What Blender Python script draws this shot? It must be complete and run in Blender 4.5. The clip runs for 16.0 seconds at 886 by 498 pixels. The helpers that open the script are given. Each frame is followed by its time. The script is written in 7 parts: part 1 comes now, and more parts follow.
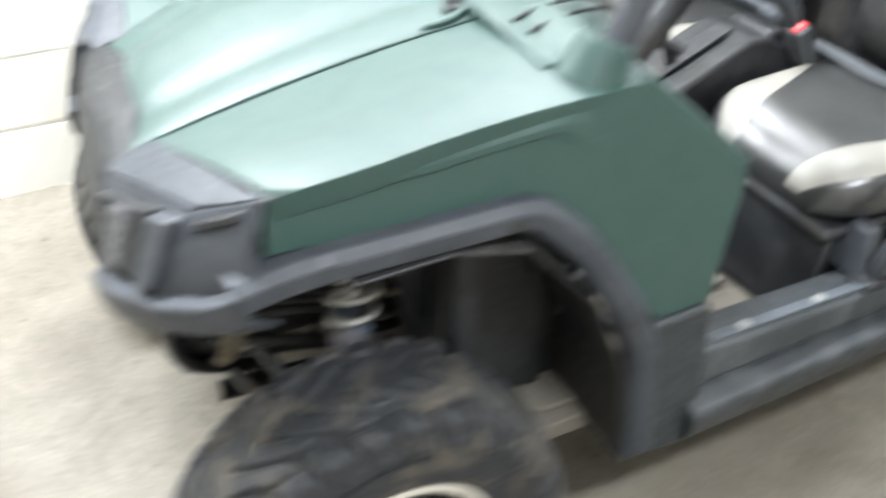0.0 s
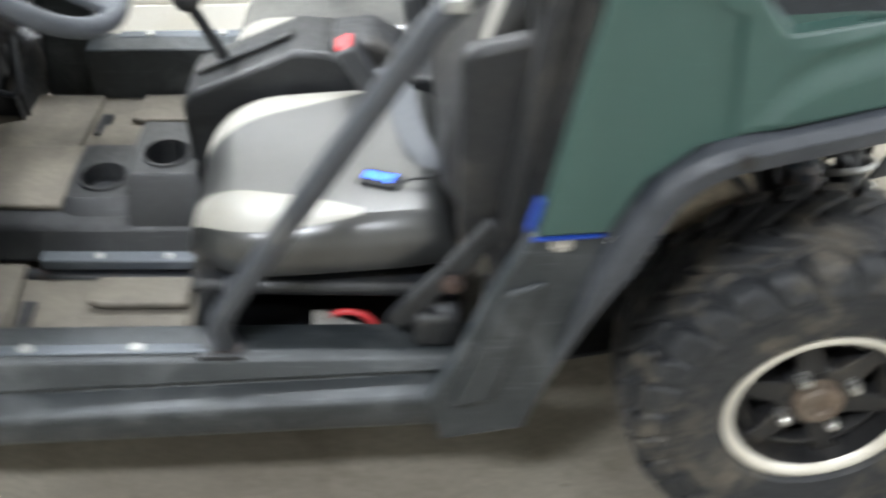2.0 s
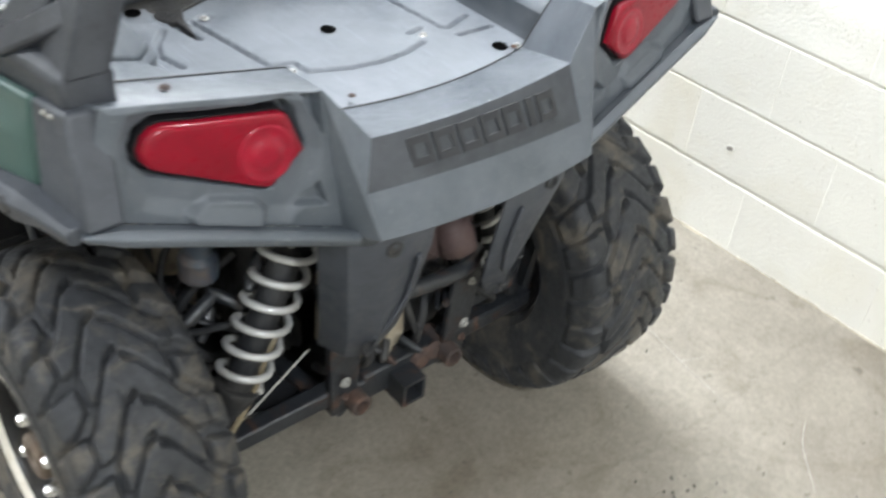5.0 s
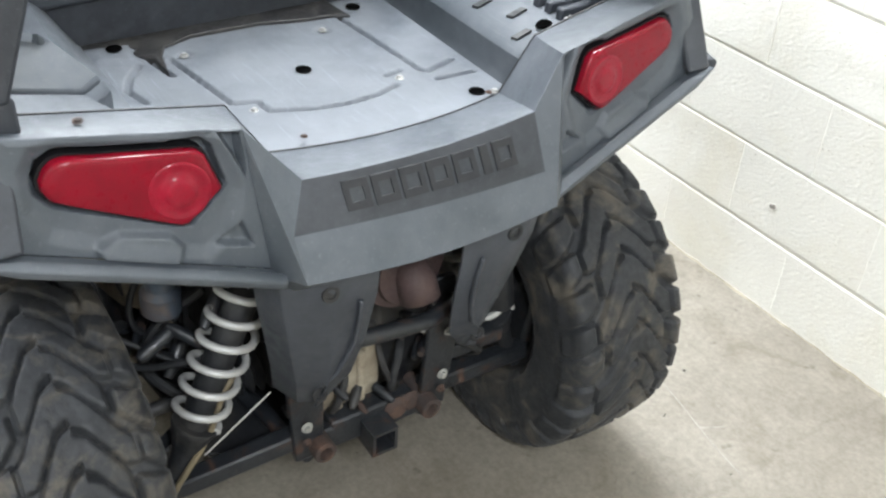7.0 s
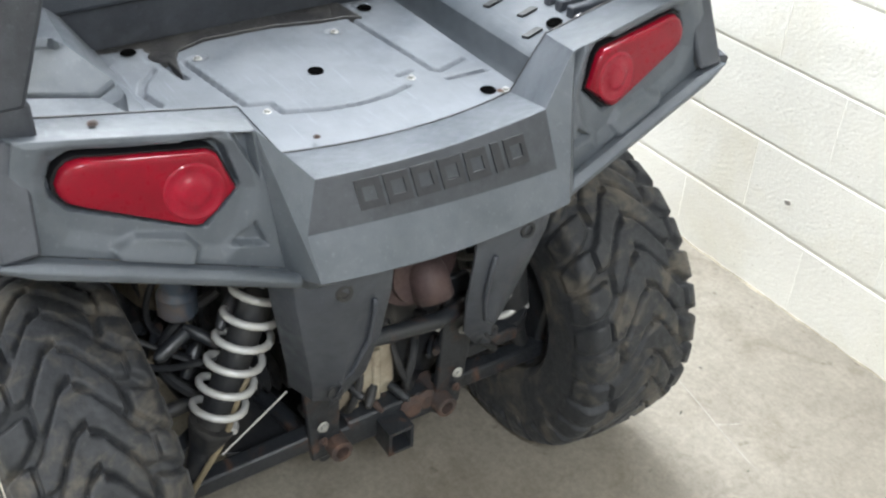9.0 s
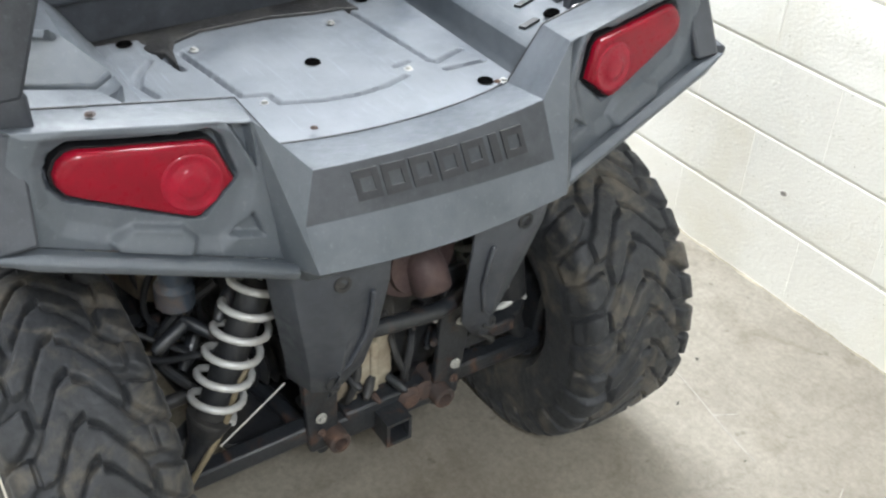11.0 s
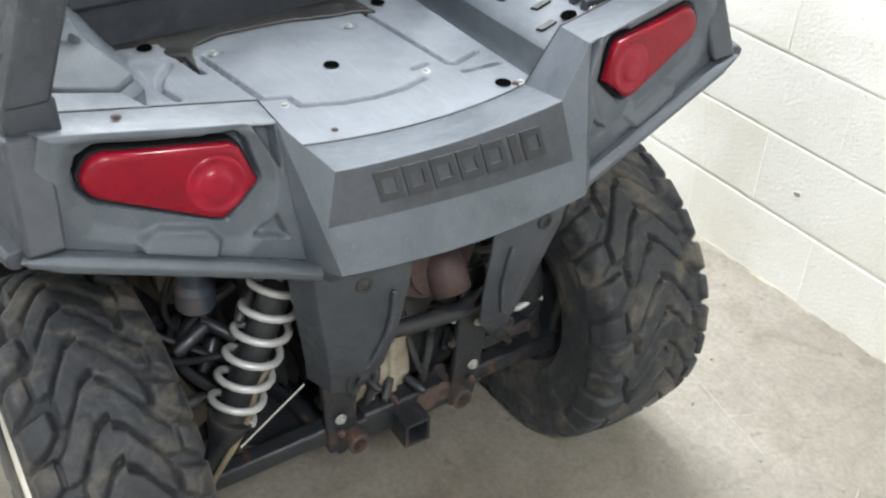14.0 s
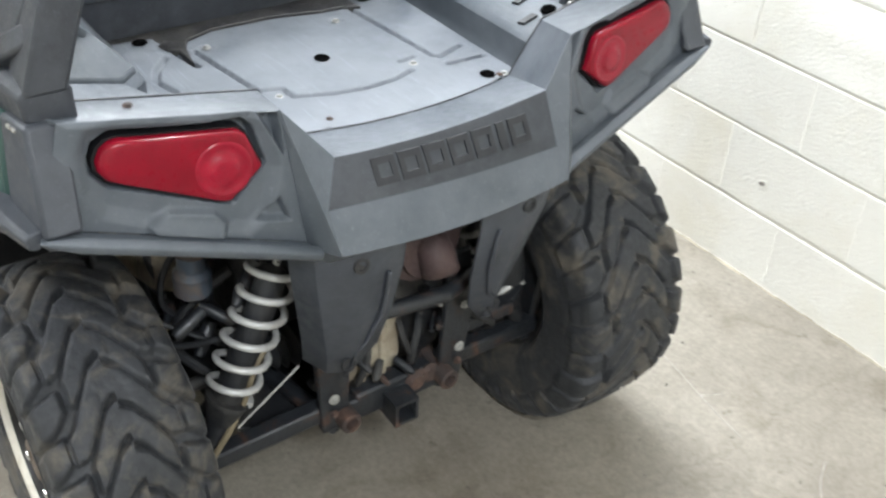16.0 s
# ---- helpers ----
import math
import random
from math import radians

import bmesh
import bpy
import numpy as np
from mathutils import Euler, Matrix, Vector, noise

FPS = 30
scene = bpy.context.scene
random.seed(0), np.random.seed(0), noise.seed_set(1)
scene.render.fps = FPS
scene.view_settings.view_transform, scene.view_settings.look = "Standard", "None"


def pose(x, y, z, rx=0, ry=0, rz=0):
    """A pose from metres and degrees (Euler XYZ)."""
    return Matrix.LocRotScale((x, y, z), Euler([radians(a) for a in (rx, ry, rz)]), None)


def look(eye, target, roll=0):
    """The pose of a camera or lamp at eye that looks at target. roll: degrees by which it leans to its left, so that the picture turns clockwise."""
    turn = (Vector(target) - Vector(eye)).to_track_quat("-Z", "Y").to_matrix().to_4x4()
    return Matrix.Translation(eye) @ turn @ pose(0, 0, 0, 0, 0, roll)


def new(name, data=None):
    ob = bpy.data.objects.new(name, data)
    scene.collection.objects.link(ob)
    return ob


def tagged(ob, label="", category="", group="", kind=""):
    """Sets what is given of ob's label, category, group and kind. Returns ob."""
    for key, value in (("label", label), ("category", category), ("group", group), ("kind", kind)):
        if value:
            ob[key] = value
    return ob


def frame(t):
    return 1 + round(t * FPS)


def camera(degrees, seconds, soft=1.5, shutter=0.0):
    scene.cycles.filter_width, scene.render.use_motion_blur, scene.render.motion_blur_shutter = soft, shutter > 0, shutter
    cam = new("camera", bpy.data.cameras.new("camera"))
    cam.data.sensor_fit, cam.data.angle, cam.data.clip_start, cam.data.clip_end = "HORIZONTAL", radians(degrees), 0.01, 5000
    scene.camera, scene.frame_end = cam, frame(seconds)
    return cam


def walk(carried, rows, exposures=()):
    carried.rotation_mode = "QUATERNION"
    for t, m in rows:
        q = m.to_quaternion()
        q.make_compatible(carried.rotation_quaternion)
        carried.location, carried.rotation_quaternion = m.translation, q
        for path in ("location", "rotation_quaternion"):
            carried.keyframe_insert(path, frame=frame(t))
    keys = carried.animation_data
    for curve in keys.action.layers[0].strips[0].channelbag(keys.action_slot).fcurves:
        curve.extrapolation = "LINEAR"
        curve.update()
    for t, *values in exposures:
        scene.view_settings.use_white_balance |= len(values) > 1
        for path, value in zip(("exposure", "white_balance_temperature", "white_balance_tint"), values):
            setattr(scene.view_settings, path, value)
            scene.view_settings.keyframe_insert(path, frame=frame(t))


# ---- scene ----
cam = camera(46.4, 16.0, soft=2.3, shutter=1.0)
PATH = [
    (0, (-2.393, -1.519, 1.53), (-1.583, -0.072, 0.412), 1.5),
    (0.5, (-1.974, -1.612, 1.589), (-1.264, -0.112, 0.473), 2.6),
    (1, (-1.524, -1.758, 1.614), (-1.069, -0.157, 0.505), 2.2),
    (1.5, (-1.086, -1.76, 1.63), (-0.846, -0.185, 0.422), 0.4),
    (2, (-0.651, -1.751, 1.579), (-0.579, -0.183, 0.339), 0.4),
    (2.5, (-0.235, -1.747, 1.6), (-0.312, -0.174, 0.366), 1.9),
    (3, (0.117, -1.61, 1.623), (-0.132, -0.019, 0.437), 2.6),
    (3.5, (0.476, -1.542, 1.617), (-0.028, -0.013, 0.431), 0.3),
    (4, (0.811, -1.38, 1.619), (0.043, 0.029, 0.427), 3.5),
    (4.5, (1.005, -1.119, 1.617), (0.01, 0.125, 0.406), 4.1),
    (5, (1.213, -0.911, 1.62), (0.075, 0.209, 0.416), 6.5),
    (7.5, (1.332, -0.68, 1.613), (-0.008, 0.255, 0.46), 3.4),
    (8, (1.333, -0.68, 1.612), (-0.013, 0.242, 0.456), 3.0),
    (8.5, (1.339, -0.68, 1.612), (-0.009, 0.243, 0.458), 2.7),
    (9, (1.342, -0.682, 1.614), (-0.003, 0.248, 0.463), 2.9),
    (11.5, (1.341, -0.688, 1.611), (0.008, 0.246, 0.448), 2.9),
    (12, (1.34, -0.691, 1.612), (0.005, 0.243, 0.452), 2.9),
    (12.5, (1.34, -0.694, 1.612), (0.004, 0.24, 0.453), 2.8),
    (13, (1.343, -0.697, 1.613), (0.006, 0.239, 0.457), 2.9),
    (13.5, (1.338, -0.704, 1.614), (0.0, 0.228, 0.456), 2.8),
    (14, (1.338, -0.709, 1.612), (-0.005, 0.218, 0.456), 2.5),
    (14.5, (1.339, -0.712, 1.614), (-0.006, 0.214, 0.459), 2.5),
    (15, (1.343, -0.717, 1.616), (-0.001, 0.213, 0.463), 2.4),
    (15.5, (1.351, -0.739, 1.616), (0.012, 0.201, 0.466), 2.3),
    (16, (1.375, -0.79, 1.627), (0.072, 0.201, 0.478), 3.3),
]
walk(cam, [(t, look(eye, target, roll)) for t, eye, target, roll in PATH], exposures=[(0.0, 0.0), (16.0, 0.0)])

# ---- world and light: an indoor shop, lit by ceiling fluorescents out of view ----
world = bpy.data.worlds.new("shop_world")
scene.world = world
world.use_nodes = True
world.node_tree.nodes["Background"].inputs[0].default_value = (0.9, 0.95, 1.0, 1)
world.node_tree.nodes["Background"].inputs[1].default_value = 0.02
CEILING = 3.3
# places and watts are tuned; the two at y below -2 are added fill
FIXTURES = [(3.0, -0.9, 168.0), (-0.6, 0.75, 122.0), (-2.75, 0.75, 270.0), (-1.75, -2.4, 158.0), (2.2, -3.2, 42.0)]
for fx, fy, watts in FIXTURES:
    data = bpy.data.lights.new("tube_light", "AREA")
    data.shape, data.size, data.size_y, data.energy = "RECTANGLE", 1.2, 0.28, watts
    data.color = (0.90, 0.955, 1.03)
    new("tube_light", data).matrix_world = pose(fx, fy, CEILING - 0.095)


# ---- materials ----
def mk(name, col, rough=0.5, metal=0.0, var=0.15, scale=6.0, bump=0.0, bscale=90.0, rvar=0.12, dirt=None, dirt_at=0.55, dirt_soft=0.12,
       dscale=4.0, dirt_mix=0.8, coat=0.0, spec=0.5, scratch=0.0, transmission=0.0, emit=0.0, coat_rough=0.12, piece=0.0, sheen=0.0):
    m = bpy.data.materials.new(name)
    m.use_nodes = True
    nt = m.node_tree
    n, lk = nt.nodes, nt.links
    b = n["Principled BSDF"]
    tc = n.new("ShaderNodeTexCoord")
    where = tc.outputs["Object"]
    if piece:
        info = n.new("ShaderNodeObjectInfo")
        shift = n.new("ShaderNodeVectorMath")
        shift.operation = "MULTIPLY_ADD"
        lk.new(info.outputs["Random"], shift.inputs[0])
        shift.inputs[1].default_value = (31.0, 17.0, 23.0)
        lk.new(where, shift.inputs[2])
        where = shift.outputs[0]

    def noise_tex(s, detail=6.0, rough_=0.6, dist=0.0):
        t = n.new("ShaderNodeTexNoise")
        t.inputs["Scale"].default_value, t.inputs["Detail"].default_value = s, detail
        t.inputs["Roughness"].default_value, t.inputs["Distortion"].default_value = rough_, dist
        lk.new(where, t.inputs["Vector"])
        return t

    def span(src, lo, hi, a=0.3, c=0.7):
        r = n.new("ShaderNodeMapRange")
        r.inputs[1].default_value, r.inputs[2].default_value = a, c
        r.inputs[3].default_value, r.inputs[4].default_value = lo, hi
        lk.new(src, r.inputs[0])
        return r.outputs[0]

    def mixc(fac, a, c, mode="MIX"):
        x = n.new("ShaderNodeMix")
        x.data_type, x.blend_type = "RGBA", mode
        for sock, v in ((x.inputs[0], fac), (x.inputs[6], a), (x.inputs[7], c)):
            if hasattr(v, "is_linked"):
                lk.new(v, sock)
            else:
                sock.default_value = v if not isinstance(v, tuple) else (*v[:3], 1)
        return x.outputs[2]

    big, fine = noise_tex(scale), noise_tex(scale * 9, 4.0)
    lo, hi = tuple(c * (1 - var) for c in col), tuple(min(1, c * (1 + var)) for c in col)
    colour = mixc(span(big.outputs[0], 0, 1), lo, hi)
    colour = mixc(span(fine.outputs[0], 0, 0.35), colour, tuple(c * (1 - 1.4 * var) for c in col))
    if piece:
        colour = mixc(span(info.outputs["Random"], 0, piece, 0, 1), colour, tuple(c * 0.75 for c in col))
    rough_out = span(fine.outputs[0], rough - rvar, min(1, rough + rvar))
    if dirt:
        d = noise_tex(dscale, 8.0, 0.65, 0.6)
        fac = span(d.outputs[0], 0, dirt_mix, dirt_at - dirt_soft, dirt_at + dirt_soft)
        colour = mixc(fac, colour, dirt)
        r2 = n.new("ShaderNodeMix")
        lk.new(fac, r2.inputs[0]), lk.new(rough_out, r2.inputs[2])
        r2.inputs[3].default_value = 0.85
        rough_out = r2.outputs[0]
    if scratch:
        mp = n.new("ShaderNodeMapping")
        mp.inputs["Scale"].default_value = (4, 60, 60)
        mp.inputs["Rotation"].default_value = (0.3, 0.2, 0.5)
        lk.new(tc.outputs["Object"], mp.inputs[0])
        s = n.new("ShaderNodeTexNoise")
        s.inputs["Scale"].default_value, s.inputs["Detail"].default_value = 3.0, 5.0
        lk.new(mp.outputs[0], s.inputs["Vector"])
        colour = mixc(span(s.outputs[0], 0, scratch, 0.6, 0.78), colour, tuple(min(1, c * 2.2 + 0.05) for c in col))
    lk.new(colour, b.inputs["Base Color"])
    lk.new(rough_out, b.inputs["Roughness"])
    b.inputs["Metallic"].default_value = metal
    b.inputs["Coat Weight"].default_value = coat
    b.inputs["Sheen Weight"].default_value, b.inputs["Sheen Roughness"].default_value = sheen, 0.4
    b.inputs["Coat Roughness"].default_value = coat_rough
    b.inputs["Specular IOR Level"].default_value = spec
    b.inputs["Transmission Weight"].default_value = transmission
    if bump:
        t = noise_tex(bscale, 5.0)
        bp = n.new("ShaderNodeBump")
        bp.inputs["Strength"].default_value, bp.inputs["Distance"].default_value = bump, 0.004
        lk.new(t.outputs[0], bp.inputs["Height"])
        lk.new(bp.outputs[0], b.inputs["Normal"])
    if emit:
        b.inputs["Emission Color"].default_value = (*col, 1)
        b.inputs["Emission Strength"].default_value = emit
    return m


M_WALL = mk("painted_block", (0.81, 0.795, 0.735), 0.5, var=0.03, scale=3, bump=0.45, bscale=120, dirt=(0.66, 0.60, 0.44), dirt_at=0.64, dscale=2.2, dirt_mix=0.5, dirt_soft=0.16, piece=0.06)
M_MORTAR = mk("painted_mortar", (0.74, 0.72, 0.65), 0.6, var=0.05, bump=0.4, bscale=150)
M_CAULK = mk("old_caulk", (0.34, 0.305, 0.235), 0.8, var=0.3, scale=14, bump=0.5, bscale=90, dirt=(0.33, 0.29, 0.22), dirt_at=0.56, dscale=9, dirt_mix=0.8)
M_PLASTER = mk("painted_wall", (0.78, 0.77, 0.71), 0.6, var=0.03, scale=1, bump=0.1)
M_CEIL = mk("ceiling_board", (0.80, 0.80, 0.78), 0.8, var=0.03, scale=1)
M_GREEN = mk("green_plastic", (0.0095, 0.044, 0.036), 0.52, var=0.05, scale=2, bump=0.05, bscale=400, dirt=(0.12, 0.145, 0.135), dirt_at=0.52, dscale=2.5, dirt_mix=0.07, dirt_soft=0.25, scratch=0.08, coat=0.35, coat_rough=0.45, spec=0.55, rvar=0.06, sheen=0.09)
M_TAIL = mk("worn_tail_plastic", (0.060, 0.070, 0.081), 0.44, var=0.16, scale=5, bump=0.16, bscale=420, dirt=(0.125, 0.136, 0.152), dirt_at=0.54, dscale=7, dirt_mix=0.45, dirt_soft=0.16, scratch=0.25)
M_ROCKER = mk("scuffed_rocker_plastic", (0.020, 0.0245, 0.0275), 0.48, var=0.25, scale=6, bump=0.2, bscale=380, dirt=(0.095, 0.100, 0.102), dirt_at=0.58, dscale=9, dirt_mix=0.55, dirt_soft=0.10, scratch=0.5)
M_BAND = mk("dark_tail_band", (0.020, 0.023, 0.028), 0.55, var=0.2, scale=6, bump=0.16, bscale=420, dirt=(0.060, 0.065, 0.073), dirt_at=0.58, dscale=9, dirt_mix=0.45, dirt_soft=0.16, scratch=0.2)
M_RAIL = mk("bed_rail_plastic", (0.0215, 0.0245, 0.0305), 0.50, var=0.22, scale=6, bump=0.2, bscale=380, dirt=(0.085, 0.092, 0.104), dirt_at=0.60, dscale=8, dirt_mix=0.4, dirt_soft=0.12, scratch=0.3)
M_BLACK = mk("black_plastic", (0.031, 0.0355, 0.044), 0.47, var=0.16, scale=5, bump=0.16, bscale=420, dirt=(0.085, 0.092, 0.104), dirt_at=0.56, dscale=9, dirt_mix=0.45, dirt_soft=0.16, scratch=0.22)
M_INT = mk("interior_plastic", (0.0095, 0.0105, 0.012), 0.46, var=0.2, scale=6, bump=0.16, bscale=420, dirt=(0.062, 0.064, 0.066), dirt_at=0.60, dscale=6, dirt_mix=0.42, scratch=0.25)
M_HOLE = mk("hole_black", (0.002, 0.002, 0.002), 1.0, var=0.0, spec=0.0, rvar=0.0)
M_JET = mk("jet_black", (0.005, 0.005, 0.006), 0.6, var=0.1, spec=0.2)
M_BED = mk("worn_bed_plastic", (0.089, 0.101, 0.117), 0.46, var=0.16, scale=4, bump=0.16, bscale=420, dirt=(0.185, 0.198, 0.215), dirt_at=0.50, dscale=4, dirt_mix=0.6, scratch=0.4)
M_EMB = mk("emboss_shade", (0.008, 0.009, 0.011), 0.6, var=0.2)
M_DARK = mk("dark_plastic", (0.010, 0.011, 0.013), 0.55, var=0.25, scale=7, bump=0.1, dirt=(0.07, 0.062, 0.05), dirt_at=0.6, dscale=6, dirt_mix=0.6)
M_RUBBER = mk("tyre_rubber", (0.0155, 0.0170, 0.0195), 0.66, var=0.3, scale=8, bump=0.4, bscale=80, dirt=(0.115, 0.098, 0.073), dirt_at=0.57, dscale=13, dirt_mix=0.65, dirt_soft=0.08, sheen=0.05)
M_RIM = mk("machined_rim", (0.62, 0.59, 0.52), 0.4, metal=0.25, var=0.1, scale=12, dirt=(0.35, 0.29, 0.2), dirt_at=0.66, dscale=14, dirt_mix=0.7)
M_RIMBLACK = mk("black_wheel_paint", (0.014, 0.014, 0.015), 0.38, var=0.3, dirt=(0.09, 0.075, 0.055), dirt_at=0.62, dscale=12, dirt_mix=0.6)
M_RUST = mk("rusty_steel", (0.070, 0.038, 0.026), 0.85, var=0.5, scale=30, bump=0.6, bscale=160, dirt=(0.025, 0.022, 0.022), dirt_at=0.5, dscale=22, dirt_mix=0.8)
M_HUB = mk("weathered_hub_cap", (0.135, 0.105, 0.080), 0.6, var=0.35, scale=30, bump=0.3, bscale=120, dirt=(0.09, 0.05, 0.03), dirt_at=0.55, dscale=24, dirt_mix=0.7)
M_MUFF = mk("rusty_muffler", (0.044, 0.025, 0.024), 0.72, var=0.25, scale=14, bump=0.3, bscale=150, dirt=(0.10, 0.062, 0.045), dirt_at=0.6, dscale=9, dirt_mix=0.6)
M_STEEL = mk("black_painted_steel", (0.013, 0.015, 0.018), 0.42, var=0.3, scale=12, bump=0.15, dirt=(0.085, 0.043, 0.025), dirt_at=0.64, dscale=17, dirt_mix=0.7, dirt_soft=0.08)
M_FRAME = mk("rust_stained_steel", (0.013, 0.015, 0.018), 0.5, var=0.35, scale=16, bump=0.3, bscale=140, dirt=(0.085, 0.040, 0.022), dirt_at=0.635, dscale=22, dirt_mix=0.8, dirt_soft=0.07)
M_TUBE = mk("grey_powder_coat", (0.040, 0.044, 0.051), 0.38, var=0.12, scale=9, bump=0.08, bscale=300, dirt=(0.14, 0.135, 0.12), dirt_at=0.64, dscale=8, dirt_mix=0.4)
M_SPRING = mk("silver_spring", (0.42, 0.42, 0.405), 0.38, metal=0.25, var=0.1, scale=20, dirt=(0.28, 0.24, 0.18), dirt_at=0.66, dscale=16, dirt_mix=0.6)
M_CHROME = mk("bare_steel", (0.60, 0.60, 0.58), 0.28, metal=0.9, var=0.1, scale=20)
M_BOLT = mk("dull_steel", (0.36, 0.36, 0.34), 0.4, metal=0.5, var=0.15, scale=20)
M_ALU = mk("dirty_cast_aluminium", (0.33, 0.295, 0.225), 0.65, metal=0.1, var=0.2, scale=14, bump=0.3, bscale=120, dirt=(0.16, 0.12, 0.08), dirt_at=0.52, dscale=12)
M_SHIELD = mk("dusty_heat_shield", (0.30, 0.25, 0.18), 0.75, var=0.3, scale=14, bump=0.4, bscale=90, dirt=(0.05, 0.042, 0.033), dirt_at=0.52, dscale=12, dirt_mix=0.8)
M_VINYL = mk("black_vinyl", (0.018, 0.019, 0.019), 0.34, var=0.10, scale=5, bump=0.10, bscale=420, dirt=(0.06, 0.058, 0.052), dirt_at=0.56, dscale=4, dirt_mix=0.25, dirt_soft=0.2, rvar=0.05, spec=0.6, coat=0.85, coat_rough=0.26)
# for the seat backs: the cushion's vinyl, toned darker and left uncoated
M_VINYL2 = mk("dusty_black_vinyl", (0.013, 0.0138, 0.0145), 0.55, var=0.18, scale=5, bump=0.12, bscale=420, dirt=(0.050, 0.044, 0.036), dirt_at=0.58, dscale=4, dirt_mix=0.35, dirt_soft=0.2, spec=0.35)
M_CREAM = mk("pale_grey_vinyl", (0.235, 0.226, 0.200), 0.40, var=0.07, scale=7, bump=0.12, bscale=520, dirt=(0.20, 0.185, 0.15), dirt_at=0.60, dscale=7, dirt_mix=0.5)
M_MAT = mk("dusty_floor_mat", (0.135, 0.120, 0.096), 0.8, var=0.2, scale=9, bump=0.25, bscale=160, dirt=(0.075, 0.068, 0.058), dirt_at=0.56, dscale=7, dirt_mix=0.6)
M_LENS = mk("red_lens", (0.175, 0.0012, 0.0105), 0.3, var=0.22, scale=14, coat=0.3, coat_rough=0.18, rvar=0.05, spec=0.12)
M_LENS2 = mk("red_reflector", (0.235, 0.004, 0.018), 0.3, var=0.25, scale=26, coat=0.3, rvar=0.05, spec=0.15)
M_HEAD = mk("clouded_headlight", (0.085, 0.085, 0.092), 0.28, var=0.3, scale=10, coat=0.3)
M_BUCKLE = mk("grey_buckle", (0.055, 0.057, 0.06), 0.5, var=0.1)
M_RED = mk("red_plastic", (0.62, 0.045, 0.05), 0.4, var=0.1)
M_BLUE = mk("blue_film", (0.012, 0.045, 0.27), 0.35, var=0.2, scale=12)
M_SCREEN = mk("lit_blue_display", (0.03, 0.16, 1.0), 0.3, var=0.05, emit=1.6)
M_WEB = mk("seat_belt_webbing", (0.065, 0.070, 0.076), 0.7, var=0.12, scale=40, bump=0.4, bscale=300)
M_WHITE = mk("white_cable", (0.40, 0.39, 0.36), 0.5, var=0.08)
M_HOSE = mk("tan_hose", (0.15, 0.122, 0.075), 0.5, var=0.25, scale=20)
M_GLOW = mk("lamp_diffuser", (1.0, 0.98, 0.94), 0.5, var=0.0, emit=6.0)
M_GREY = mk("blue_grey_steel", (0.052, 0.067, 0.090), 0.42, var=0.2, scale=14, dirt=(0.14, 0.10, 0.07), dirt_at=0.6, dscale=16)
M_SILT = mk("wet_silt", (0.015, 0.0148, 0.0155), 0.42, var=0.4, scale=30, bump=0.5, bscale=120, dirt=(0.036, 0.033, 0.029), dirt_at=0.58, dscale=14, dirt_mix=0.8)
M_CRACK = mk("grimy_crack", (0.150, 0.140, 0.120), 0.9, var=0.4, scale=30)
M_MARK = mk("scratched_concrete", (0.29, 0.272, 0.238), 0.8, var=0.3, scale=40)
M_PEBBLE = mk("grit", (0.10, 0.093, 0.080), 0.9, var=0.3)


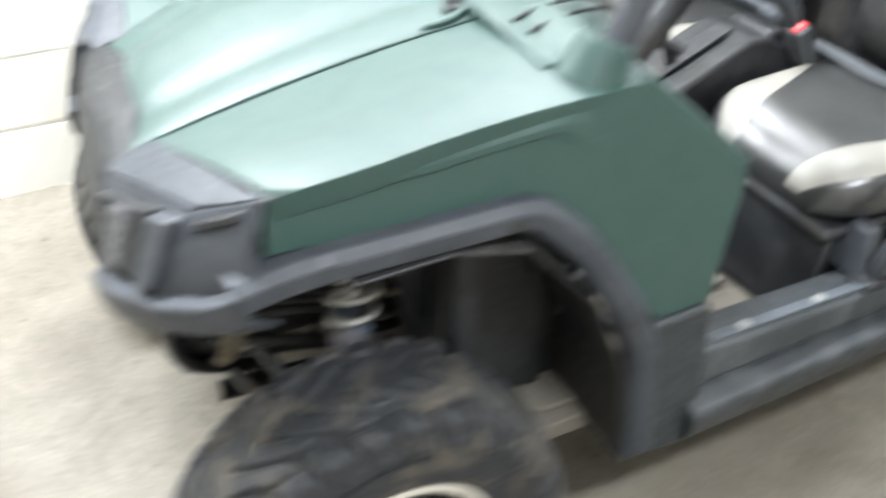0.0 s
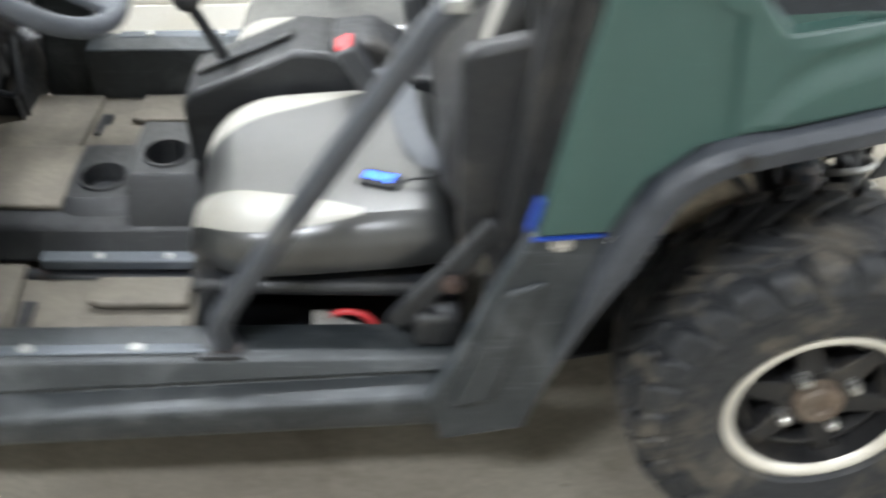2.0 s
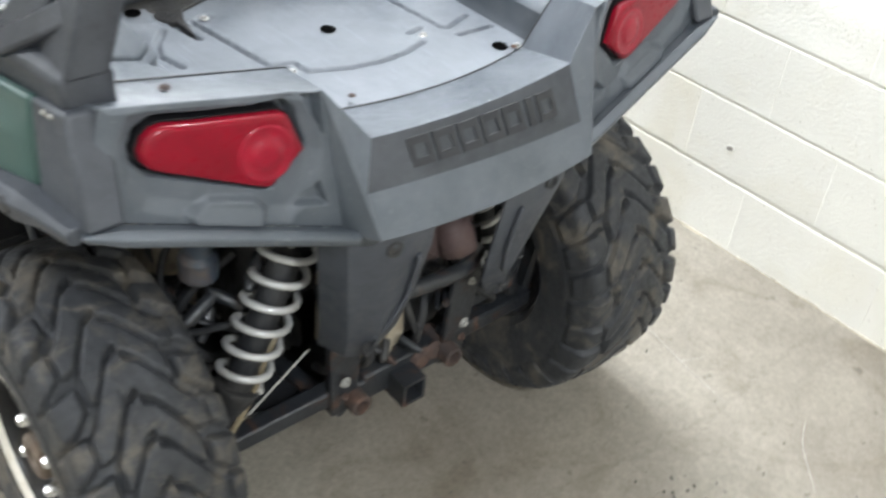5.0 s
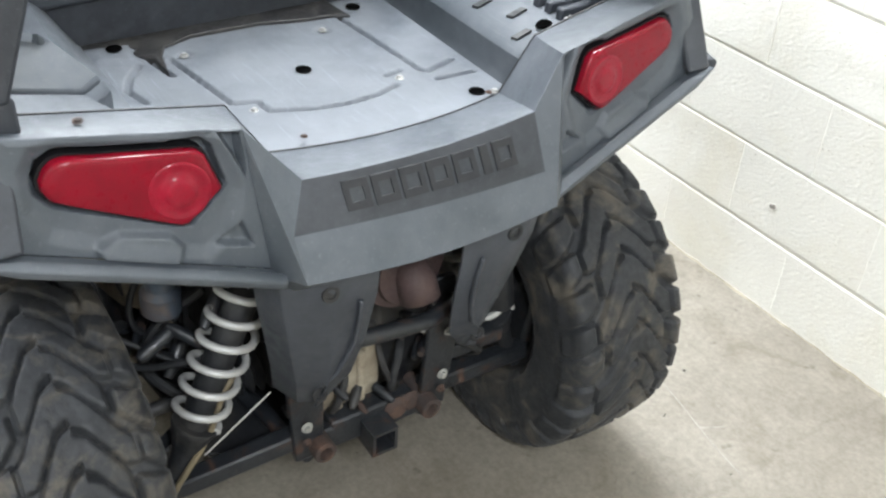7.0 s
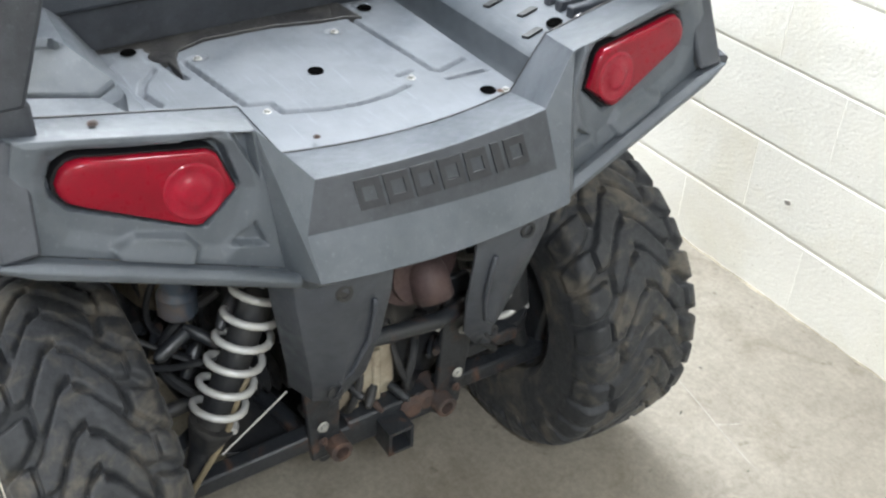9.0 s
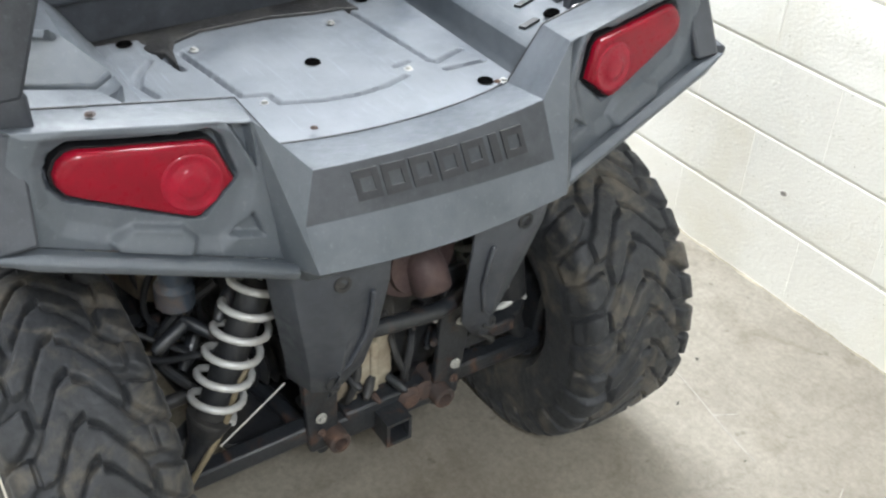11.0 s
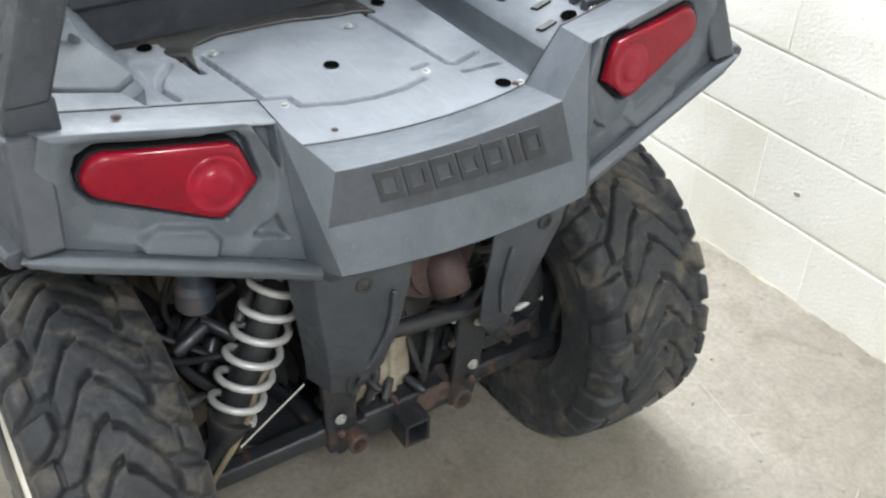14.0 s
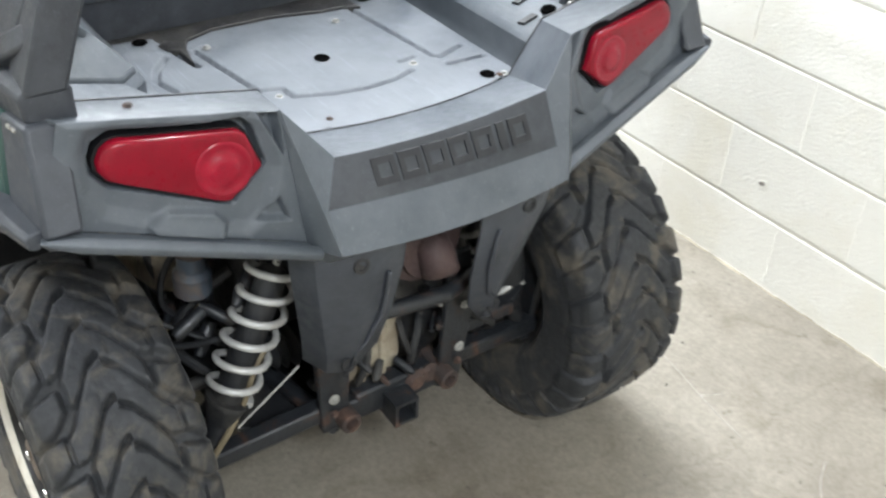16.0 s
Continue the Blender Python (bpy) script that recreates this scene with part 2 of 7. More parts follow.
def concrete():
    m = bpy.data.materials.new("worn_concrete")
    m.use_nodes = True
    nt = m.node_tree
    n, lk = nt.nodes, nt.links
    b = n["Principled BSDF"]
    tc = n.new("ShaderNodeTexCoord")

    def tex(kind, scale, detail=8.0, rough=0.65, dist=0.0):
        t = n.new(kind)
        t.inputs["Scale"].default_value = scale
        if kind == "ShaderNodeTexNoise":
            t.inputs["Detail"].default_value, t.inputs["Roughness"].default_value, t.inputs["Distortion"].default_value = detail, rough, dist
        lk.new(tc.outputs["Object"], t.inputs["Vector"])
        return t

    def ramp(src, stops):
        r = n.new("ShaderNodeValToRGB")
        while len(r.color_ramp.elements) < len(stops):
            r.color_ramp.elements.new(0.5)
        for e, (p, c) in zip(r.color_ramp.elements, stops):
            e.position, e.color = p, (*c, 1)
        lk.new(src, r.inputs[0])
        return r.outputs[0]

    def mul(a, c, fac=1.0):
        x = n.new("ShaderNodeMix")
        x.data_type, x.blend_type = "RGBA", "MULTIPLY"
        x.inputs[0].default_value = fac
        lk.new(a, x.inputs[6]), lk.new(c, x.inputs[7])
        return x.outputs[2]

    base = ramp(tex("ShaderNodeTexNoise", 1.3, 9, 0.62, 0.4).outputs[0], [(0.3, (0.158, 0.139, 0.113)), (0.5, (0.221, 0.200, 0.167)), (0.72, (0.282, 0.260, 0.223))])
    stain = ramp(tex("ShaderNodeTexNoise", 3.1, 7, 0.7, 1.2).outputs[0], [(0.34, (0.66, 0.62, 0.56)), (0.47, (1, 1, 1))])
    grain = mul(ramp(tex("ShaderNodeTexNoise", 75, 6, 0.75).outputs[0], [(0.34, (0.78, 0.77, 0.74)), (0.60, (1.04, 1.04, 1.03))]), ramp(tex("ShaderNodeTexNoise", 16, 8, 0.72, 0.5).outputs[0], [(0.34, (0.87, 0.86, 0.84)), (0.60, (1.04, 1.04, 1.03))]))
    spot = ramp(tex("ShaderNodeTexNoise", 21, 2, 0.5).outputs[0], [(0.25, (0.45, 0.42, 0.38)), (0.31, (1, 1, 1))])
    colour = mul(mul(mul(base, stain, 0.7), grain), spot, 0.7)
    warp = n.new("ShaderNodeVectorMath")
    warp.operation = "MULTIPLY_ADD"
    nz = tex("ShaderNodeTexNoise", 5.0, 6, 0.6)
    lk.new(nz.outputs[1], warp.inputs[0])
    warp.inputs[1].default_value = (0.16, 0.16, 0.0)
    lk.new(tc.outputs["Object"], warp.inputs[2])
    v = n.new("ShaderNodeTexVoronoi")
    v.feature = "DISTANCE_TO_EDGE"
    v.inputs["Scale"].default_value = 0.42
    lk.new(warp.outputs[0], v.inputs["Vector"])
    crack = ramp(v.outputs[0], [(0.0, (0.45, 0.42, 0.37)), (0.0035, (1, 1, 1))])
    colour = mul(colour, crack, 0.22)
    lk.new(colour, b.inputs["Base Color"])
    r = n.new("ShaderNodeMapRange")
    r.inputs[3].default_value, r.inputs[4].default_value = 0.38, 0.72
    lk.new(tex("ShaderNodeTexNoise", 7, 6).outputs[0], r.inputs[0])
    lk.new(r.outputs[0], b.inputs["Roughness"])
    bp = n.new("ShaderNodeBump")
    bp.inputs["Strength"].default_value, bp.inputs["Distance"].default_value = 0.18, 0.003
    lk.new(tex("ShaderNodeTexNoise", 75, 6).outputs[0], bp.inputs["Height"])
    lk.new(bp.outputs[0], b.inputs["Normal"])
    return m


M_FLOOR = concrete()


# ---- mesh helpers ----
def V(*a):
    return Vector(a)


def finish(name, bm, mats, smooth=38, bevel=0.0, segs=2, thick=0.0, sub=0, offset=0.0):
    bmesh.ops.remove_doubles(bm, verts=bm.verts, dist=1e-5)
    bmesh.ops.recalc_face_normals(bm, faces=bm.faces)
    me = bpy.data.meshes.new(name)
    bm.to_mesh(me)
    bm.free()
    for m in mats if isinstance(mats, (list, tuple)) else [mats]:
        me.materials.append(m)
    ob = new(name, me)
    if smooth:
        me.shade_smooth()
        me.set_sharp_from_angle(angle=radians(smooth))
    if thick:
        s = ob.modifiers.new("thickness", "SOLIDIFY")
        s.thickness, s.offset = thick, offset
    if sub:
        s = ob.modifiers.new("round", "SUBSURF")
        s.levels = s.render_levels = sub
    if bevel:
        s = ob.modifiers.new("worn_edge", "BEVEL")
        s.width, s.segments, s.limit_method, s.angle_limit = bevel, segs, "ANGLE", radians(32)
        s.use_clamp_overlap = True
    return ob


def warp_point(p):
    """Body point warped by fitted polynomials, its nose skewed, to suit the camera's view."""
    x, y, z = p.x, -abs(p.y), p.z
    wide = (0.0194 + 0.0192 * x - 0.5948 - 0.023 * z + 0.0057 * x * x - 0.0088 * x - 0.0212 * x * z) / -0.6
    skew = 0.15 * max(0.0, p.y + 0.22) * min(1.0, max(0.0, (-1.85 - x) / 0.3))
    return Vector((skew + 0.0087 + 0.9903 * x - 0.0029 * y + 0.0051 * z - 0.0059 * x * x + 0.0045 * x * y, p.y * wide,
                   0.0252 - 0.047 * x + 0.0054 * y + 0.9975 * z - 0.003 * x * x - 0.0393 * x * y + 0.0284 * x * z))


def warp_to_view(ob):
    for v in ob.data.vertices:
        v.co = warp_point(v.co)
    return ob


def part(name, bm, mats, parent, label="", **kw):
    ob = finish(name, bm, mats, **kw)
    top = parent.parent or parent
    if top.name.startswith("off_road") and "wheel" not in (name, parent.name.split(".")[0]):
        warp_to_view(ob)
    ob.parent = parent
    if parent.type == "EMPTY" and parent.parent is None:
        ob.matrix_parent_inverse = Matrix.Translation(-parent.location)
    if label:
        tagged(ob, label)
    return ob


def prism(bm, pts, f0, f1):
    """A polygon of 2D points, carried to 3D by f0 and by f1 and joined."""
    a, b = [bm.verts.new(f0(*p)) for p in pts], [bm.verts.new(f1(*p)) for p in pts]
    bm.faces.new(a), bm.faces.new(b[::-1])
    for i in range(len(pts)):
        bm.faces.new((a[i], b[i], b[i - 1], a[i - 1]))
    return bm


def side(bm, pts, y0, y1, s=1):
    """A polygon in x, z between two depths (numbers or functions of x, z)."""
    g = [(y if callable(y) else (lambda x, z, y=y: y)) for y in (y0, y1)]
    return prism(bm, pts, lambda x, z: V(x, s * g[0](x, z), z), lambda x, z: V(x, s * g[1](x, z), z))


def across(bm, pts, x0, x1):
    """A polygon in y, z between two values of x."""
    return prism(bm, pts, lambda y, z: V(x0, y, z), lambda y, z: V(x1, y, z))


def flat(bm, pts, z0, z1):
    """A polygon in x, y between two heights."""
    g = [(z if callable(z) else (lambda x, y, z=z: z)) for z in (z0, z1)]
    return prism(bm, pts, lambda x, y: V(x, y, g[0](x, y)), lambda x, y: V(x, y, g[1](x, y)))


def box(bm, x0, x1, y0, y1, z0, z1, m=None):
    r = bmesh.ops.create_cube(bm, size=1, matrix=Matrix.LocRotScale(((x0 + x1) / 2, (y0 + y1) / 2, (z0 + z1) / 2), None, (x1 - x0, y1 - y0, z1 - z0)))
    if m:
        bmesh.ops.transform(bm, matrix=m, verts=r["verts"])
    return bm


def grid(bm, rows, mat_of=None, close=False):
    vs = [[bm.verts.new(p) for p in row] for row in rows]
    for i in range(len(vs) - 1):
        k = len(vs[0])
        for j in range(k if close else k - 1):
            fc = bm.faces.new((vs[i][j], vs[i][(j + 1) % k], vs[i + 1][(j + 1) % k], vs[i + 1][j]))
            if mat_of:
                fc.material_index = mat_of(i, j)
    return vs


def spline(pts, n=6):
    pts = [Vector(p) for p in pts]
    if n < 2 or len(pts) < 3:
        return pts
    out = []
    for i in range(len(pts) - 1):
        p0, p1, p2, p3 = pts[max(i - 1, 0)], pts[i], pts[i + 1], pts[min(i + 2, len(pts) - 1)]
        for k in range(n):
            t = k / n
            out.append(0.5 * (2 * p1 + (p2 - p0) * t + (2 * p0 - 5 * p1 + 4 * p2 - p3) * t * t + (3 * p1 - p0 - 3 * p2 + p3) * t ** 3))
    return out + [pts[-1]]


def rounded(pts, r, n=5):
    """A path with its corners rounded."""
    pts = [Vector(p) for p in pts]
    out = [pts[0]]
    for a, b, c in zip(pts, pts[1:], pts[2:]):
        d = min(r, (b - a).length * 0.45, (c - b).length * 0.45)
        p, q = b + (a - b).normalized() * d, b + (c - b).normalized() * d
        out += [(1 - t) ** 2 * p + 2 * t * (1 - t) * b + t * t * q for t in [k / n for k in range(n + 1)]]
    return out + [pts[-1]]


def sweep(bm, pts, section, up=None, caps=True, scale=None):
    """A closed 2D section carried along a path; up fixes its second axis."""
    pts = [Vector(p) for p in pts]
    rings, prev = [], None
    for i, p in enumerate(pts):
        t = (pts[min(i + 1, len(pts) - 1)] - pts[max(i - 1, 0)]).normalized()
        if up is not None:
            u = Vector(up)
            a = t.cross(u).normalized()
            b = a.cross(t).normalized()
        else:
            if prev is None:
                a = t.orthogonal().normalized()
            else:
                a = (prev - t * prev.dot(t)).normalized()
            b = t.cross(a)
            prev = a
        k = scale(i / (len(pts) - 1)) if scale else 1
        rings.append([p + a * sx * k + b * sy * k for sx, sy in section])
    vs = grid(bm, rings, close=True)
    if caps:
        bm.faces.new(vs[0][::-1]), bm.faces.new(vs[-1])
    return bm


def ring2(r, n=12):
    return [(r * math.cos(2 * math.pi * k / n), r * math.sin(2 * math.pi * k / n)) for k in range(n)]


def tube(bm, pts, r, n=12, caps=True):
    return sweep(bm, pts, ring2(r, n), caps=caps)


def lathe(bm, prof, n=48, m=None, caps=True):
    """Turn (axis, radius) pairs round the y axis."""
    rows = []
    for k in range(n):
        a = 2 * math.pi * k / n
        rows.append([V(r * math.cos(a), h, r * math.sin(a)) for h, r in prof])
    if m:
        rows = [[m @ p for p in row] for row in rows]
    vs = [[bm.verts.new(p) for p in row] for row in rows]
    for i in range(n):
        for j in range(len(prof) - 1):
            q = (vs[i][j], vs[(i + 1) % n][j], vs[(i + 1) % n][j + 1], vs[i][j + 1])
            bm.faces.new(q)
    for j, (h, r) in ((0, prof[0]), (len(prof) - 1, prof[-1])):
        if caps and r > 1e-4:
            bm.faces.new([vs[i][j] for i in range(n)])
    bmesh.ops.remove_doubles(bm, verts=bm.verts, dist=1e-6)
    return bm


def aim(p, d):
    """The pose at p whose y axis points along d."""
    return Matrix.Translation(p) @ Vector(d).to_track_quat("Y", "Z").to_matrix().to_4x4()


def disc(bm, p, d, r, h, n=20, taper=1.0):
    lathe(bm, [(0, r), (h * 0.7, r), (h, r * taper * 0.9)], n, aim(p, d))
    return bm


def hexbolt(bm, p, d, r=0.008, h=0.006):
    disc(bm, p, d, r * 1.7, h * 0.35, 16)
    lathe(bm, [(h * 0.3, r), (h * 1.2, r), (h * 1.25, r * 0.85)], 6, aim(p, d))
    return bm


B = bmesh.new


def inside(poly, a, b):
    """Signed distance of points (arrays a, b) to a polygon, negative within."""
    pts = np.array(poly, float)
    best, sign = np.full(a.shape, 1e9), np.ones(a.shape)
    for (x0, y0), (x1, y1) in zip(pts, np.roll(pts, 1, 0)):
        ex, ey, wx, wy = x1 - x0, y1 - y0, a - x0, b - y0
        t = np.clip((wx * ex + wy * ey) / (ex * ex + ey * ey), 0, 1)
        best = np.minimum(best, (wx - ex * t) ** 2 + (wy - ey * t) ** 2)
        c1, c2, c3 = b >= y0, b < y1, ex * wy > ey * wx
        sign = np.where((c1 & c2 & c3) | (~c1 & ~c2 & ~c3), -sign, sign)
    return sign * np.sqrt(best)


def beside(line, a, b):
    """Distance of points to an open line."""
    pts, best = np.array(line, float), np.full(a.shape, 1e9)
    for (x0, y0), (x1, y1) in zip(pts[:-1], pts[1:]):
        ex, ey, wx, wy = x1 - x0, y1 - y0, a - x0, b - y0
        t = np.clip((wx * ex + wy * ey) / (ex * ex + ey * ey), 0, 1)
        best = np.minimum(best, (wx - ex * t) ** 2 + (wy - ey * t) ** 2)
    return np.sqrt(best)


def soft(d, w):
    """1 within, 0 without, with a slope w wide."""
    t = np.clip(0.5 - d / w, 0, 1)
    return t * t * (3 - 2 * t)


def sheet(x, y, z, wrap=False):
    """A bmesh of quads over arrays of coordinates; wrap joins the last row to the first."""
    n, m = x.shape
    idx = np.arange(n * m).reshape(n, m)
    if wrap:
        idx = np.vstack([idx, idx[:1]])
    faces = np.stack([idx[:-1, :-1], idx[1:, :-1], idx[1:, 1:], idx[:-1, 1:]], -1).reshape(-1, 4)
    me = bpy.data.meshes.new("sheet")
    me.from_pydata(np.stack([x, y, z], -1).reshape(-1, 3).tolist(), [], faces.tolist())
    bm = B()
    bm.from_mesh(me)
    bpy.data.meshes.remove(me)
    return bm


# ---- the room ----
WALL_Y, WALL_X0, WALL_X1, WALL_FRONT = 1.235, -6.0, 5.0, -5.0
COURSE, BLOCK, JOINT = 0.2032, 0.4064, 0.0075
bm = B()
box(bm, WALL_X0, WALL_X1, WALL_FRONT, WALL_Y, -0.15, 0)
floor = tagged(finish("floor", bm, M_FLOOR, smooth=0), "worn grey-beige concrete floor with stains and cracks", "floor", kind="structure")
bm = B()
box(bm, WALL_X0, WALL_X1, WALL_FRONT, WALL_Y, CEILING, CEILING + 0.15)
tagged(finish("ceiling", bm, M_CEIL, smooth=0), "plain pale shop ceiling", "ceiling", kind="structure")
for nm, a in (("wall_west", (WALL_X0 - 0.2, WALL_X0, WALL_FRONT, WALL_Y)), ("wall_east", (WALL_X1, WALL_X1 + 0.2, WALL_FRONT, WALL_Y)),
              ("wall_south", (WALL_X0 - 0.2, WALL_X1 + 0.2, WALL_FRONT - 0.2, WALL_FRONT))):
    bm = B()
    box(bm, *a, 0, CEILING)
    tagged(finish(nm, bm, M_PLASTER, smooth=0), "plain off-white painted wall", "wall", kind="structure")
bm = B()
box(bm, WALL_X0 - 0.2, WALL_X1 + 0.2, WALL_Y + 0.0035, WALL_Y + 0.2, 0, CEILING)
wall = tagged(finish("wall_north", bm, M_MORTAR, smooth=0), "cream-white painted concrete block wall beside the vehicle", "wall", kind="structure")


def fixture(x, y):
    th = new("ceiling_light")
    th.location = (x, y, CEILING)
    bm = B()
    across(bm, [(y - 0.17, CEILING - 0.08), (y - 0.15, CEILING), (y + 0.15, CEILING), (y + 0.17, CEILING - 0.08)], x - 0.64, x + 0.64)
    part("housing", bm, M_CEIL, th, smooth=0, bevel=0.004)
    bm = B()
    box(bm, x - 0.6, x + 0.6, y - 0.14, y + 0.14, CEILING - 0.09, CEILING - 0.082)
    part("diffuser", bm, M_GLOW, th, smooth=0)
    tagged(th, "unseen white fluorescent ceiling fixture with a lit diffuser", "ceiling light", "shop ceiling lights")


for fx, fy, watts in FIXTURES:
    fixture(fx, fy)

# ---- the vehicle: a two-seat off-road buggy; x runs to its tail, its driver's side is at -y ----
veh = new("off_road_buggy")
veh.location = (-0.97, 0, 0)
tagged(veh, "green and black two-seat off-road buggy, worn and dusty", "off-road buggy")


def ys(x, z):
    """Half width of the rear side."""
    return 0.662 - 0.17 * max(0.0, x + 0.2) - 0.20 * max(0.0, z - 0.85)


def yf(x, z):
    """Half width of the front side."""
    return 0.60 - 0.10 * max(0.0, z - 0.60) - 0.10 * max(0.0, -1.95 - x)


# -- wheels --
def ribbon(path, widths):
    """A polygon of the given widths (along the first axis) round a line of (across, along) points."""
    return [(a + w / 2, v) for (v, a), w in zip(path, widths)] + [(a - w / 2, v) for (v, a), w in reversed(list(zip(path, widths)))]


LUGS = [
    (ribbon([(-0.05, 0.43), (0.16, 0.31), (0.36, 0.02), (0.50, -0.20), (0.62, -0.27)], [0.38, 0.38, 0.37, 0.34, 0.26]), 0.0),
    (ribbon([(-0.05, 0.43), (0.14, 0.33), (0.33, 0.05), (0.46, -0.14)], [0.34, 0.35, 0.36, 0.28]), 0.5),
    (ribbon([(0.60, 0.29), (0.78, 0.17), (1.0, 0.10), (1.24, 0.06)], [0.24, 0.36, 0.40, 0.34]), 0.0),
    (ribbon([(0.71, -0.25), (0.85, -0.33), (1.0, -0.40), (1.16, -0.43)], [0.26, 0.34, 0.38, 0.30]), 0.0),
]


def tyre_mesh(R, W, rim, n=15, lead=1, steps=40):
    """A worn off-road tyre: wide chevron lugs that trail towards the shoulders, parted by narrow grooves."""
    h = W / 2
    crown = lambda v: R - 0.0155 - 0.020 * abs(v) ** 3
    ctrl = [V(v * h, crown(v), 0) for v in (0, 0.3, 0.6, 0.84)] + [V(0.955 * h, R - 0.052, 0), V(1.0 * h, R - 0.082, 0), V(1.01 * h, (R + rim) / 2 + 0.004, 0), V(0.97 * h, rim + 0.035, 0), V(0.87 * h, rim + 0.008, 0), V(0.72 * h, rim - 0.008, 0)]
    line = spline(ctrl, 14)
    arc = np.concatenate([[0], np.cumsum([(b - a).length for a, b in zip(line, line[1:])])])
    want = np.concatenate([np.arange(0, 1.34 * h, 0.0034), np.linspace(1.36 * h, arc[-1], 14)])
    ax, rr = np.interp(want, arc, [p.x for p in line]), np.interp(want, arc, [p.y for p in line])
    da, dr = np.gradient(ax), np.gradient(rr)
    ln = np.hypot(da, dr)
    na, nr = -dr / ln, da / ln
    w = np.concatenate([-want[:0:-1], want])
    ax, rr = np.concatenate([-ax[:0:-1], ax]), np.concatenate([rr[:0:-1], rr])
    na, nr = np.concatenate([-na[:0:-1], na]), np.concatenate([nr[:0:-1], nr])
    length = 2 * math.pi * R / n
    s, v = np.meshgrid(np.arange(steps) / steps, np.abs(w) / h, indexing="ij")
    d = np.full(s.shape, 1.0)
    for poly, shift in LUGS:
        for k in (-1, 0, 1, 2):
            half = np.where(np.meshgrid(s[:, 0], w, indexing="ij")[1] > 0, 0.08, 0.0)
            d = np.minimum(d, inside([(a * length, b * h) for a, b in poly], (s - shift - k + 1 + half - 0.5) * length, v * h))
    lift = (0.0155 - 0.004 * np.clip((v - 0.8) / 0.2, 0, 1)) * soft(d - 0.0034, 0.0085) * np.clip((1.28 - v) / 0.14, 0, 1) * (1 - 0.42 * np.clip((v - 0.86) / 0.14, 0, 1))
    lift = lift + 0.004 * soft(np.abs(v * h - (arc[-1] - 0.035)) - 0.004, 0.004)
    lift = np.tile(lift, (n, 1))
    rng = np.random.RandomState(4)
    wob = np.repeat(np.repeat(rng.rand(n * 4, 12), steps // 4, 0), -(-len(w) // 12), 1)[:, :len(w)]
    lift = lift * (0.90 + 0.10 * wob)
    a = lead * (np.arange(n * steps) / steps * 2 * math.pi / n)[:, None]
    r = rr[None] + lift * nr[None]
    y = ax[None] + lift * na[None]
    return sheet(r * np.cos(a), y + 0 * a, r * np.sin(a), wrap=True)


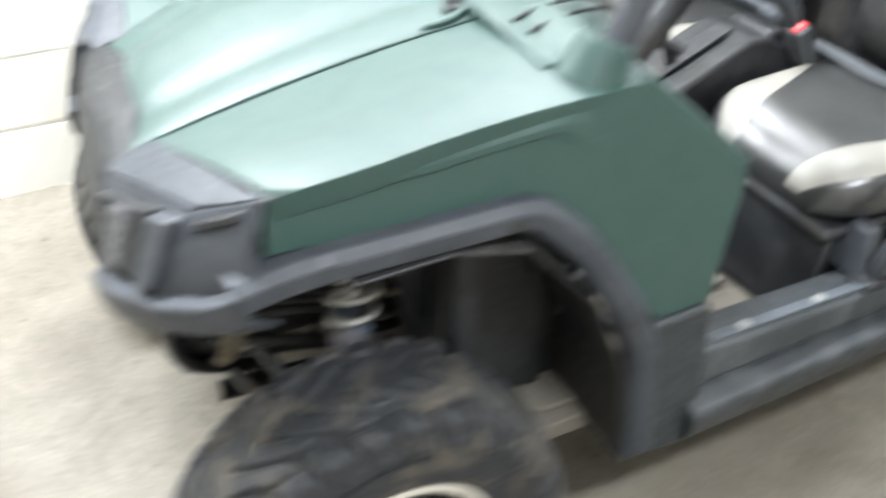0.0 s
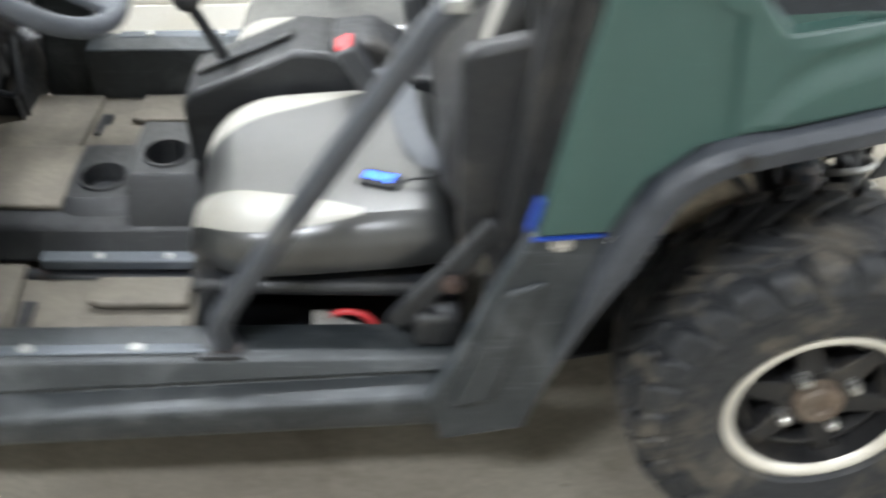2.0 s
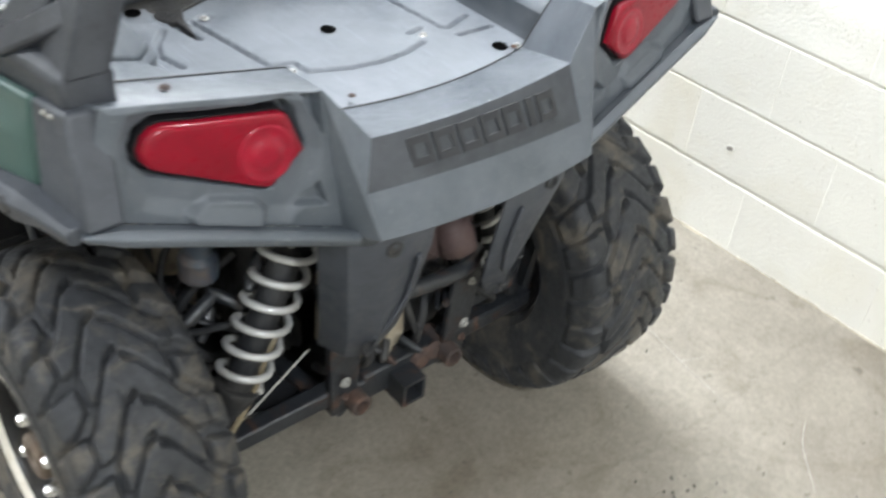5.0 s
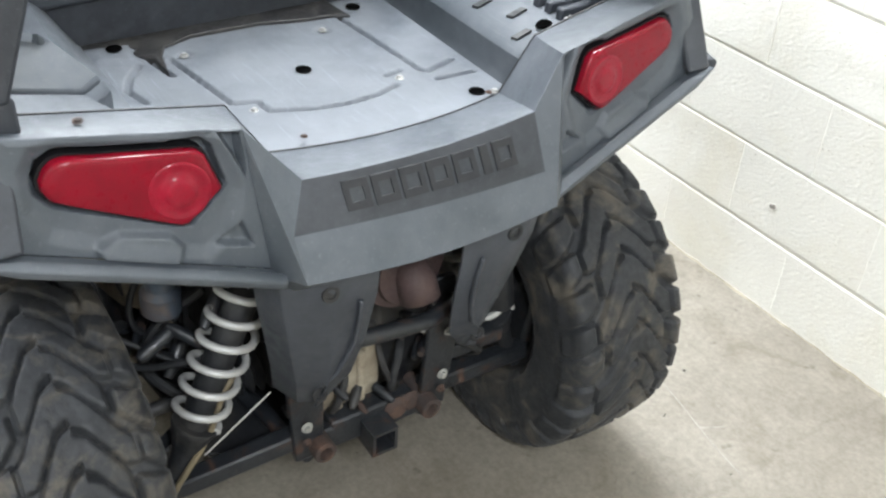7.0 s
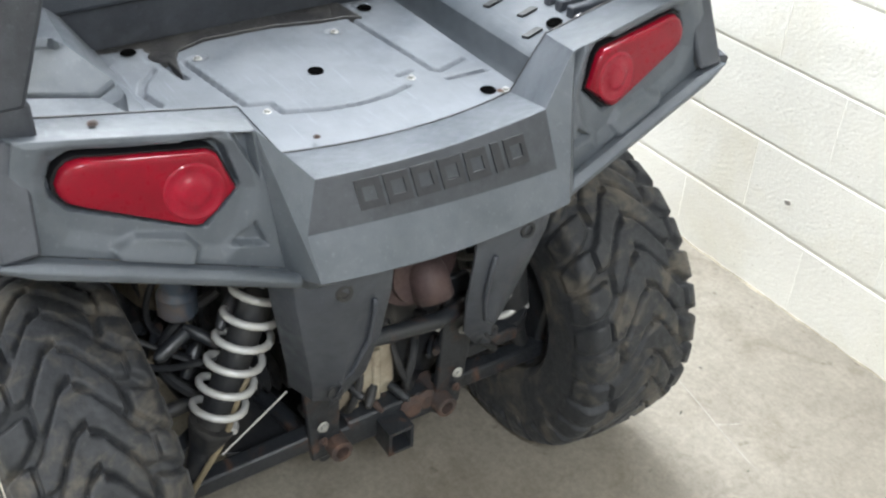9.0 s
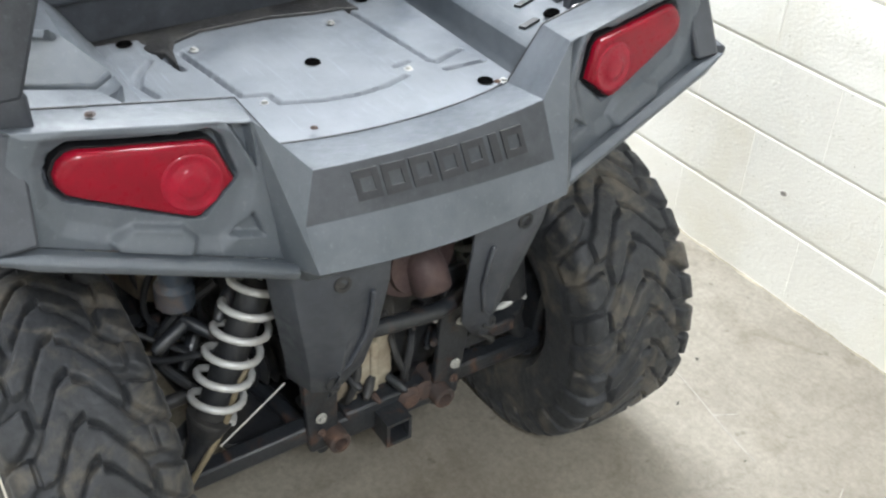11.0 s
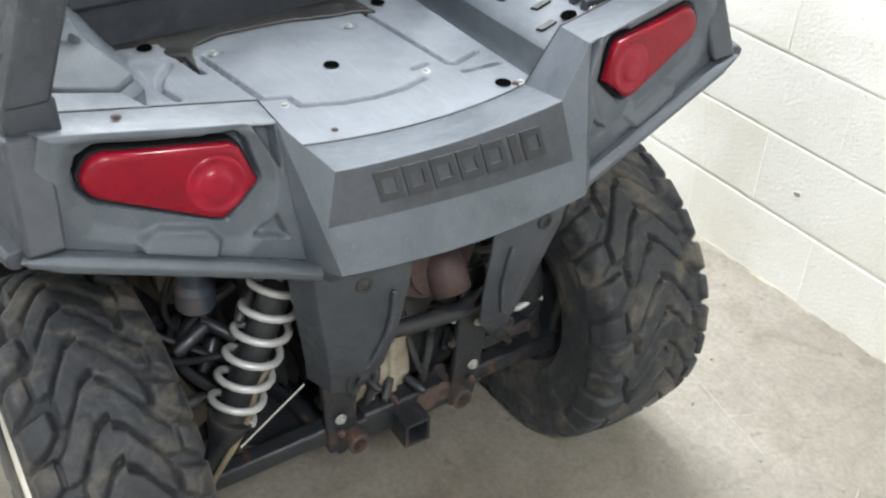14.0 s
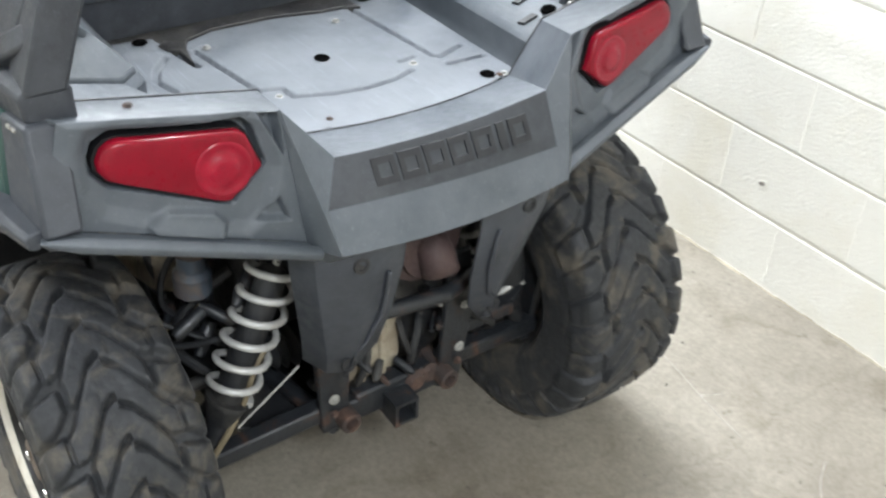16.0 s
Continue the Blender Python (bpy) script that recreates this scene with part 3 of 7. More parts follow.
def wheel(x, y, R, W, turn, spin, steer=0.0, lead=None, flip=False):
    """Its outer face looks to -y before the turn."""
    rim, o = 0.160, W / 2
    if lead:
        made = lead.copy()
        scene.collection.objects.link(made)
        kids = []
        for c in lead.children:
            k = c.copy()
            scene.collection.objects.link(k)
            k.parent, k.matrix_parent_inverse = made, c.matrix_parent_inverse
            if flip and c.name.startswith("tyre"):
                spare = finish("tyre", tyre_mesh(R, W, rim, lead=-1), M_RUBBER, smooth=48)
                k.data = spare.data
                bpy.data.objects.remove(spare)
    else:
        bm = B()
        prof = [(-o + 0.028, rim - 0.004), (-o + 0.019, rim + 0.006), (-o + 0.013, rim + 0.004), (-o + 0.011, rim - 0.004), (-o + 0.015, rim - 0.011), (-o + 0.024, rim - 0.016), (-o + 0.028, rim - 0.014)]
        lathe(bm, prof, 56, caps=False)
        made = part("wheel", bm, M_RIM, veh, "pale machined rim lip", smooth=50)
        bm = B()
        lathe(bm, [(-o + 0.0225, rim - 0.0165), (-o + 0.05, rim - 0.022), (o - 0.03, rim - 0.035), (o - 0.012, rim - 0.004), (o - 0.02, rim - 0.002)], 56, caps=False)
        part("rim_barrel", bm, M_RIMBLACK, made, "black rim barrel", smooth=50)
        part("tyre", tyre_mesh(R, W, rim), M_RUBBER, made, "dusty black knobbly off-road tyre", smooth=48)
        bm = B()
        lathe(bm, [(-o + 0.055, rim - 0.028), (-o + 0.05, 0.118), (-o + 0.066, 0.112), (-o + 0.075, 0.11)], 56, caps=False)
        lathe(bm, [(-o + 0.045, 0.0), (-o + 0.045, 0.058), (-o + 0.052, 0.066), (-o + 0.08, 0.066)], 40, caps=False)
        for k in range(6):
            a = k * math.pi / 3
            m = Matrix.Rotation(-a, 4, "Y")
            pts = [(0.055, -0.026), (0.118, -0.017), (0.140, -0.024), (0.140, 0.024), (0.118, 0.017), (0.055, 0.026)]
            prism(bm, pts, lambda r, w: m @ V(r, -o + 0.044, w), lambda r, w: m @ V(r, -o + 0.085, w * 0.8))
        part("rim_face", bm, M_RIMBLACK, made, "black spoked rim face", smooth=40, bevel=0.003)
        bm = B()
        lathe(bm, [(-o + 0.10, 0.135), (-o + 0.098, 0.0)], 40)
        part("brake_disc", bm, M_STEEL, made, "dark brake disc")
        bm = B()
        lathe(bm, [(-o + 0.05, 0.042), (-o + 0.026, 0.040), (-o + 0.020, 0.034), (-o + 0.020, 0.020), (-o + 0.026, 0.016), (-o + 0.026, 0.0)], 32)
        part("hub_cap", bm, M_HUB, made, "brown rusty hub cap")
        for k in range(4):
            a = math.pi / 4 + k * math.pi / 2
            bm = B()
            lathe(bm, [(-o + 0.05, 0.013), (-o + 0.026, 0.012), (-o + 0.020, 0.008), (-o + 0.019, 0.0)], 6, Matrix.Translation((0.062 * math.cos(a), 0, 0.062 * math.sin(a))))
            part("lug_nut", bm, M_CHROME, made, "bright steel lug nut")
    made.matrix_parent_inverse = Matrix.Translation(-veh.location)
    made.matrix_basis = pose(x, y, R - 0.008, 0, 0, turn + steer) @ Matrix.Rotation(spin, 4, "Y")
    return made


RR, RF = 0.332, 0.300
w1 = wheel(0.030, -0.500, 0.324, 0.240, 0, 0.2)
wheel(0.034, 0.483, RR, 0.265, 180, 0.5, lead=w1, flip=True)
w2 = wheel(-1.957, -0.538, RF, 0.215, 0, 0.9)
wheel(-1.86, 0.535, RF, 0.215, 180, 0.1, lead=w2, flip=True)

# -- rear sides of the body, left and right --
GREEN_REAR = [(-0.495, 0.702), (-0.395, 0.708), (-0.352, 0.795), (-0.29, 0.850), (-0.03, 0.884), (0.204, 0.910), (0.178, 1.011), (-0.195, 0.990), (-0.290, 1.106), (-0.302, 1.113), (-0.41, 1.098)]
FLARE_R = [(-0.452, 0.46), (-0.412, 0.57), (-0.368, 0.68), (-0.318, 0.790), (-0.265, 0.832), (-0.03, 0.866), (0.187, 0.888), (0.288, 0.889)]
for s in (-1, 1):
    bm = B()
    side(bm, GREEN_REAR, ys, lambda x, z: ys(x, z) - 0.014, s)
    rear_panel = part("rear_side_panel", bm, M_GREEN, veh, "green plastic side panel with scratches", bevel=0.005)
    u, v = np.meshgrid(np.linspace(0, 1, 70), np.linspace(0, 1, 44), indexing="ij")
    x = -0.252 + (0.430 + 0.020 * v) * u
    hi = np.interp(x, [-0.252, -0.217, -0.191, -0.152, -0.080, 0.051, 0.20], [0.872, 0.898, 0.930, 0.952, 0.968, 0.984, 1.001])
    lo = np.interp(x, [-0.245, -0.03, 0.204], [0.868, 0.888, 0.911])
    top = np.interp(x, [-0.252, -0.195, 0.178, 0.20], [1.030, 0.986, 1.007, 0.98])
    z = top * (1 - v) + lo * v
    out = 0.662 - 0.17 * np.maximum(0, x + 0.2) - 0.20 * np.maximum(0, z - 0.85)
    ends = np.clip(u / 0.16, 0, 1) * np.clip((1 - u) / 0.16, 0, 1) ** 0.7
    below = 0.011 * soft(0.5 - np.clip((hi - z) / 0.040, 0, 1), 1.0) * np.clip((1 - v) / 0.06, 0.3, 1)
    above = np.clip((x + 0.235) / 0.16, 0, 1) * 0.0075 * soft(0.5 - np.clip((z - hi) / 0.022, 0, 1), 1.0) * np.clip(v / 0.12, 0, 1) * np.clip((top - hi) / 0.03, 0, 1)
    out = out + ends * np.where(z > hi, above, below) + 0.0006
    part("raised_swage", sheet(x, s * out, z), M_GREEN, rear_panel, "raised lower swell of the panel", smooth=70)
    # lip that turns inwards along the panel's upper edge
    edge = [(-0.41, 1.096), (-0.303, 1.111), (-0.291, 1.104), (-0.198, 0.990), (-0.10, 0.994)]
    bm = B()
    rows = []
    for k, (px, pz) in enumerate(edge):
        n = V(0.35, 0, 1) if k < 1 else V(0.78, 0, 0.62) if k < 4 else V(0, 0, 1)
        y0 = ys(px, pz)
        rows.append([V(px, s * (y0 - 0.004), pz) - n * 0.004, V(px, s * (y0 - 0.002), pz) + n * 0.001, V(px, s * (y0 - 0.022), pz) + n * 0.008, V(px, s * (y0 - 0.024), pz) - n * 0.002])
    vs = grid(bm, rows, close=True)
    bm.faces.new(vs[0]), bm.faces.new(vs[-1])
    part("panel_lip", bm, M_GREEN, rear_panel, "folded upper lip of the panel", bevel=0.002)
    bm = B()
    side(bm, [(-0.196, 0.985), (0.02, 0.992), (-0.10, 1.006), (-0.212, 1.022)], lambda x, z: ys(x, z) - 0.018, lambda x, z: ys(x, z) - 0.040, s)
    part("inner_ledge", bm, M_GREEN, rear_panel, "green ledge below the bed rail", bevel=0.003)
    bm = B()
    path = rounded([V(x, s * (ys(x, z) + 0.006), z) for x, z in FLARE_R], 0.05)
    sec = [(-0.024, -0.022), (0.004, -0.026), (0.022, -0.014), (0.026, 0.014), (0.012, 0.026), (-0.024, 0.026)]
    sweep(bm, path, [(a * -s, b) for a, b in sec], up=(0.35, 0, 1), scale=lambda t: min(1.0, 0.22 + 3.6 * t) * (1.05 - 0.12 * t) * (1.0 - 0.5 * max(0.0, (t - 0.92) / 0.08)))
    part("rear_wheel_flare", bm, M_BLACK, veh, "black plastic wheel arch flare", bevel=0.003)
    for x in (-0.237, -0.028, 0.187):
        z = 0.844 if x < -0.1 else 0.868 if x < 0.1 else 0.891
        bm = B()
        disc(bm, V(x, s * (ys(x, z) + 0.027), z), (0, s, 0), 0.012, 0.004)
        part("push_plug", bm, M_DARK, veh, "dark push plug")
    bm = B()
    side(bm, [(-0.62, 0.262), (-0.484, 0.290), (-0.452, 0.40), (-0.392, 0.545), (-0.345, 0.655), (-0.318, 0.735), (-0.345, 0.772), (-0.40, 0.70), (-0.497, 0.699), (-0.545, 0.60), (-0.60, 0.45), (-0.64, 0.36)],
         lambda x, z: 0.656 if z > 0.5 else 0.656 - 0.05 * (0.5 - z), lambda x, z: 0.625, s)
    part("rear_mud_flap", bm, M_ROCKER, veh, "scuffed black plastic flap behind the doorway", bevel=0.006)
    bm = B()
    side(bm, [(-0.605, 0.36), (-0.54, 0.375), (-0.47, 0.62), (-0.53, 0.60)], 0.663, 0.64, s)
    part("flap_rib", bm, M_ROCKER, veh, bevel=0.006)
    for x in (-0.456, -0.378):
        bm = B()
        hexbolt(bm, V(x, s * 0.656, 0.688), (0, s, 0), 0.009, 0.007)
        part("panel_bolt", bm, M_CHROME, veh, "dull steel bolt")
    # blue protective film left along the edges
    bm = B()
    side(bm, [(-0.497, 0.697), (-0.40, 0.703), (-0.40, 0.706), (-0.497, 0.7015)], 0.664, 0.656, s)
    part("film_edge", bm, M_BLUE, veh, "blue protective film strip")
    bm = B()
    side(bm, [(-0.500, 0.712), (-0.486, 0.762), (-0.492, 0.768), (-0.506, 0.716)], 0.663, 0.648, s)
    part("film_edge", bm, M_BLUE, veh, "blue protective film strip")
    bm = B()
    side(bm, [(-0.196, 0.994), (-0.214, 1.016), (-0.218, 1.014), (-0.200, 0.991)], lambda x, z: ys(x, z) - 0.010, lambda x, z: ys(x, z) - 0.027, s)
    part("film_edge", bm, M_BLUE, veh, "blue protective film strip")
    # black corner piece behind the green panel
    bm = B()
    side(bm, [(0.206, 0.903), (0.297, 0.890), (0.245, 1.016), (0.180, 1.012)], lambda x, z: ys(x, z) - 0.001, lambda x, z: ys(x, z) - 0.05, s)
    part("rear_corner", bm, M_BLACK, veh, "black plastic rear corner", bevel=0.006)
    bm = B()
    side(bm, [(0.207, 1.004), (0.228, 1.004), (0.228, 1.007), (0.207, 1.008)], lambda x, z: ys(x, z) + 0.002, lambda x, z: ys(x, z) - 0.004, s)
    part("seam_clip", bm, M_CHROME, veh, "small bright clip")

# -- bed rails and their uprights --
for s in (-1, 1):
    bm = B()
    yo = lambda x: 0.606 - 0.15 * (x + 0.22)
    pts = [(-0.235, 0), (0.175, 0)]
    sec = [(0.004, 0.968), (0.012, 1.040), (-0.002, 1.052), (-0.075, 1.052), (-0.085, 1.040), (-0.085, 0.968)]
    rows = [[V(x, s * (yo(x) + dy * (1.0 if x < 0.1 or dy > -0.05 else 0.62)), z + (0.0 if x < 0.1 else 0.006)) for dy, z in sec] for x in (-0.235, -0.1, 0.05, 0.175, 0.235)]
    vs = grid(bm, rows, close=True)
    bm.faces.new(vs[0]), bm.faces.new(vs[-1])
    rail = part("bed_rail", bm, M_RAIL, veh, "grey-black moulded bed rail", bevel=0.005)
    # uprights lean inwards
    for base0, base1, t0, t1 in ((-0.105, 0.003, -0.078, -0.035), (0.068, 0.150, 0.110, 0.145)):
        bm = B()
        prism(bm, [(base0, 0), (base1, 0), (t1, 1), (t0, 1)], lambda x, k: V(x, s * (0.565 - 0.14 * max(0, x) - 0.075 * k), 1.045 + 0.135 * k),
              lambda x, k: V(x, s * (0.530 - 0.14 * max(0, x) - 0.075 * k), 1.045 + 0.135 * k))
        part("bed_upright", bm, M_RAIL, veh, bevel=0.005)
    bm = B()
    tube(bm, rounded([V(-0.33, s * 0.52, 1.175), V(0.0, s * 0.493, 1.185), V(0.16, s * 0.475, 1.18)], 0.05), 0.020, 10)
    part("bed_top_bar", bm, M_RAIL, veh)
    bm = B()
    sweep(bm, [V(-0.345, s * 0.612, 1.165), V(-0.215, s * 0.600, 1.030)], [(-0.018, -0.014), (0.018, -0.014), (0.018, 0.014), (-0.018, 0.014)], up=(0, s, 0))
    sweep(bm, [V(-0.36, s * 0.555, 1.19), V(-0.22, s * 0.545, 1.04)], [(-0.014, -0.04), (0.014, -0.04), (0.014, 0.04), (-0.014, 0.04)], up=(0, s, 0))
    part("front_brace", bm, M_RAIL, veh, bevel=0.005)
    bm = B()
    sweep(bm, [V(0.112, s * 0.556, 1.040), V(0.224, s * 0.488, 1.118)], [(-0.016, -0.02), (0.016, -0.02), (0.016, 0.02), (-0.016, 0.02)], up=(0, s, 0.4))
    part("rear_brace", bm, M_RAIL, veh, bevel=0.005)
    bm = B()
    prism(bm, [(0.165, 0), (0.238, 0), (0.236, 0.55), (0.222, 1.0), (0.19, 1.0), (0.185, 0.55)], lambda x, k: V(x, s * (0.545 - 0.075 * k), 1.045 + 0.20 * k),
          lambda x, k: V(x, s * (0.492 - 0.075 * k), 1.045 + 0.20 * k))
    part("rear_tower", bm, M_RAIL, veh, "black plastic corner post of the bed", bevel=0.006)
    # bright spring clip lying in the second socket, and a torn one by the first
    for x0, x1, y0, y1 in ((0.018, 0.046, 0.536, 0.548), (-0.150, -0.118, 0.545, 0.553)):
        bm = B()
        tube(bm, spline([V(x0, s * y0, 1.0545), V((x0 + x1) / 2, s * y1, 1.060), V(x1, s * y0, 1.0545), V(x1 - 0.008, s * (y0 - 0.008), 1.0545)]), 0.0025, 8)
        part("rail_clip", bm, M_BOLT, rail, "bright spring clip")
    # sockets are dark plates on the rail, shade given by colour alone
    bm = B()
    disc(bm, V(-0.165, s * 0.56, 1.0515), (0, 0, 1), 0.014, 0.002)
    part("rail_socket", bm, M_DARK, rail, "dark plate standing for a socket in the rail")
    bm = B()
    box(bm, 0.012, 0.052, *sorted((s * 0.560, s * 0.530)), 1.0505, 1.0535)
    part("rail_socket", bm, M_DARK, rail, "dark plate standing for a socket in the rail")
    bm = B()
    hexbolt(bm, V(-0.128, s * 0.562, 1.052), (0, 0, 1), 0.005, 0.004)
    part("rail_bolt", bm, M_BOLT, rail, "bright bolt head")
    bm = B()
    hexbolt(bm, V(0.032, s * 0.545, 1.0535), (0, 0, 1), 0.005, 0.004)
    part("rail_bolt", bm, M_BOLT, rail, "bright bolt head")

# -- cargo bed --
BED = 0.852
GROOVES = [[(-0.187, -0.168), (-0.002, -0.142), (0.010, -0.105), (0.045, -0.101), (0.068, -0.04), (0.077, 0.017), (0.072, 0.07), (0.056, 0.117)], [(0.020, 0.118), (0.012, 0.148)],
           [(-0.215, 0.162), (0.024, 0.181), (0.034, 0.190), (0.011, 0.252)], [(0.063, 0.189), (0.065, 0.262)], [(-0.182, -0.222), (-0.150, -0.250), (-0.111, -0.266), (-0.063, -0.254)], [(-0.197, -0.199), (-0.129, -0.187)]]
gx, gy = np.meshgrid(np.linspace(-0.30, 0.215, 172), np.linspace(-0.30, 0.30, 200), indexing="ij")
gz = BED + 0.002 * np.sin(gx * 9 + 1) * np.cos(gy * 7)
for line in GROOVES:
    gz = gz - 0.0100 * soft(beside(line, gx, gy) - 0.0040, 0.0045)
for bx, by in ((-0.190, -0.143), (-0.182, 0.109)):
    ring = np.hypot((gx - bx), (gy - by) * 0.8)
    gz = gz - 0.004 * soft(ring - 0.012, 0.008)
gz = gz + 0.006 * soft(inside([(-0.27, -0.29), (-0.22, -0.28), (-0.19, -0.215), (-0.26, -0.21)], gx, gy), 0.02)
bed = part("bed_floor", sheet(gx, gy, gz), M_BED, veh, "worn pale grey plastic bed floor with moulded grooves", thick=0.006, offset=-1, smooth=60)
# flat black discs: the holes' shade is put into their colour
for x, y, z in ((-0.052, 0.005, BED + 0.002), (0.130, 0.221, BED + 0.001), (-0.244, -0.241, BED + 0.008), (-0.245, 0.205, BED + 0.002)):
    bm = B()
    lathe(bm, [(0.0005, 0.0), (0.0005, 0.0110), (0.0018, 0.0122), (0.0005, 0.0134)], 24, aim(V(x, y, z + 0.0005), (0, 0, 1)))
    part("drain_hole", bm, M_HOLE, bed, "black disc standing for a drain hole")
for x, y, z in ((-0.190, -0.143, BED - 0.002), (-0.182, 0.109, BED - 0.002), (0.033, -0.121, BED), (0.037, 0.133, BED + 0.001), (0.148, 0.243, BED + 0.004)):
    bm = B()
    hexbolt(bm, V(x, y, z), (0, 0, 1), 0.0045, 0.004)
    part("bed_bolt", bm, M_BOLT, bed, "small steel bolt")
for x, y in ((0.152, -0.098), (0.158, 0.224)):
    bm = B()
    hexbolt(bm, V(x, y, BED + 0.012), (0, 0, 1), 0.0035, 0.002)
    part("rusty_rivet", bm, M_RUST, bed, "small rusty rivet")
# bed sides over the wheels
for s in (-1, 1):
    bm = B()
    rows = []
    for x, yi, yk, zt in ((-0.30, 0.275, 0.345, 0.990), (-0.10, 0.275, 0.335, 0.975), (0.10, 0.270, 0.325, 0.962), (0.165, 0.250, 0.300, 0.965)):
        if s > 0:
            rows.append([V(x, 0.274, BED - 0.01), V(x, 0.281, BED + 0.002), V(x, 0.287, BED + 0.016), V(x, 0.290, 0.900), V(x, 0.303, 0.913), V(x, 0.40, 0.940), V(x, 0.545, 0.962), V(x, 0.56, 0.980), V(x, 0.56, 0.90)])
            continue
        zt = zt - (0.03 if x < -0.2 else 0.075)
        rows.append([V(x, s * yi, BED - 0.01), V(x, s * (yi + 0.012), BED + 0.004), V(x, s * yk, zt - 0.012), V(x, s * (yk + 0.014), zt), V(x, s * 0.545, zt + 0.012), V(x, s * 0.56, zt + 0.03), V(x, s * 0.56, zt - 0.04)])
    grid(bm, rows)
    # near side in the paler bed plastic, far side in the darker tail plastic
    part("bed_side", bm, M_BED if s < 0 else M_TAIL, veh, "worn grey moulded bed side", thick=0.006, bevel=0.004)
    if s < 0:
        top = [V(-0.006, -0.421, 1.020), V(-0.001, -0.400, 1.020), V(-0.009, -0.389, 1.0), V(-0.015, -0.328, 0.935), V(0.034, -0.366, 0.945), V(0.077, -0.472, 0.990), V(0.0, -0.50, 1.03)]
        low = [V(-0.013, -0.326, 0.930), V(-0.029, -0.311, 0.903), V(-0.007, -0.330, 0.896), V(0.165, -0.34, 0.955), V(0.165, -0.50, 0.985), V(0.079, -0.472, 0.985), V(0.036, -0.366, 0.940)]
        bm = B()
        for ring in (top, low):
            a, b_ = [bm.verts.new(p) for p in ring], [bm.verts.new(p - V(0, 0, 0.05)) for p in ring]
            bm.faces.new(a), bm.faces.new(b_[::-1])
            for i in range(len(ring)):
                bm.faces.new((a[i], b_[i], b_[i - 1], a[i - 1]))
        part("bed_gusset", bm, M_TAIL, veh, "pale worn plastic corner of the bed side", bevel=0.004)
    if s < 0:
        continue
    bm = B()
    flat(bm, [(-0.22, s * 0.385), (-0.02, s * 0.375), (0.03, s * 0.415), (0.0, s * 0.50), (-0.2, s * 0.51)], 0.960, 0.93)
    part("bed_side_pad", bm, M_BLACK, veh, bevel=0.004)
    for k in range(3):
        bm = B()
        flat(bm, [(0.045 + 0.03 * k, 0.385), (0.062 + 0.03 * k, 0.385), (0.056 + 0.03 * k, 0.50), (0.039 + 0.03 * k, 0.50)], 0.958, 0.93)
        part("bed_side_rib", bm, M_BLACK, veh, bevel=0.004)
    # black disc on the ledge, coloured like a hole's shaded inside
    bm = B()
    lathe(bm, [(0.0005, 0.0), (0.0005, 0.010), (0.002, 0.012), (0.0, 0.014)], 24, aim(V(0.113, s * 0.357, 0.9355), (0, -0.28, 1)))
    part("tie_hole", bm, M_HOLE, veh, "black disc standing for a tie-down hole")
    bm = B()
    hexbolt(bm, V(0.113, s * 0.397, 0.9435), (0, -0.25, 1), 0.007, 0.006)
    part("tie_bolt", bm, M_CHROME, veh, "bright bolt head")
# dark sheets added as fill so the rear wells look deep and shaded
for s in (-1, 1):
    bm = B()
    grid(bm, [[V(x, s * y, z) for y in (0.615, 0.50, 0.40)] for x, z in ((-0.37, 0.70), (-0.31, 0.79), (-0.20, 0.822), (0.05, 0.85), (0.17, 0.872))])
    part("rear_arch_liner", bm, M_DARK, veh, "dark sheet lining the inner wheel arch", thick=0.006)
    bm = B()
    side(bm, [(-0.44, 0.30), (0.02, 0.42), (0.10, 0.60), (0.10, 0.82), (-0.36, 0.82)], 0.215, 0.205, s)
    part("engine_guard", bm, M_DARK, veh, "dark sheet added as fill behind the wheel well", bevel=0.003)
# dark plates on the far ledge, coloured for the shade inside slots
for x, y in ((0.108, 0.318), (0.050, 0.350), (-0.020, 0.330)):
    bm = B()
    z = 0.913 + (y - 0.303) * 0.278
    prism(bm, [(x - 0.006, y - 0.017), (x + 0.006, y - 0.013), (x + 0.004, y + 0.017), (x - 0.008, y + 0.013)], lambda a, b_: V(a, b_, z + (b_ - y) * 0.278 + 0.0075), lambda a, b_: V(a, b_, z + (b_ - y) * 0.278 - 0.005))
    part("ledge_slot", bm, M_DARK, veh, "dark plate standing for a slot in the bed ledge")
# front wall of the bed, behind the seats
bm = B()
across(bm, [(-0.50, 0.84), (0.50, 0.84), (0.50, 1.16), (0.40, 1.22), (-0.40, 1.22), (-0.50, 1.16)], -0.315, -0.288)
bulk = part("bed_front_wall", bm, M_RAIL, veh, "dark moulded wall behind the seats", bevel=0.006)
bm = B()
for y in (-0.24, 0.24):
    across(bm, [(y - 0.17, 0.93), (y + 0.17, 0.93), (y + 0.13, 1.10), (y - 0.13, 1.10)], -0.292, -0.272)
part("wall_pad", bm, M_BLACK, bulk, bevel=0.012)
# silt gathered along the front edge
bm = B()
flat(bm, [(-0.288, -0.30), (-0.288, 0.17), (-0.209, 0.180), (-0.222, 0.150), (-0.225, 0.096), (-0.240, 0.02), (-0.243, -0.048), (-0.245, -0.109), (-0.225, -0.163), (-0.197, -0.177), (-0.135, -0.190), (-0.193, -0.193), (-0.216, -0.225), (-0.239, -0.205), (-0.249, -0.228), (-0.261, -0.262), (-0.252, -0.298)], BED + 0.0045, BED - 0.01)
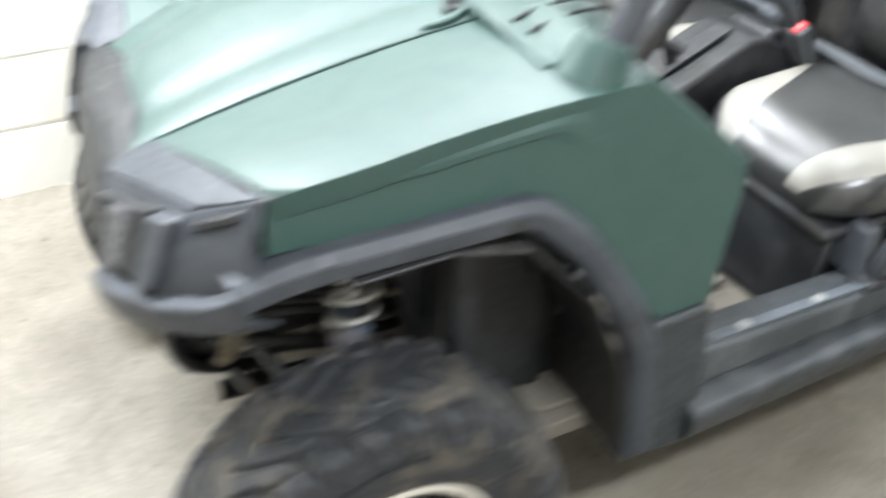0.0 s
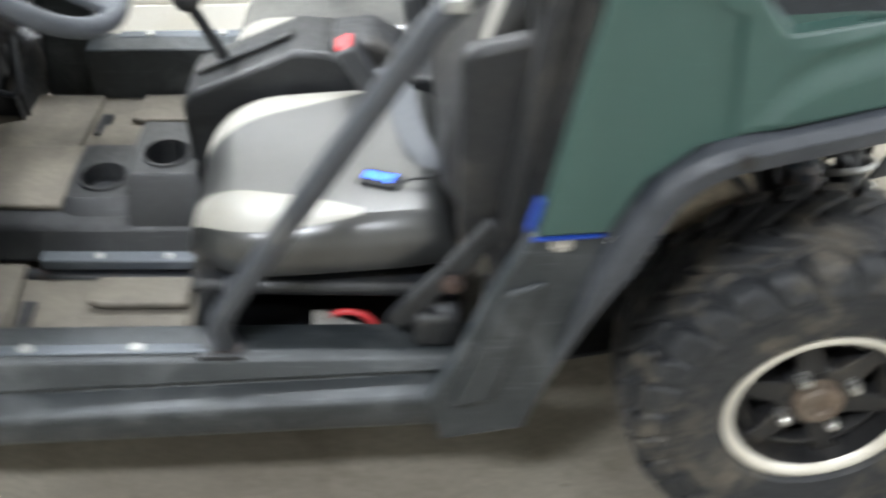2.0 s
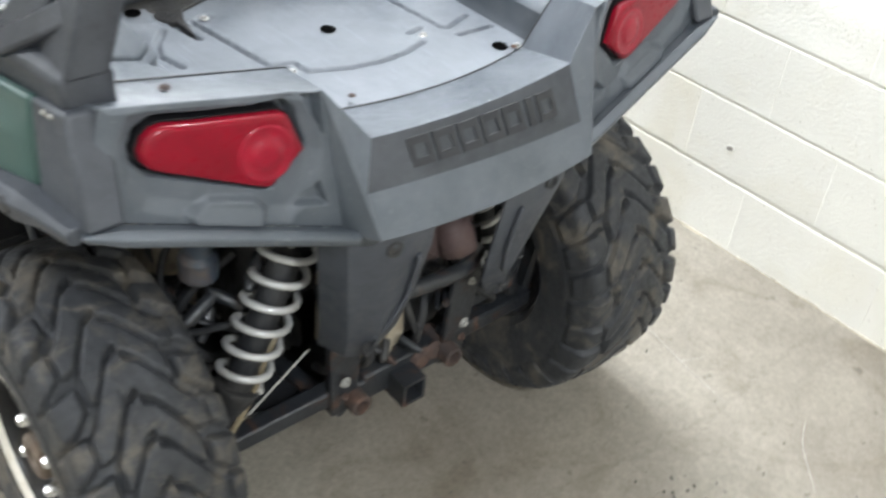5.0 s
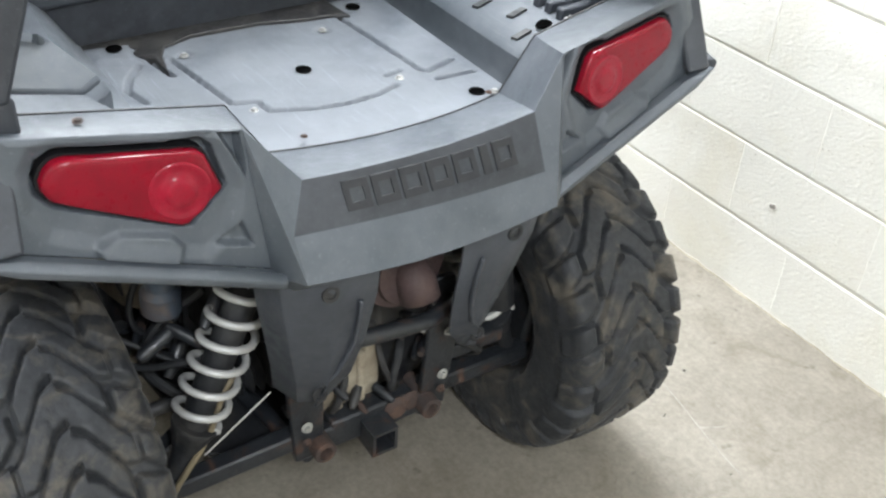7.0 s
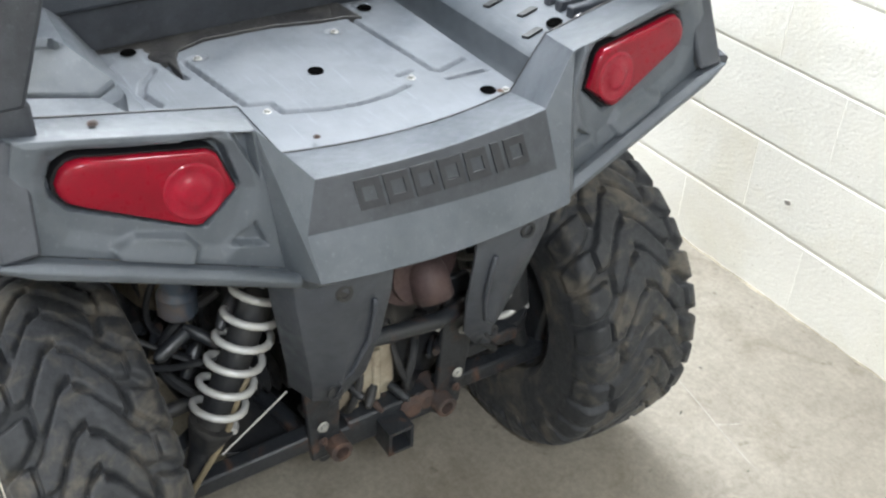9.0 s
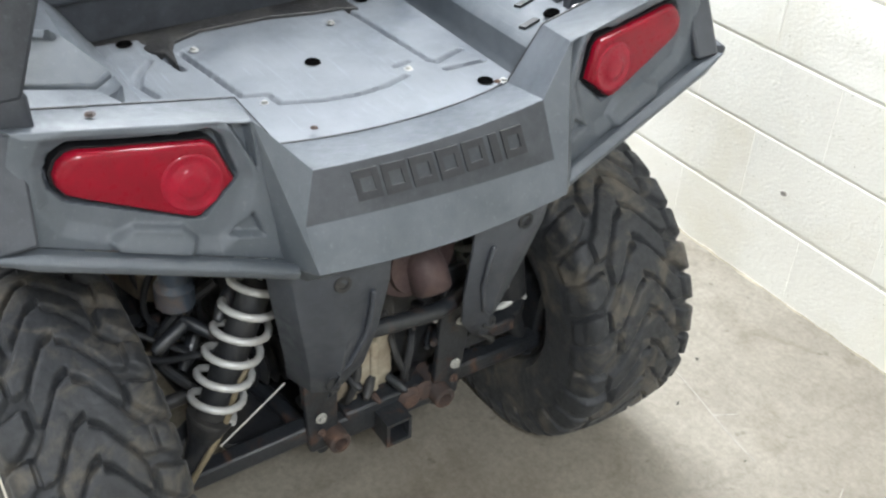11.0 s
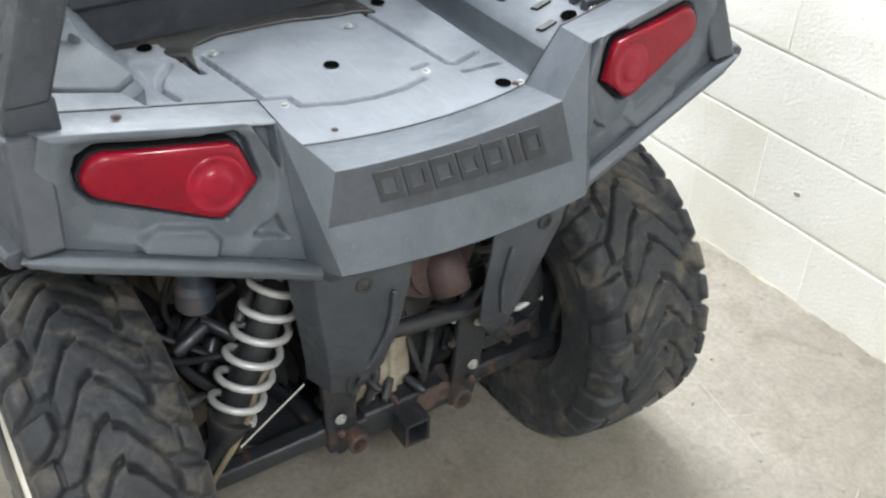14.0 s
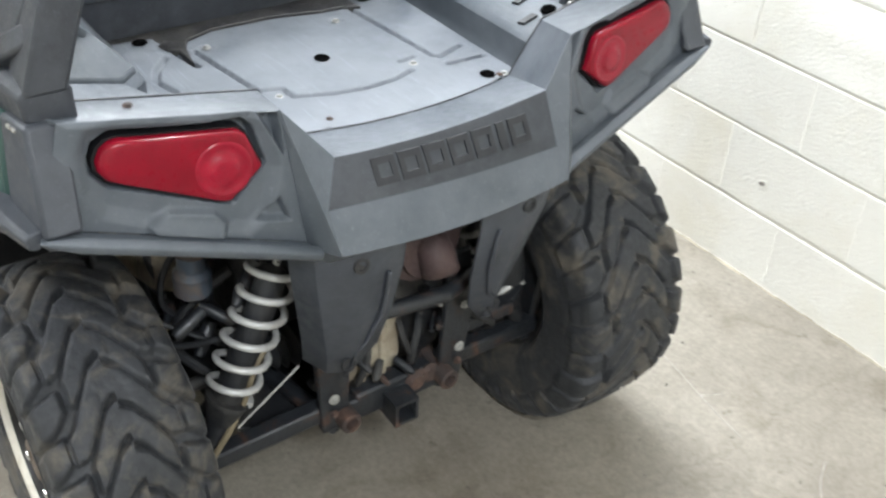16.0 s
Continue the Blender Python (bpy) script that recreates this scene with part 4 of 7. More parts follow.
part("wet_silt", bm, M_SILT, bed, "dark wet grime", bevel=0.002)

# -- tail panel with the lamps, tail step and lower valance --
TAIL = {
    "lipF": ((0.160, 0.160, BED + 0.006), (0.158, 0.243, BED + 0.006)), "lip": ((0.296, 0.173, 0.893), (0.296, 0.204, 0.901)), "post": ((0.285, 0.247, 0.980), (0.285, 0.253, 0.977)),
    "postF": ((0.168, 0.222, 0.950), (0.168, 0.294, 0.950)), "Q": ((0.254, 0.518, 1.018),) * 2, "QF": ((0.170, 0.548, 1.012),) * 2,
    "crease": ((0.333, 0.205, 0.836), (0.345, 0.198, 0.828)), "bump": ((0.368, 0.204, 0.780), (0.368, 0.212, 0.776)), "D": ((0.340, 0.224, 0.780), (0.344, 0.236, 0.782)),
    "low": ((0.300, 0.575, 0.892),) * 2, "shelfA": ((0.271, 0.562, 0.893),) * 2, "shelfB": ((0.318, 0.232, 0.785), (0.318, 0.240, 0.785)),
    "lowF": ((0.286, 0.565, 0.872),) * 2, "DF": ((0.315, 0.230, 0.755), (0.315, 0.240, 0.755)), "bumpF": ((0.325, 0.205, 0.742), (0.325, 0.213, 0.742)),
}
MIDDLE = {"lipF": (0.186, 0.04, BED + 0.006), "lip": (0.306, 0.012, 0.893), "crease": (0.349, 0.008, 0.833), "bump": (0.380, 0.005, 0.772), "bumpF": (0.336, 0, 0.742)}
T = {(k, s): V(p[s > 0][0], s * p[s > 0][1], p[s > 0][2]) for k, p in TAIL.items() for s in (-1, 1)}


def bow(k, n=10):
    """A curved line over the tail from left to right through its middle."""
    a, m, b = T[k, -1], Vector(MIDDLE[k]), T[k, 1]
    return [a * (1 - t) * (1 - 2 * t) + m * 4 * t * (1 - t) + b * t * (2 * t - 1) for t in [i / n for i in range(n + 1)]]


bm = B()
# the upper face takes a darker copy of the tail plastic
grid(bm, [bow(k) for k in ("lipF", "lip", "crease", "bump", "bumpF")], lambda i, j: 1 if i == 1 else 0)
for s in (-1, 1):
    for ks in (("lipF", "lip", "post", "postF"), ("lip", "crease", "bump", "post"), ("postF", "post", "Q", "QF"), ("post", "bump", "D", "shelfB"), ("shelfA", "shelfB", "D", "low"), ("low", "D", "DF", "lowF"), ("D", "bump", "bumpF", "DF")):
        bm.faces.new([bm.verts.new(T[k, s]) for k in ks])
bmesh.ops.remove_doubles(bm, verts=bm.verts, dist=1e-5)
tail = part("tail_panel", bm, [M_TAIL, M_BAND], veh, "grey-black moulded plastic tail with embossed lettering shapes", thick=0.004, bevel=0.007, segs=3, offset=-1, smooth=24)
px = lambda y, z: 0.268 + (0.485 - y) * 0.10 + (0.973 - z) * 0.13
BOWL = [(0.487, 0.998), (0.500, 0.975), (0.504, 0.925), (0.487, 0.893), (0.432, 0.868), (0.36, 0.842), (0.31, 0.826), (0.285, 0.842), (0.262, 0.905), (0.272, 0.955), (0.288, 0.982), (0.34, 0.984), (0.46, 1.001)]
GAP = [(0.493, 0.963), (0.484, 0.983), (0.462, 0.994), (0.338, 0.977), (0.331, 0.981), (0.299, 0.977), (0.287, 0.965), (0.274, 0.912), (0.323, 0.865), (0.343, 0.870), (0.477, 0.924), (0.493, 0.945)]
SLOT_A, SLOT_B = [(0.279, 0.982), (0.250, 0.976), (0.248, 0.914)], [(0.262, 0.862), (0.250, 0.824), (0.300, 0.834)]
STEP = [(0.440, 0.866), (0.411, 0.876), (0.352, 0.861), (0.338, 0.842), (0.352, 0.820), (0.436, 0.842)]
LENS = [(0.486, 0.962), (0.478, 0.976), (0.467, 0.984), (0.454, 0.986), (0.421, 0.981), (0.310, 0.968), (0.303, 0.964), (0.298, 0.959), (0.282, 0.914), (0.328, 0.876), (0.336, 0.875), (0.352, 0.881), (0.463, 0.930), (0.480, 0.939), (0.486, 0.950)]
for s in (-1, 1):
    # the moulded lamp wall: a shallow bowl, a deep pocket for the lamp, two slots and a step
    u, v = np.meshgrid(np.linspace(0, 1, 150), np.linspace(0, 1, 80), indexing="ij")
    q, po, sa, sb = (T[k, s] for k in ("Q", "post", "shelfA", "shelfB"))
    x, y, z = ((q[i] * (1 - u) + po[i] * u) * (1 - v) + (sa[i] * (1 - u) + sb[i] * u) * v for i in range(3))
    y = np.abs(y)
    rim = np.minimum(np.minimum(u, 1 - u), np.minimum(v, 1 - v))
    deep = 0.009 * soft(inside(BOWL, y, z), 0.022) + 0.022 * soft(inside(GAP, y, z), 0.004) + 0.020 * soft(inside(SLOT_A, y, z) + 0.002, 0.006) + 0.012 * soft(inside(SLOT_B, y, z) + 0.002, 0.006) - 0.010 * soft(inside(STEP, y, z), 0.010)
    x = x * (1 - np.clip(rim / 0.05, 0, 1)) + px(y, z) * np.clip(rim / 0.05, 0, 1) - deep * np.clip(rim / 0.02, 0, 1)
    part("lamp_wall", sheet(x, s * y, z), M_TAIL, tail, "moulded recess round the tail lamp", thick=0.003, offset=-1 if s < 0 else 1, smooth=50)
    bm = B()
    rows = []
    for k, dx in ((1.0, -0.018), (1.0, -0.003), (0.988, 0.002), (0.965, 0.005), (0.92, 0.0068), (0.84, 0.0072), (0.5, 0.0073), (0.03, 0.0073)):
        ring = [(0.378 + (y - 0.378) * k, 0.932 + (z - 0.932) * k) for y, z in LENS]
        rows.append([V(px(y, z) + dx, s * y, z) for y, z in ring])
    vs = grid(bm, rows, close=True)
    bm.faces.new(vs[-1]), bm.faces.new(vs[0])
    lamp = part("tail_lamp", bm, M_LENS, veh, "glossy red tail lamp lens", smooth=50)
    # black ring behind the lens: the gap's shadow put into colour
    bm = B()
    prism(bm, [(0.378 + (y - 0.378) * 1.035, 0.932 + (z - 0.932) * 1.06) for y, z in LENS], lambda y, z: V(px(y, z) - 0.006, s * y, z), lambda y, z: V(px(y, z) - 0.021, s * y, z))
    part("lamp_gasket", bm, M_JET, lamp, "black ring painted for the shaded gap round the lens")
    bm = B()
    c = V(px(0.335, 0.922) + 0.0071, s * 0.335, 0.922)
    lathe(bm, [(0, 0.038), (0.0014, 0.0365), (0.0018, 0.034), (0.0006, 0.031), (0.0010, 0.022), (0.0030, 0.0185), (0.0042, 0.0165), (0.0046, 0.010), (0.0048, 0.0)], 48, aim(c, (1, s * 0.10, 0.13)))
    part("lamp_ring", bm, M_LENS2, lamp, "paler round lens ring")
    bm = B()
    lip = [V(0.297, s * 0.568, 0.888), V(0.303, s * 0.53, 0.875), V(0.318, s * 0.42, 0.840), V(0.345, s * 0.224, 0.777)]
    sweep(bm, lip, [(a * -s, b) for a, b in [(-0.012, -0.010), (0.004, -0.009), (0.007, -0.003), (0.006, 0.006), (0.001, 0.008), (-0.012, 0.006)]], up=(0.3, 0, 1), scale=lambda t: 0.45 + 0.55 * min(1.0, 3 * t))
    part("lower_lip", bm, M_TAIL, tail, "worn lower lip of the tail", bevel=0.003)
    bm = B()
    seam = [T["QF", s], T["postF", s], T["lipF", s]]
    sweep(bm, [p + V(0.001, 0, 0.0012) for p in seam] + [p + V(0.001, 0, 0.0012) for p in (bow("lipF")[1:6] if s < 0 else bow("lipF")[-2:4:-1])], [(-0.0014, -0.001), (0.0014, -0.001), (0.0014, 0.001), (-0.0014, 0.001)], up=(0, 0, 1))
    part("panel_gap", bm, M_DARK, tail, "thin dark gap between bed and tail")
bm = B()
hexbolt(bm, V(0.215, -0.42, 0.9985), (0.1, 0, 1), 0.004, 0.002)
part("rusty_rivet", bm, M_RUST, tail, "small rusty rivet")


def tail_x(y, z):
    """Where the upper face of the tail stands."""
    hi, lo = bow("lip", 40), bow("crease", 40)
    i = min(range(41), key=lambda k: abs(hi[k].y - y))
    return hi[i].x + (hi[i].z - z) / (hi[i].z - lo[i].z) * (lo[i].x - hi[i].x)


# worn emblem band: seven plain hollow shapes, darkened in colour for the embossing's shade
for k in range(7):
    y0 = -0.124 + k * 0.0425 + (0.004 if k > 4 else 0) - (0.020 if k > 5 else 0)
    w = 0.037 if k != 5 else 0.014
    bm = B()
    zc = 0.866
    h, t = 0.0165, 0.0085
    rects = [(y0, y0 + w, zc - h, zc - h + t), (y0, y0 + w, zc + h - t, zc + h), (y0, y0 + t, zc - h, zc + h), (y0 + w - t, y0 + w, zc - h, zc + h)] if w > 0.02 else [(y0, y0 + w, zc - h, zc + h)]
    for a, b_, c_, d_ in rects:
        prism(bm, [(a, c_), (b_, c_), (b_, d_), (a, d_)], lambda y, z: V(tail_x(y, z) + 0.0024, y, z), lambda y, z: V(tail_x(y, z) - 0.006, y, z))
    part("emblem_shape", bm, M_EMB, tail, "plain shape, embossing shade put into its dark colour", smooth=0)
# hanging valance panels
for s in (-1, 1):
    bm = B()
    rows = []
    for z, x, yo, yi in ((0.755, 0.338, 0.232, 0.072), (0.70, 0.334, 0.226, 0.074), (0.60, 0.312, 0.206, 0.080), (0.52, 0.292, 0.190, 0.094), (0.468, 0.276, 0.182, 0.132)):
        rows.append([V(x - 0.07, s * (yo + 0.008), z), V(x - 0.020, s * (yo - 0.010), z), V(x, s * (yo - 0.048), z), V(x + 0.004, s * (yo + yi) / 2, z), V(x - 0.008, s * yi, z)])
    grid(bm, rows)
    val = part("lower_valance", bm, M_BLACK, veh, "black plastic valance hanging below the tail", thick=0.006, bevel=0.006)
    bm = B()
    rows = [[V(x, s * y, z) for y in (yc - 0.004, yc + 0.004)] for x, yc, z in ((0.338, 0.106, 0.70), (0.333, 0.104, 0.67), (0.320, 0.106, 0.61), (0.302, 0.125, 0.545), (0.296, 0.145, 0.525))]
    grid(bm, rows)
    part("valance_rib", bm, M_BLACK, val, thick=0.008, bevel=0.003)
    for y, z, x in ((0.158, 0.733, 0.342), (0.150, 0.50, 0.288)):
        bm = B()
        lathe(bm, [(0.0, 0.014), (0.003, 0.013), (0.003, 0.008), (0.0008, 0.007), (0.0008, 0.0)], 20, aim(V(x, s * y, z), (1, 0, 0.1)))
        part("valance_boss", bm, M_DARK, val, "round bolt boss")

# -- doorway: rocker, floor, tunnel --
for s in (-1, 1):
    bm = B()
    sec = [(0.50, 0.395, 0.395), (0.575, 0.408, 0.408), (0.590, 0.400, 0.400), (0.604, 0.343, 0.388), (0.590, 0.338, 0.384), (0.590, 0.328, 0.374), (0.604, 0.325, 0.371), (0.634, 0.316, 0.364), (0.640, 0.306, 0.354),
           (0.632, 0.258, 0.300), (0.612, 0.228, 0.272), (0.585, 0.208, 0.255), (0.50, 0.205, 0.25)]
    vs = grid(bm, [[V(x, s * y, a + (b - a) * (x + 1.415) / 0.865) for y, a, b in sec] for x in (-1.415, -1.2, -0.98, -0.76, -0.55)], close=True)
    bm.faces.new(vs[0]), bm.faces.new(vs[-1])
    rocker = part("rocker", bm, M_ROCKER, veh, "scuffed grey-black plastic rocker panel", bevel=0.004)
    bm = B()
    across(bm, [(s * 0.553, 0.4055), (s * 0.580, 0.4125), (s * 0.580, 0.406), (s * 0.553, 0.399)], -1.345, -0.985)
    part("sill_plate", bm, M_TAIL, rocker, "worn shiny sill strip", bevel=0.003)
    for x in (-1.271, -1.098):
        bm = B()
        disc(bm, V(x, s * 0.567, 0.407), (0, -0.15 * s, 1), 0.011, 0.006, 16)
        part("sill_bolt", bm, M_BOLT, rocker, "dull sill bolt")
bm = B()
box(bm, -1.64, -0.52, -0.51, 0.51, 0.225, 0.262)
pan = part("floor_pan", bm, M_MAT, veh, "dusty tan plastic floor pan", bevel=0.004)
for s in (-1, 1):
    y0, y1 = (-0.50, -0.20) if s < 0 else (0.20, 0.50)
    ymid = (y0 + y1) / 2
    for a, b_, c_, d_ in ((-1.305, -1.065, y0 + 0.085, y0 + 0.155), (-1.255, -1.07, y0 + 0.185, y0 + 0.262), (-1.63, -1.385, y0 + 0.02, y1)) if s < 0 else ((-1.36, -1.07, y0, ymid - 0.012), (-1.30, -1.07, ymid + 0.012, y1), (-1.63, -1.385, y0 + 0.02, y1)):
        bm = B()
        flat(bm, [(a, c_ + 0.01), (a + 0.03, c_), (b_, c_), (b_, d_), (a + 0.01, d_)], 0.272, 0.258)
        part("floor_mat", bm, M_MAT, pan, "dusty pale floor pad", bevel=0.004)
    # the slot is a dark plate; its shade is only colour
    bm = B()
    box(bm, -1.372, -1.345, *sorted((s * 0.30, s * 0.40)), 0.26, 0.268)
    part("drain_slot", bm, M_DARK, pan, "dark plate standing for a drain slot", bevel=0.003)
for yy in (-0.192, 0.192):
    bm = B()
    box(bm, -1.36, -1.05, yy - 0.016, yy + 0.016, 0.260, 0.284)
    part("tunnel_flange", bm, M_TAIL, pan, "worn grey flange with bolts", bevel=0.004)
    for x in (-1.25, -1.12):
        bm = B()
        hexbolt(bm, V(x, yy, 0.284), (0, 0, 1), 0.005, 0.004)
        part("flange_bolt", bm, M_BOLT, pan, "dull bolt head")
bm = B()
across(bm, [(-0.185, 0.26), (-0.150, 0.320), (-0.12, 0.330), (0.12, 0.330), (0.150, 0.320), (0.185, 0.26)], -1.80, -1.04)
tun = part("centre_tunnel", bm, M_INT, veh, "black plastic centre tunnel", bevel=0.008)
# dusty mat over the tunnel's front
bm = B()
flat(bm, [(-1.62, -0.10), (-1.33, -0.11), (-1.33, 0.115), (-1.62, 0.11)], 0.342, 0.328)
part("tunnel_mat", bm, M_MAT, tun, "dusty tan tunnel cover", bevel=0.005)


def cup(x0, x1, y0, y1, z):
    """A console block with a round well in its top."""
    x, y, hx, hy = (x0 + x1) / 2, -0.036, (x1 - x0) / 2, (y1 - y0) / 2
    angles = [2 * math.pi * k / 32 for k in range(32)]
    yc = (y0 + y1) / 2

    def edge(a):
        k = min(hx / max(abs(math.cos(a)), 1e-6), hy / max(abs(math.sin(a)), 1e-6))
        return x + k * math.cos(a), yc + k * math.sin(a)

    well = lambda r, h: [V(x + r * math.cos(a), y + r * math.sin(a), h) for a in angles]
    square = [edge(a) for a in angles]
    rows = [[V(a, b_ + (b_ - yc) * 0.6, 0.266) for a, b_ in square], [V(a, b_, z - 0.006) for a, b_ in square], [V(x + (a - x) * 0.93, yc + (b_ - yc) * 0.95, z) for a, b_ in square],
            well(0.0495, z), well(0.048, z + 0.005), well(0.043, z + 0.005), well(0.040, z - 0.07)]
    bm = B()
    vs = grid(bm, rows, close=True)
    bm.faces.new(vs[-1])
    part("cup_holder", bm, M_INT, tun, "moulded black cup holder block", smooth=40)


cup(-1.322, -1.193, -0.108, 0.095, 0.358)
cup(-1.194, -1.058, -0.108, 0.095, 0.416)
# console between the seats
bm = B()
side(bm, [(-1.075, 0.37), (-1.080, 0.54), (-1.06, 0.565), (-0.86, 0.655), (-0.80, 0.650), (-0.70, 0.600), (-0.60, 0.60), (-0.60, 0.37)], -0.055, 0.115)
con = part("console", bm, M_INT, veh, "black plastic console between the seats", bevel=0.012, segs=3)
bm = B()
side(bm, [(-1.055, 0.570), (-0.87, 0.655), (-0.87, 0.661), (-1.055, 0.576)], 0.005, 0.055)
part("gear_gate", bm, M_DARK, con, "dark shifter gate", bevel=0.003)
bm = B()
tube(bm, [V(-1.0, 0.03, 0.59), V(-1.03, 0.03, 0.66), V(-1.05, 0.02, 0.71)], 0.011, 10)
bmesh.ops.create_uvsphere(bm, u_segments=14, v_segments=10, radius=0.026, matrix=Matrix.Translation((-1.055, 0.018, 0.725)))
part("gear_lever", bm, M_DARK, con, "black gear lever with a round knob")
bm = B()
side(bm, [(-0.80, 0.60), (-0.80, 0.655), (-0.72, 0.665), (-0.66, 0.63), (-0.66, 0.60)], -0.035, 0.10)
part("console_lid", bm, M_DARK, con, "dark console lid", bevel=0.014, segs=3)


# -- seats --
def pad(length, width, thick, vb0, vb1, m, nose=0.30, corner=0.35, crown=0.018, tip=0.66, wide=0.2, start=0.0):
    """A stuffed pad, its nose at u = 0, with pale bolster panels down both edges."""
    bm = B()
    us = [0, 0.012, 0.03, 0.06, 0.10, 0.16, 0.23, 0.30, 0.38, 0.46, 0.54, 0.61, 0.66, 0.74, 0.84, 0.93, 0.985, 1.0]
    cols = [-1, -0.96, -0.9, -0.83, -0.77, -0.68, -0.60, -0.52, -0.45, -0.3, -0.15, 0, 0.15, 0.3, 0.45, 0.52, 0.60, 0.68, 0.77, 0.83, 0.9, 0.96, 1]
    rows, marks = [], {}
    for i, u in enumerate(us):
        lens = (math.sin(math.pi * min(1, u / tip) ** 0.48) ** 0.75 if u < tip else 0.0) if not start else min(1.0, max(0.0, (u - start) / (tip - start)) ** 0.8)
        mid = vb0 + (vb1 - vb0) * min(1.0, u / tip)
        vb, vo = mid - wide * lens - 0.002, mid + wide * 1.15 * lens + 0.002
        vo = min(vo, 0.975)
        row = []
        for c in cols:
            a = abs(c)
            v = a / 0.45 * vb if a <= 0.45 else vb + (a - 0.45) / 0.32 * (vo - vb) if a <= 0.77 else vo + (a - 0.77) / 0.23 * (1 - vo)
            v = math.copysign(v, c)
            wid = width / 2 * (1 - corner * max(0, 1 - u / 0.34) ** 2.4) * (1 - 0.06 * max(0, u - 0.8) / 0.2)
            rise = (1 - max(0, 1 - u / nose) ** 2.3) ** 0.55 * (1 - 0.6 * max(0, (u - 0.9) / 0.1) ** 2)
            edge = (1 - min(1, abs(v)) ** 5) ** 0.5
            dish = crown * (abs(v) ** 2 * 1.4 - 0.5) if abs(v) < 0.85 else crown * 0.5
            z = thick * rise * (0.30 + 0.70 * edge) + dish * rise * edge
            row.append(V(length * u, wid * v, z))
        rows.append(row)
    under = [[V(p.x, p.y * 0.97, -0.004) for p in r] for r in rows]
    pale = lambda i, j: 1 if max(start, 0.005) < us[i] < tip - 0.01 and 0.44 < (abs(cols[j]) + abs(cols[j + 1])) / 2 < 0.78 else 0
    a = grid(bm, rows, pale)
    b_ = grid(bm, under)
    n, k = len(rows), len(cols)
    loop_a = a[0] + [a[i][-1] for i in range(1, n)] + a[-1][-2::-1] + [a[i][0] for i in range(n - 2, 0, -1)]
    loop_b = b_[0] + [b_[i][-1] for i in range(1, n)] + b_[-1][-2::-1] + [b_[i][0] for i in range(n - 2, 0, -1)]
    for i in range(len(loop_a)):
        bm.faces.new((loop_a[i - 1], loop_a[i], loop_b[i], loop_b[i - 1]))
    bmesh.ops.transform(bm, matrix=m, verts=bm.verts)
    return bm


def seat(yc):
    bm = pad(0.440, 0.448, 0.098, 0.62, 0.82, pose(-1.022, yc, 0.492, 0, -4, 0), wide=0.20)
    cushion = part("seat_cushion", bm, [M_VINYL, M_CREAM], veh, "black vinyl seat cushion with pale grey bolsters", smooth=60, sub=1)
    bm = pad(0.66, 0.46, 0.11, 0.78, 0.66, pose(-0.545, yc, 0.58, 0, -72, 0), nose=0.16, corner=0.10, tip=0.97, wide=0.14, start=0.28)
    part("seat_back", bm, [M_VINYL2, M_CREAM], veh, "black and pale grey vinyl seat back", smooth=60, sub=1)
    bm = B()
    flat(bm, [(-1.02, yc - 0.20), (-0.62, yc - 0.215), (-0.62, yc + 0.215), (-1.02, yc + 0.20)], 0.474, 0.445)
    part("seat_pan", bm, M_DARK, veh, "dark seat pan", bevel=0.012)
    bm = B()
    prism(bm, [(-0.21, 0.26), (0.21, 0.26), (0.20, 0.46), (-0.20, 0.46)], lambda y, z: V(-1.050 + 0.22 * (z - 0.26), yc + y, z), lambda y, z: V(-1.020 + 0.22 * (z - 0.26), yc + y, z))
    part("seat_riser", bm, M_INT, veh, "black plastic panel below the seat", bevel=0.008)


seat(-0.285)
seat(0.345)
# open box below the driver's seat
bm = B()
box(bm, -1.00, -0.58, -0.50, -0.06, 0.262, 0.285)
box(bm, -1.00, -0.58, -0.075, -0.06, 0.285, 0.45)
box(bm, -0.60, -0.58, -0.50, -0.06, 0.285, 0.45)
part("underseat_box", bm, M_DARK, veh, "dark open box below the seat")
bm = B()
prism(bm, [(0.40, 0), (0.50, 0), (0.47, 1), (0.42, 1)], lambda y, k: V(-0.985 + 0.03 * k, -y - 0.06, 0.40 + 0.09 * k), lambda y, k: V(-0.955 + 0.03 * k, -y - 0.06, 0.40 + 0.09 * k))
part("riser_bracket", bm, M_TUBE, veh, "grey seat bracket", bevel=0.004)

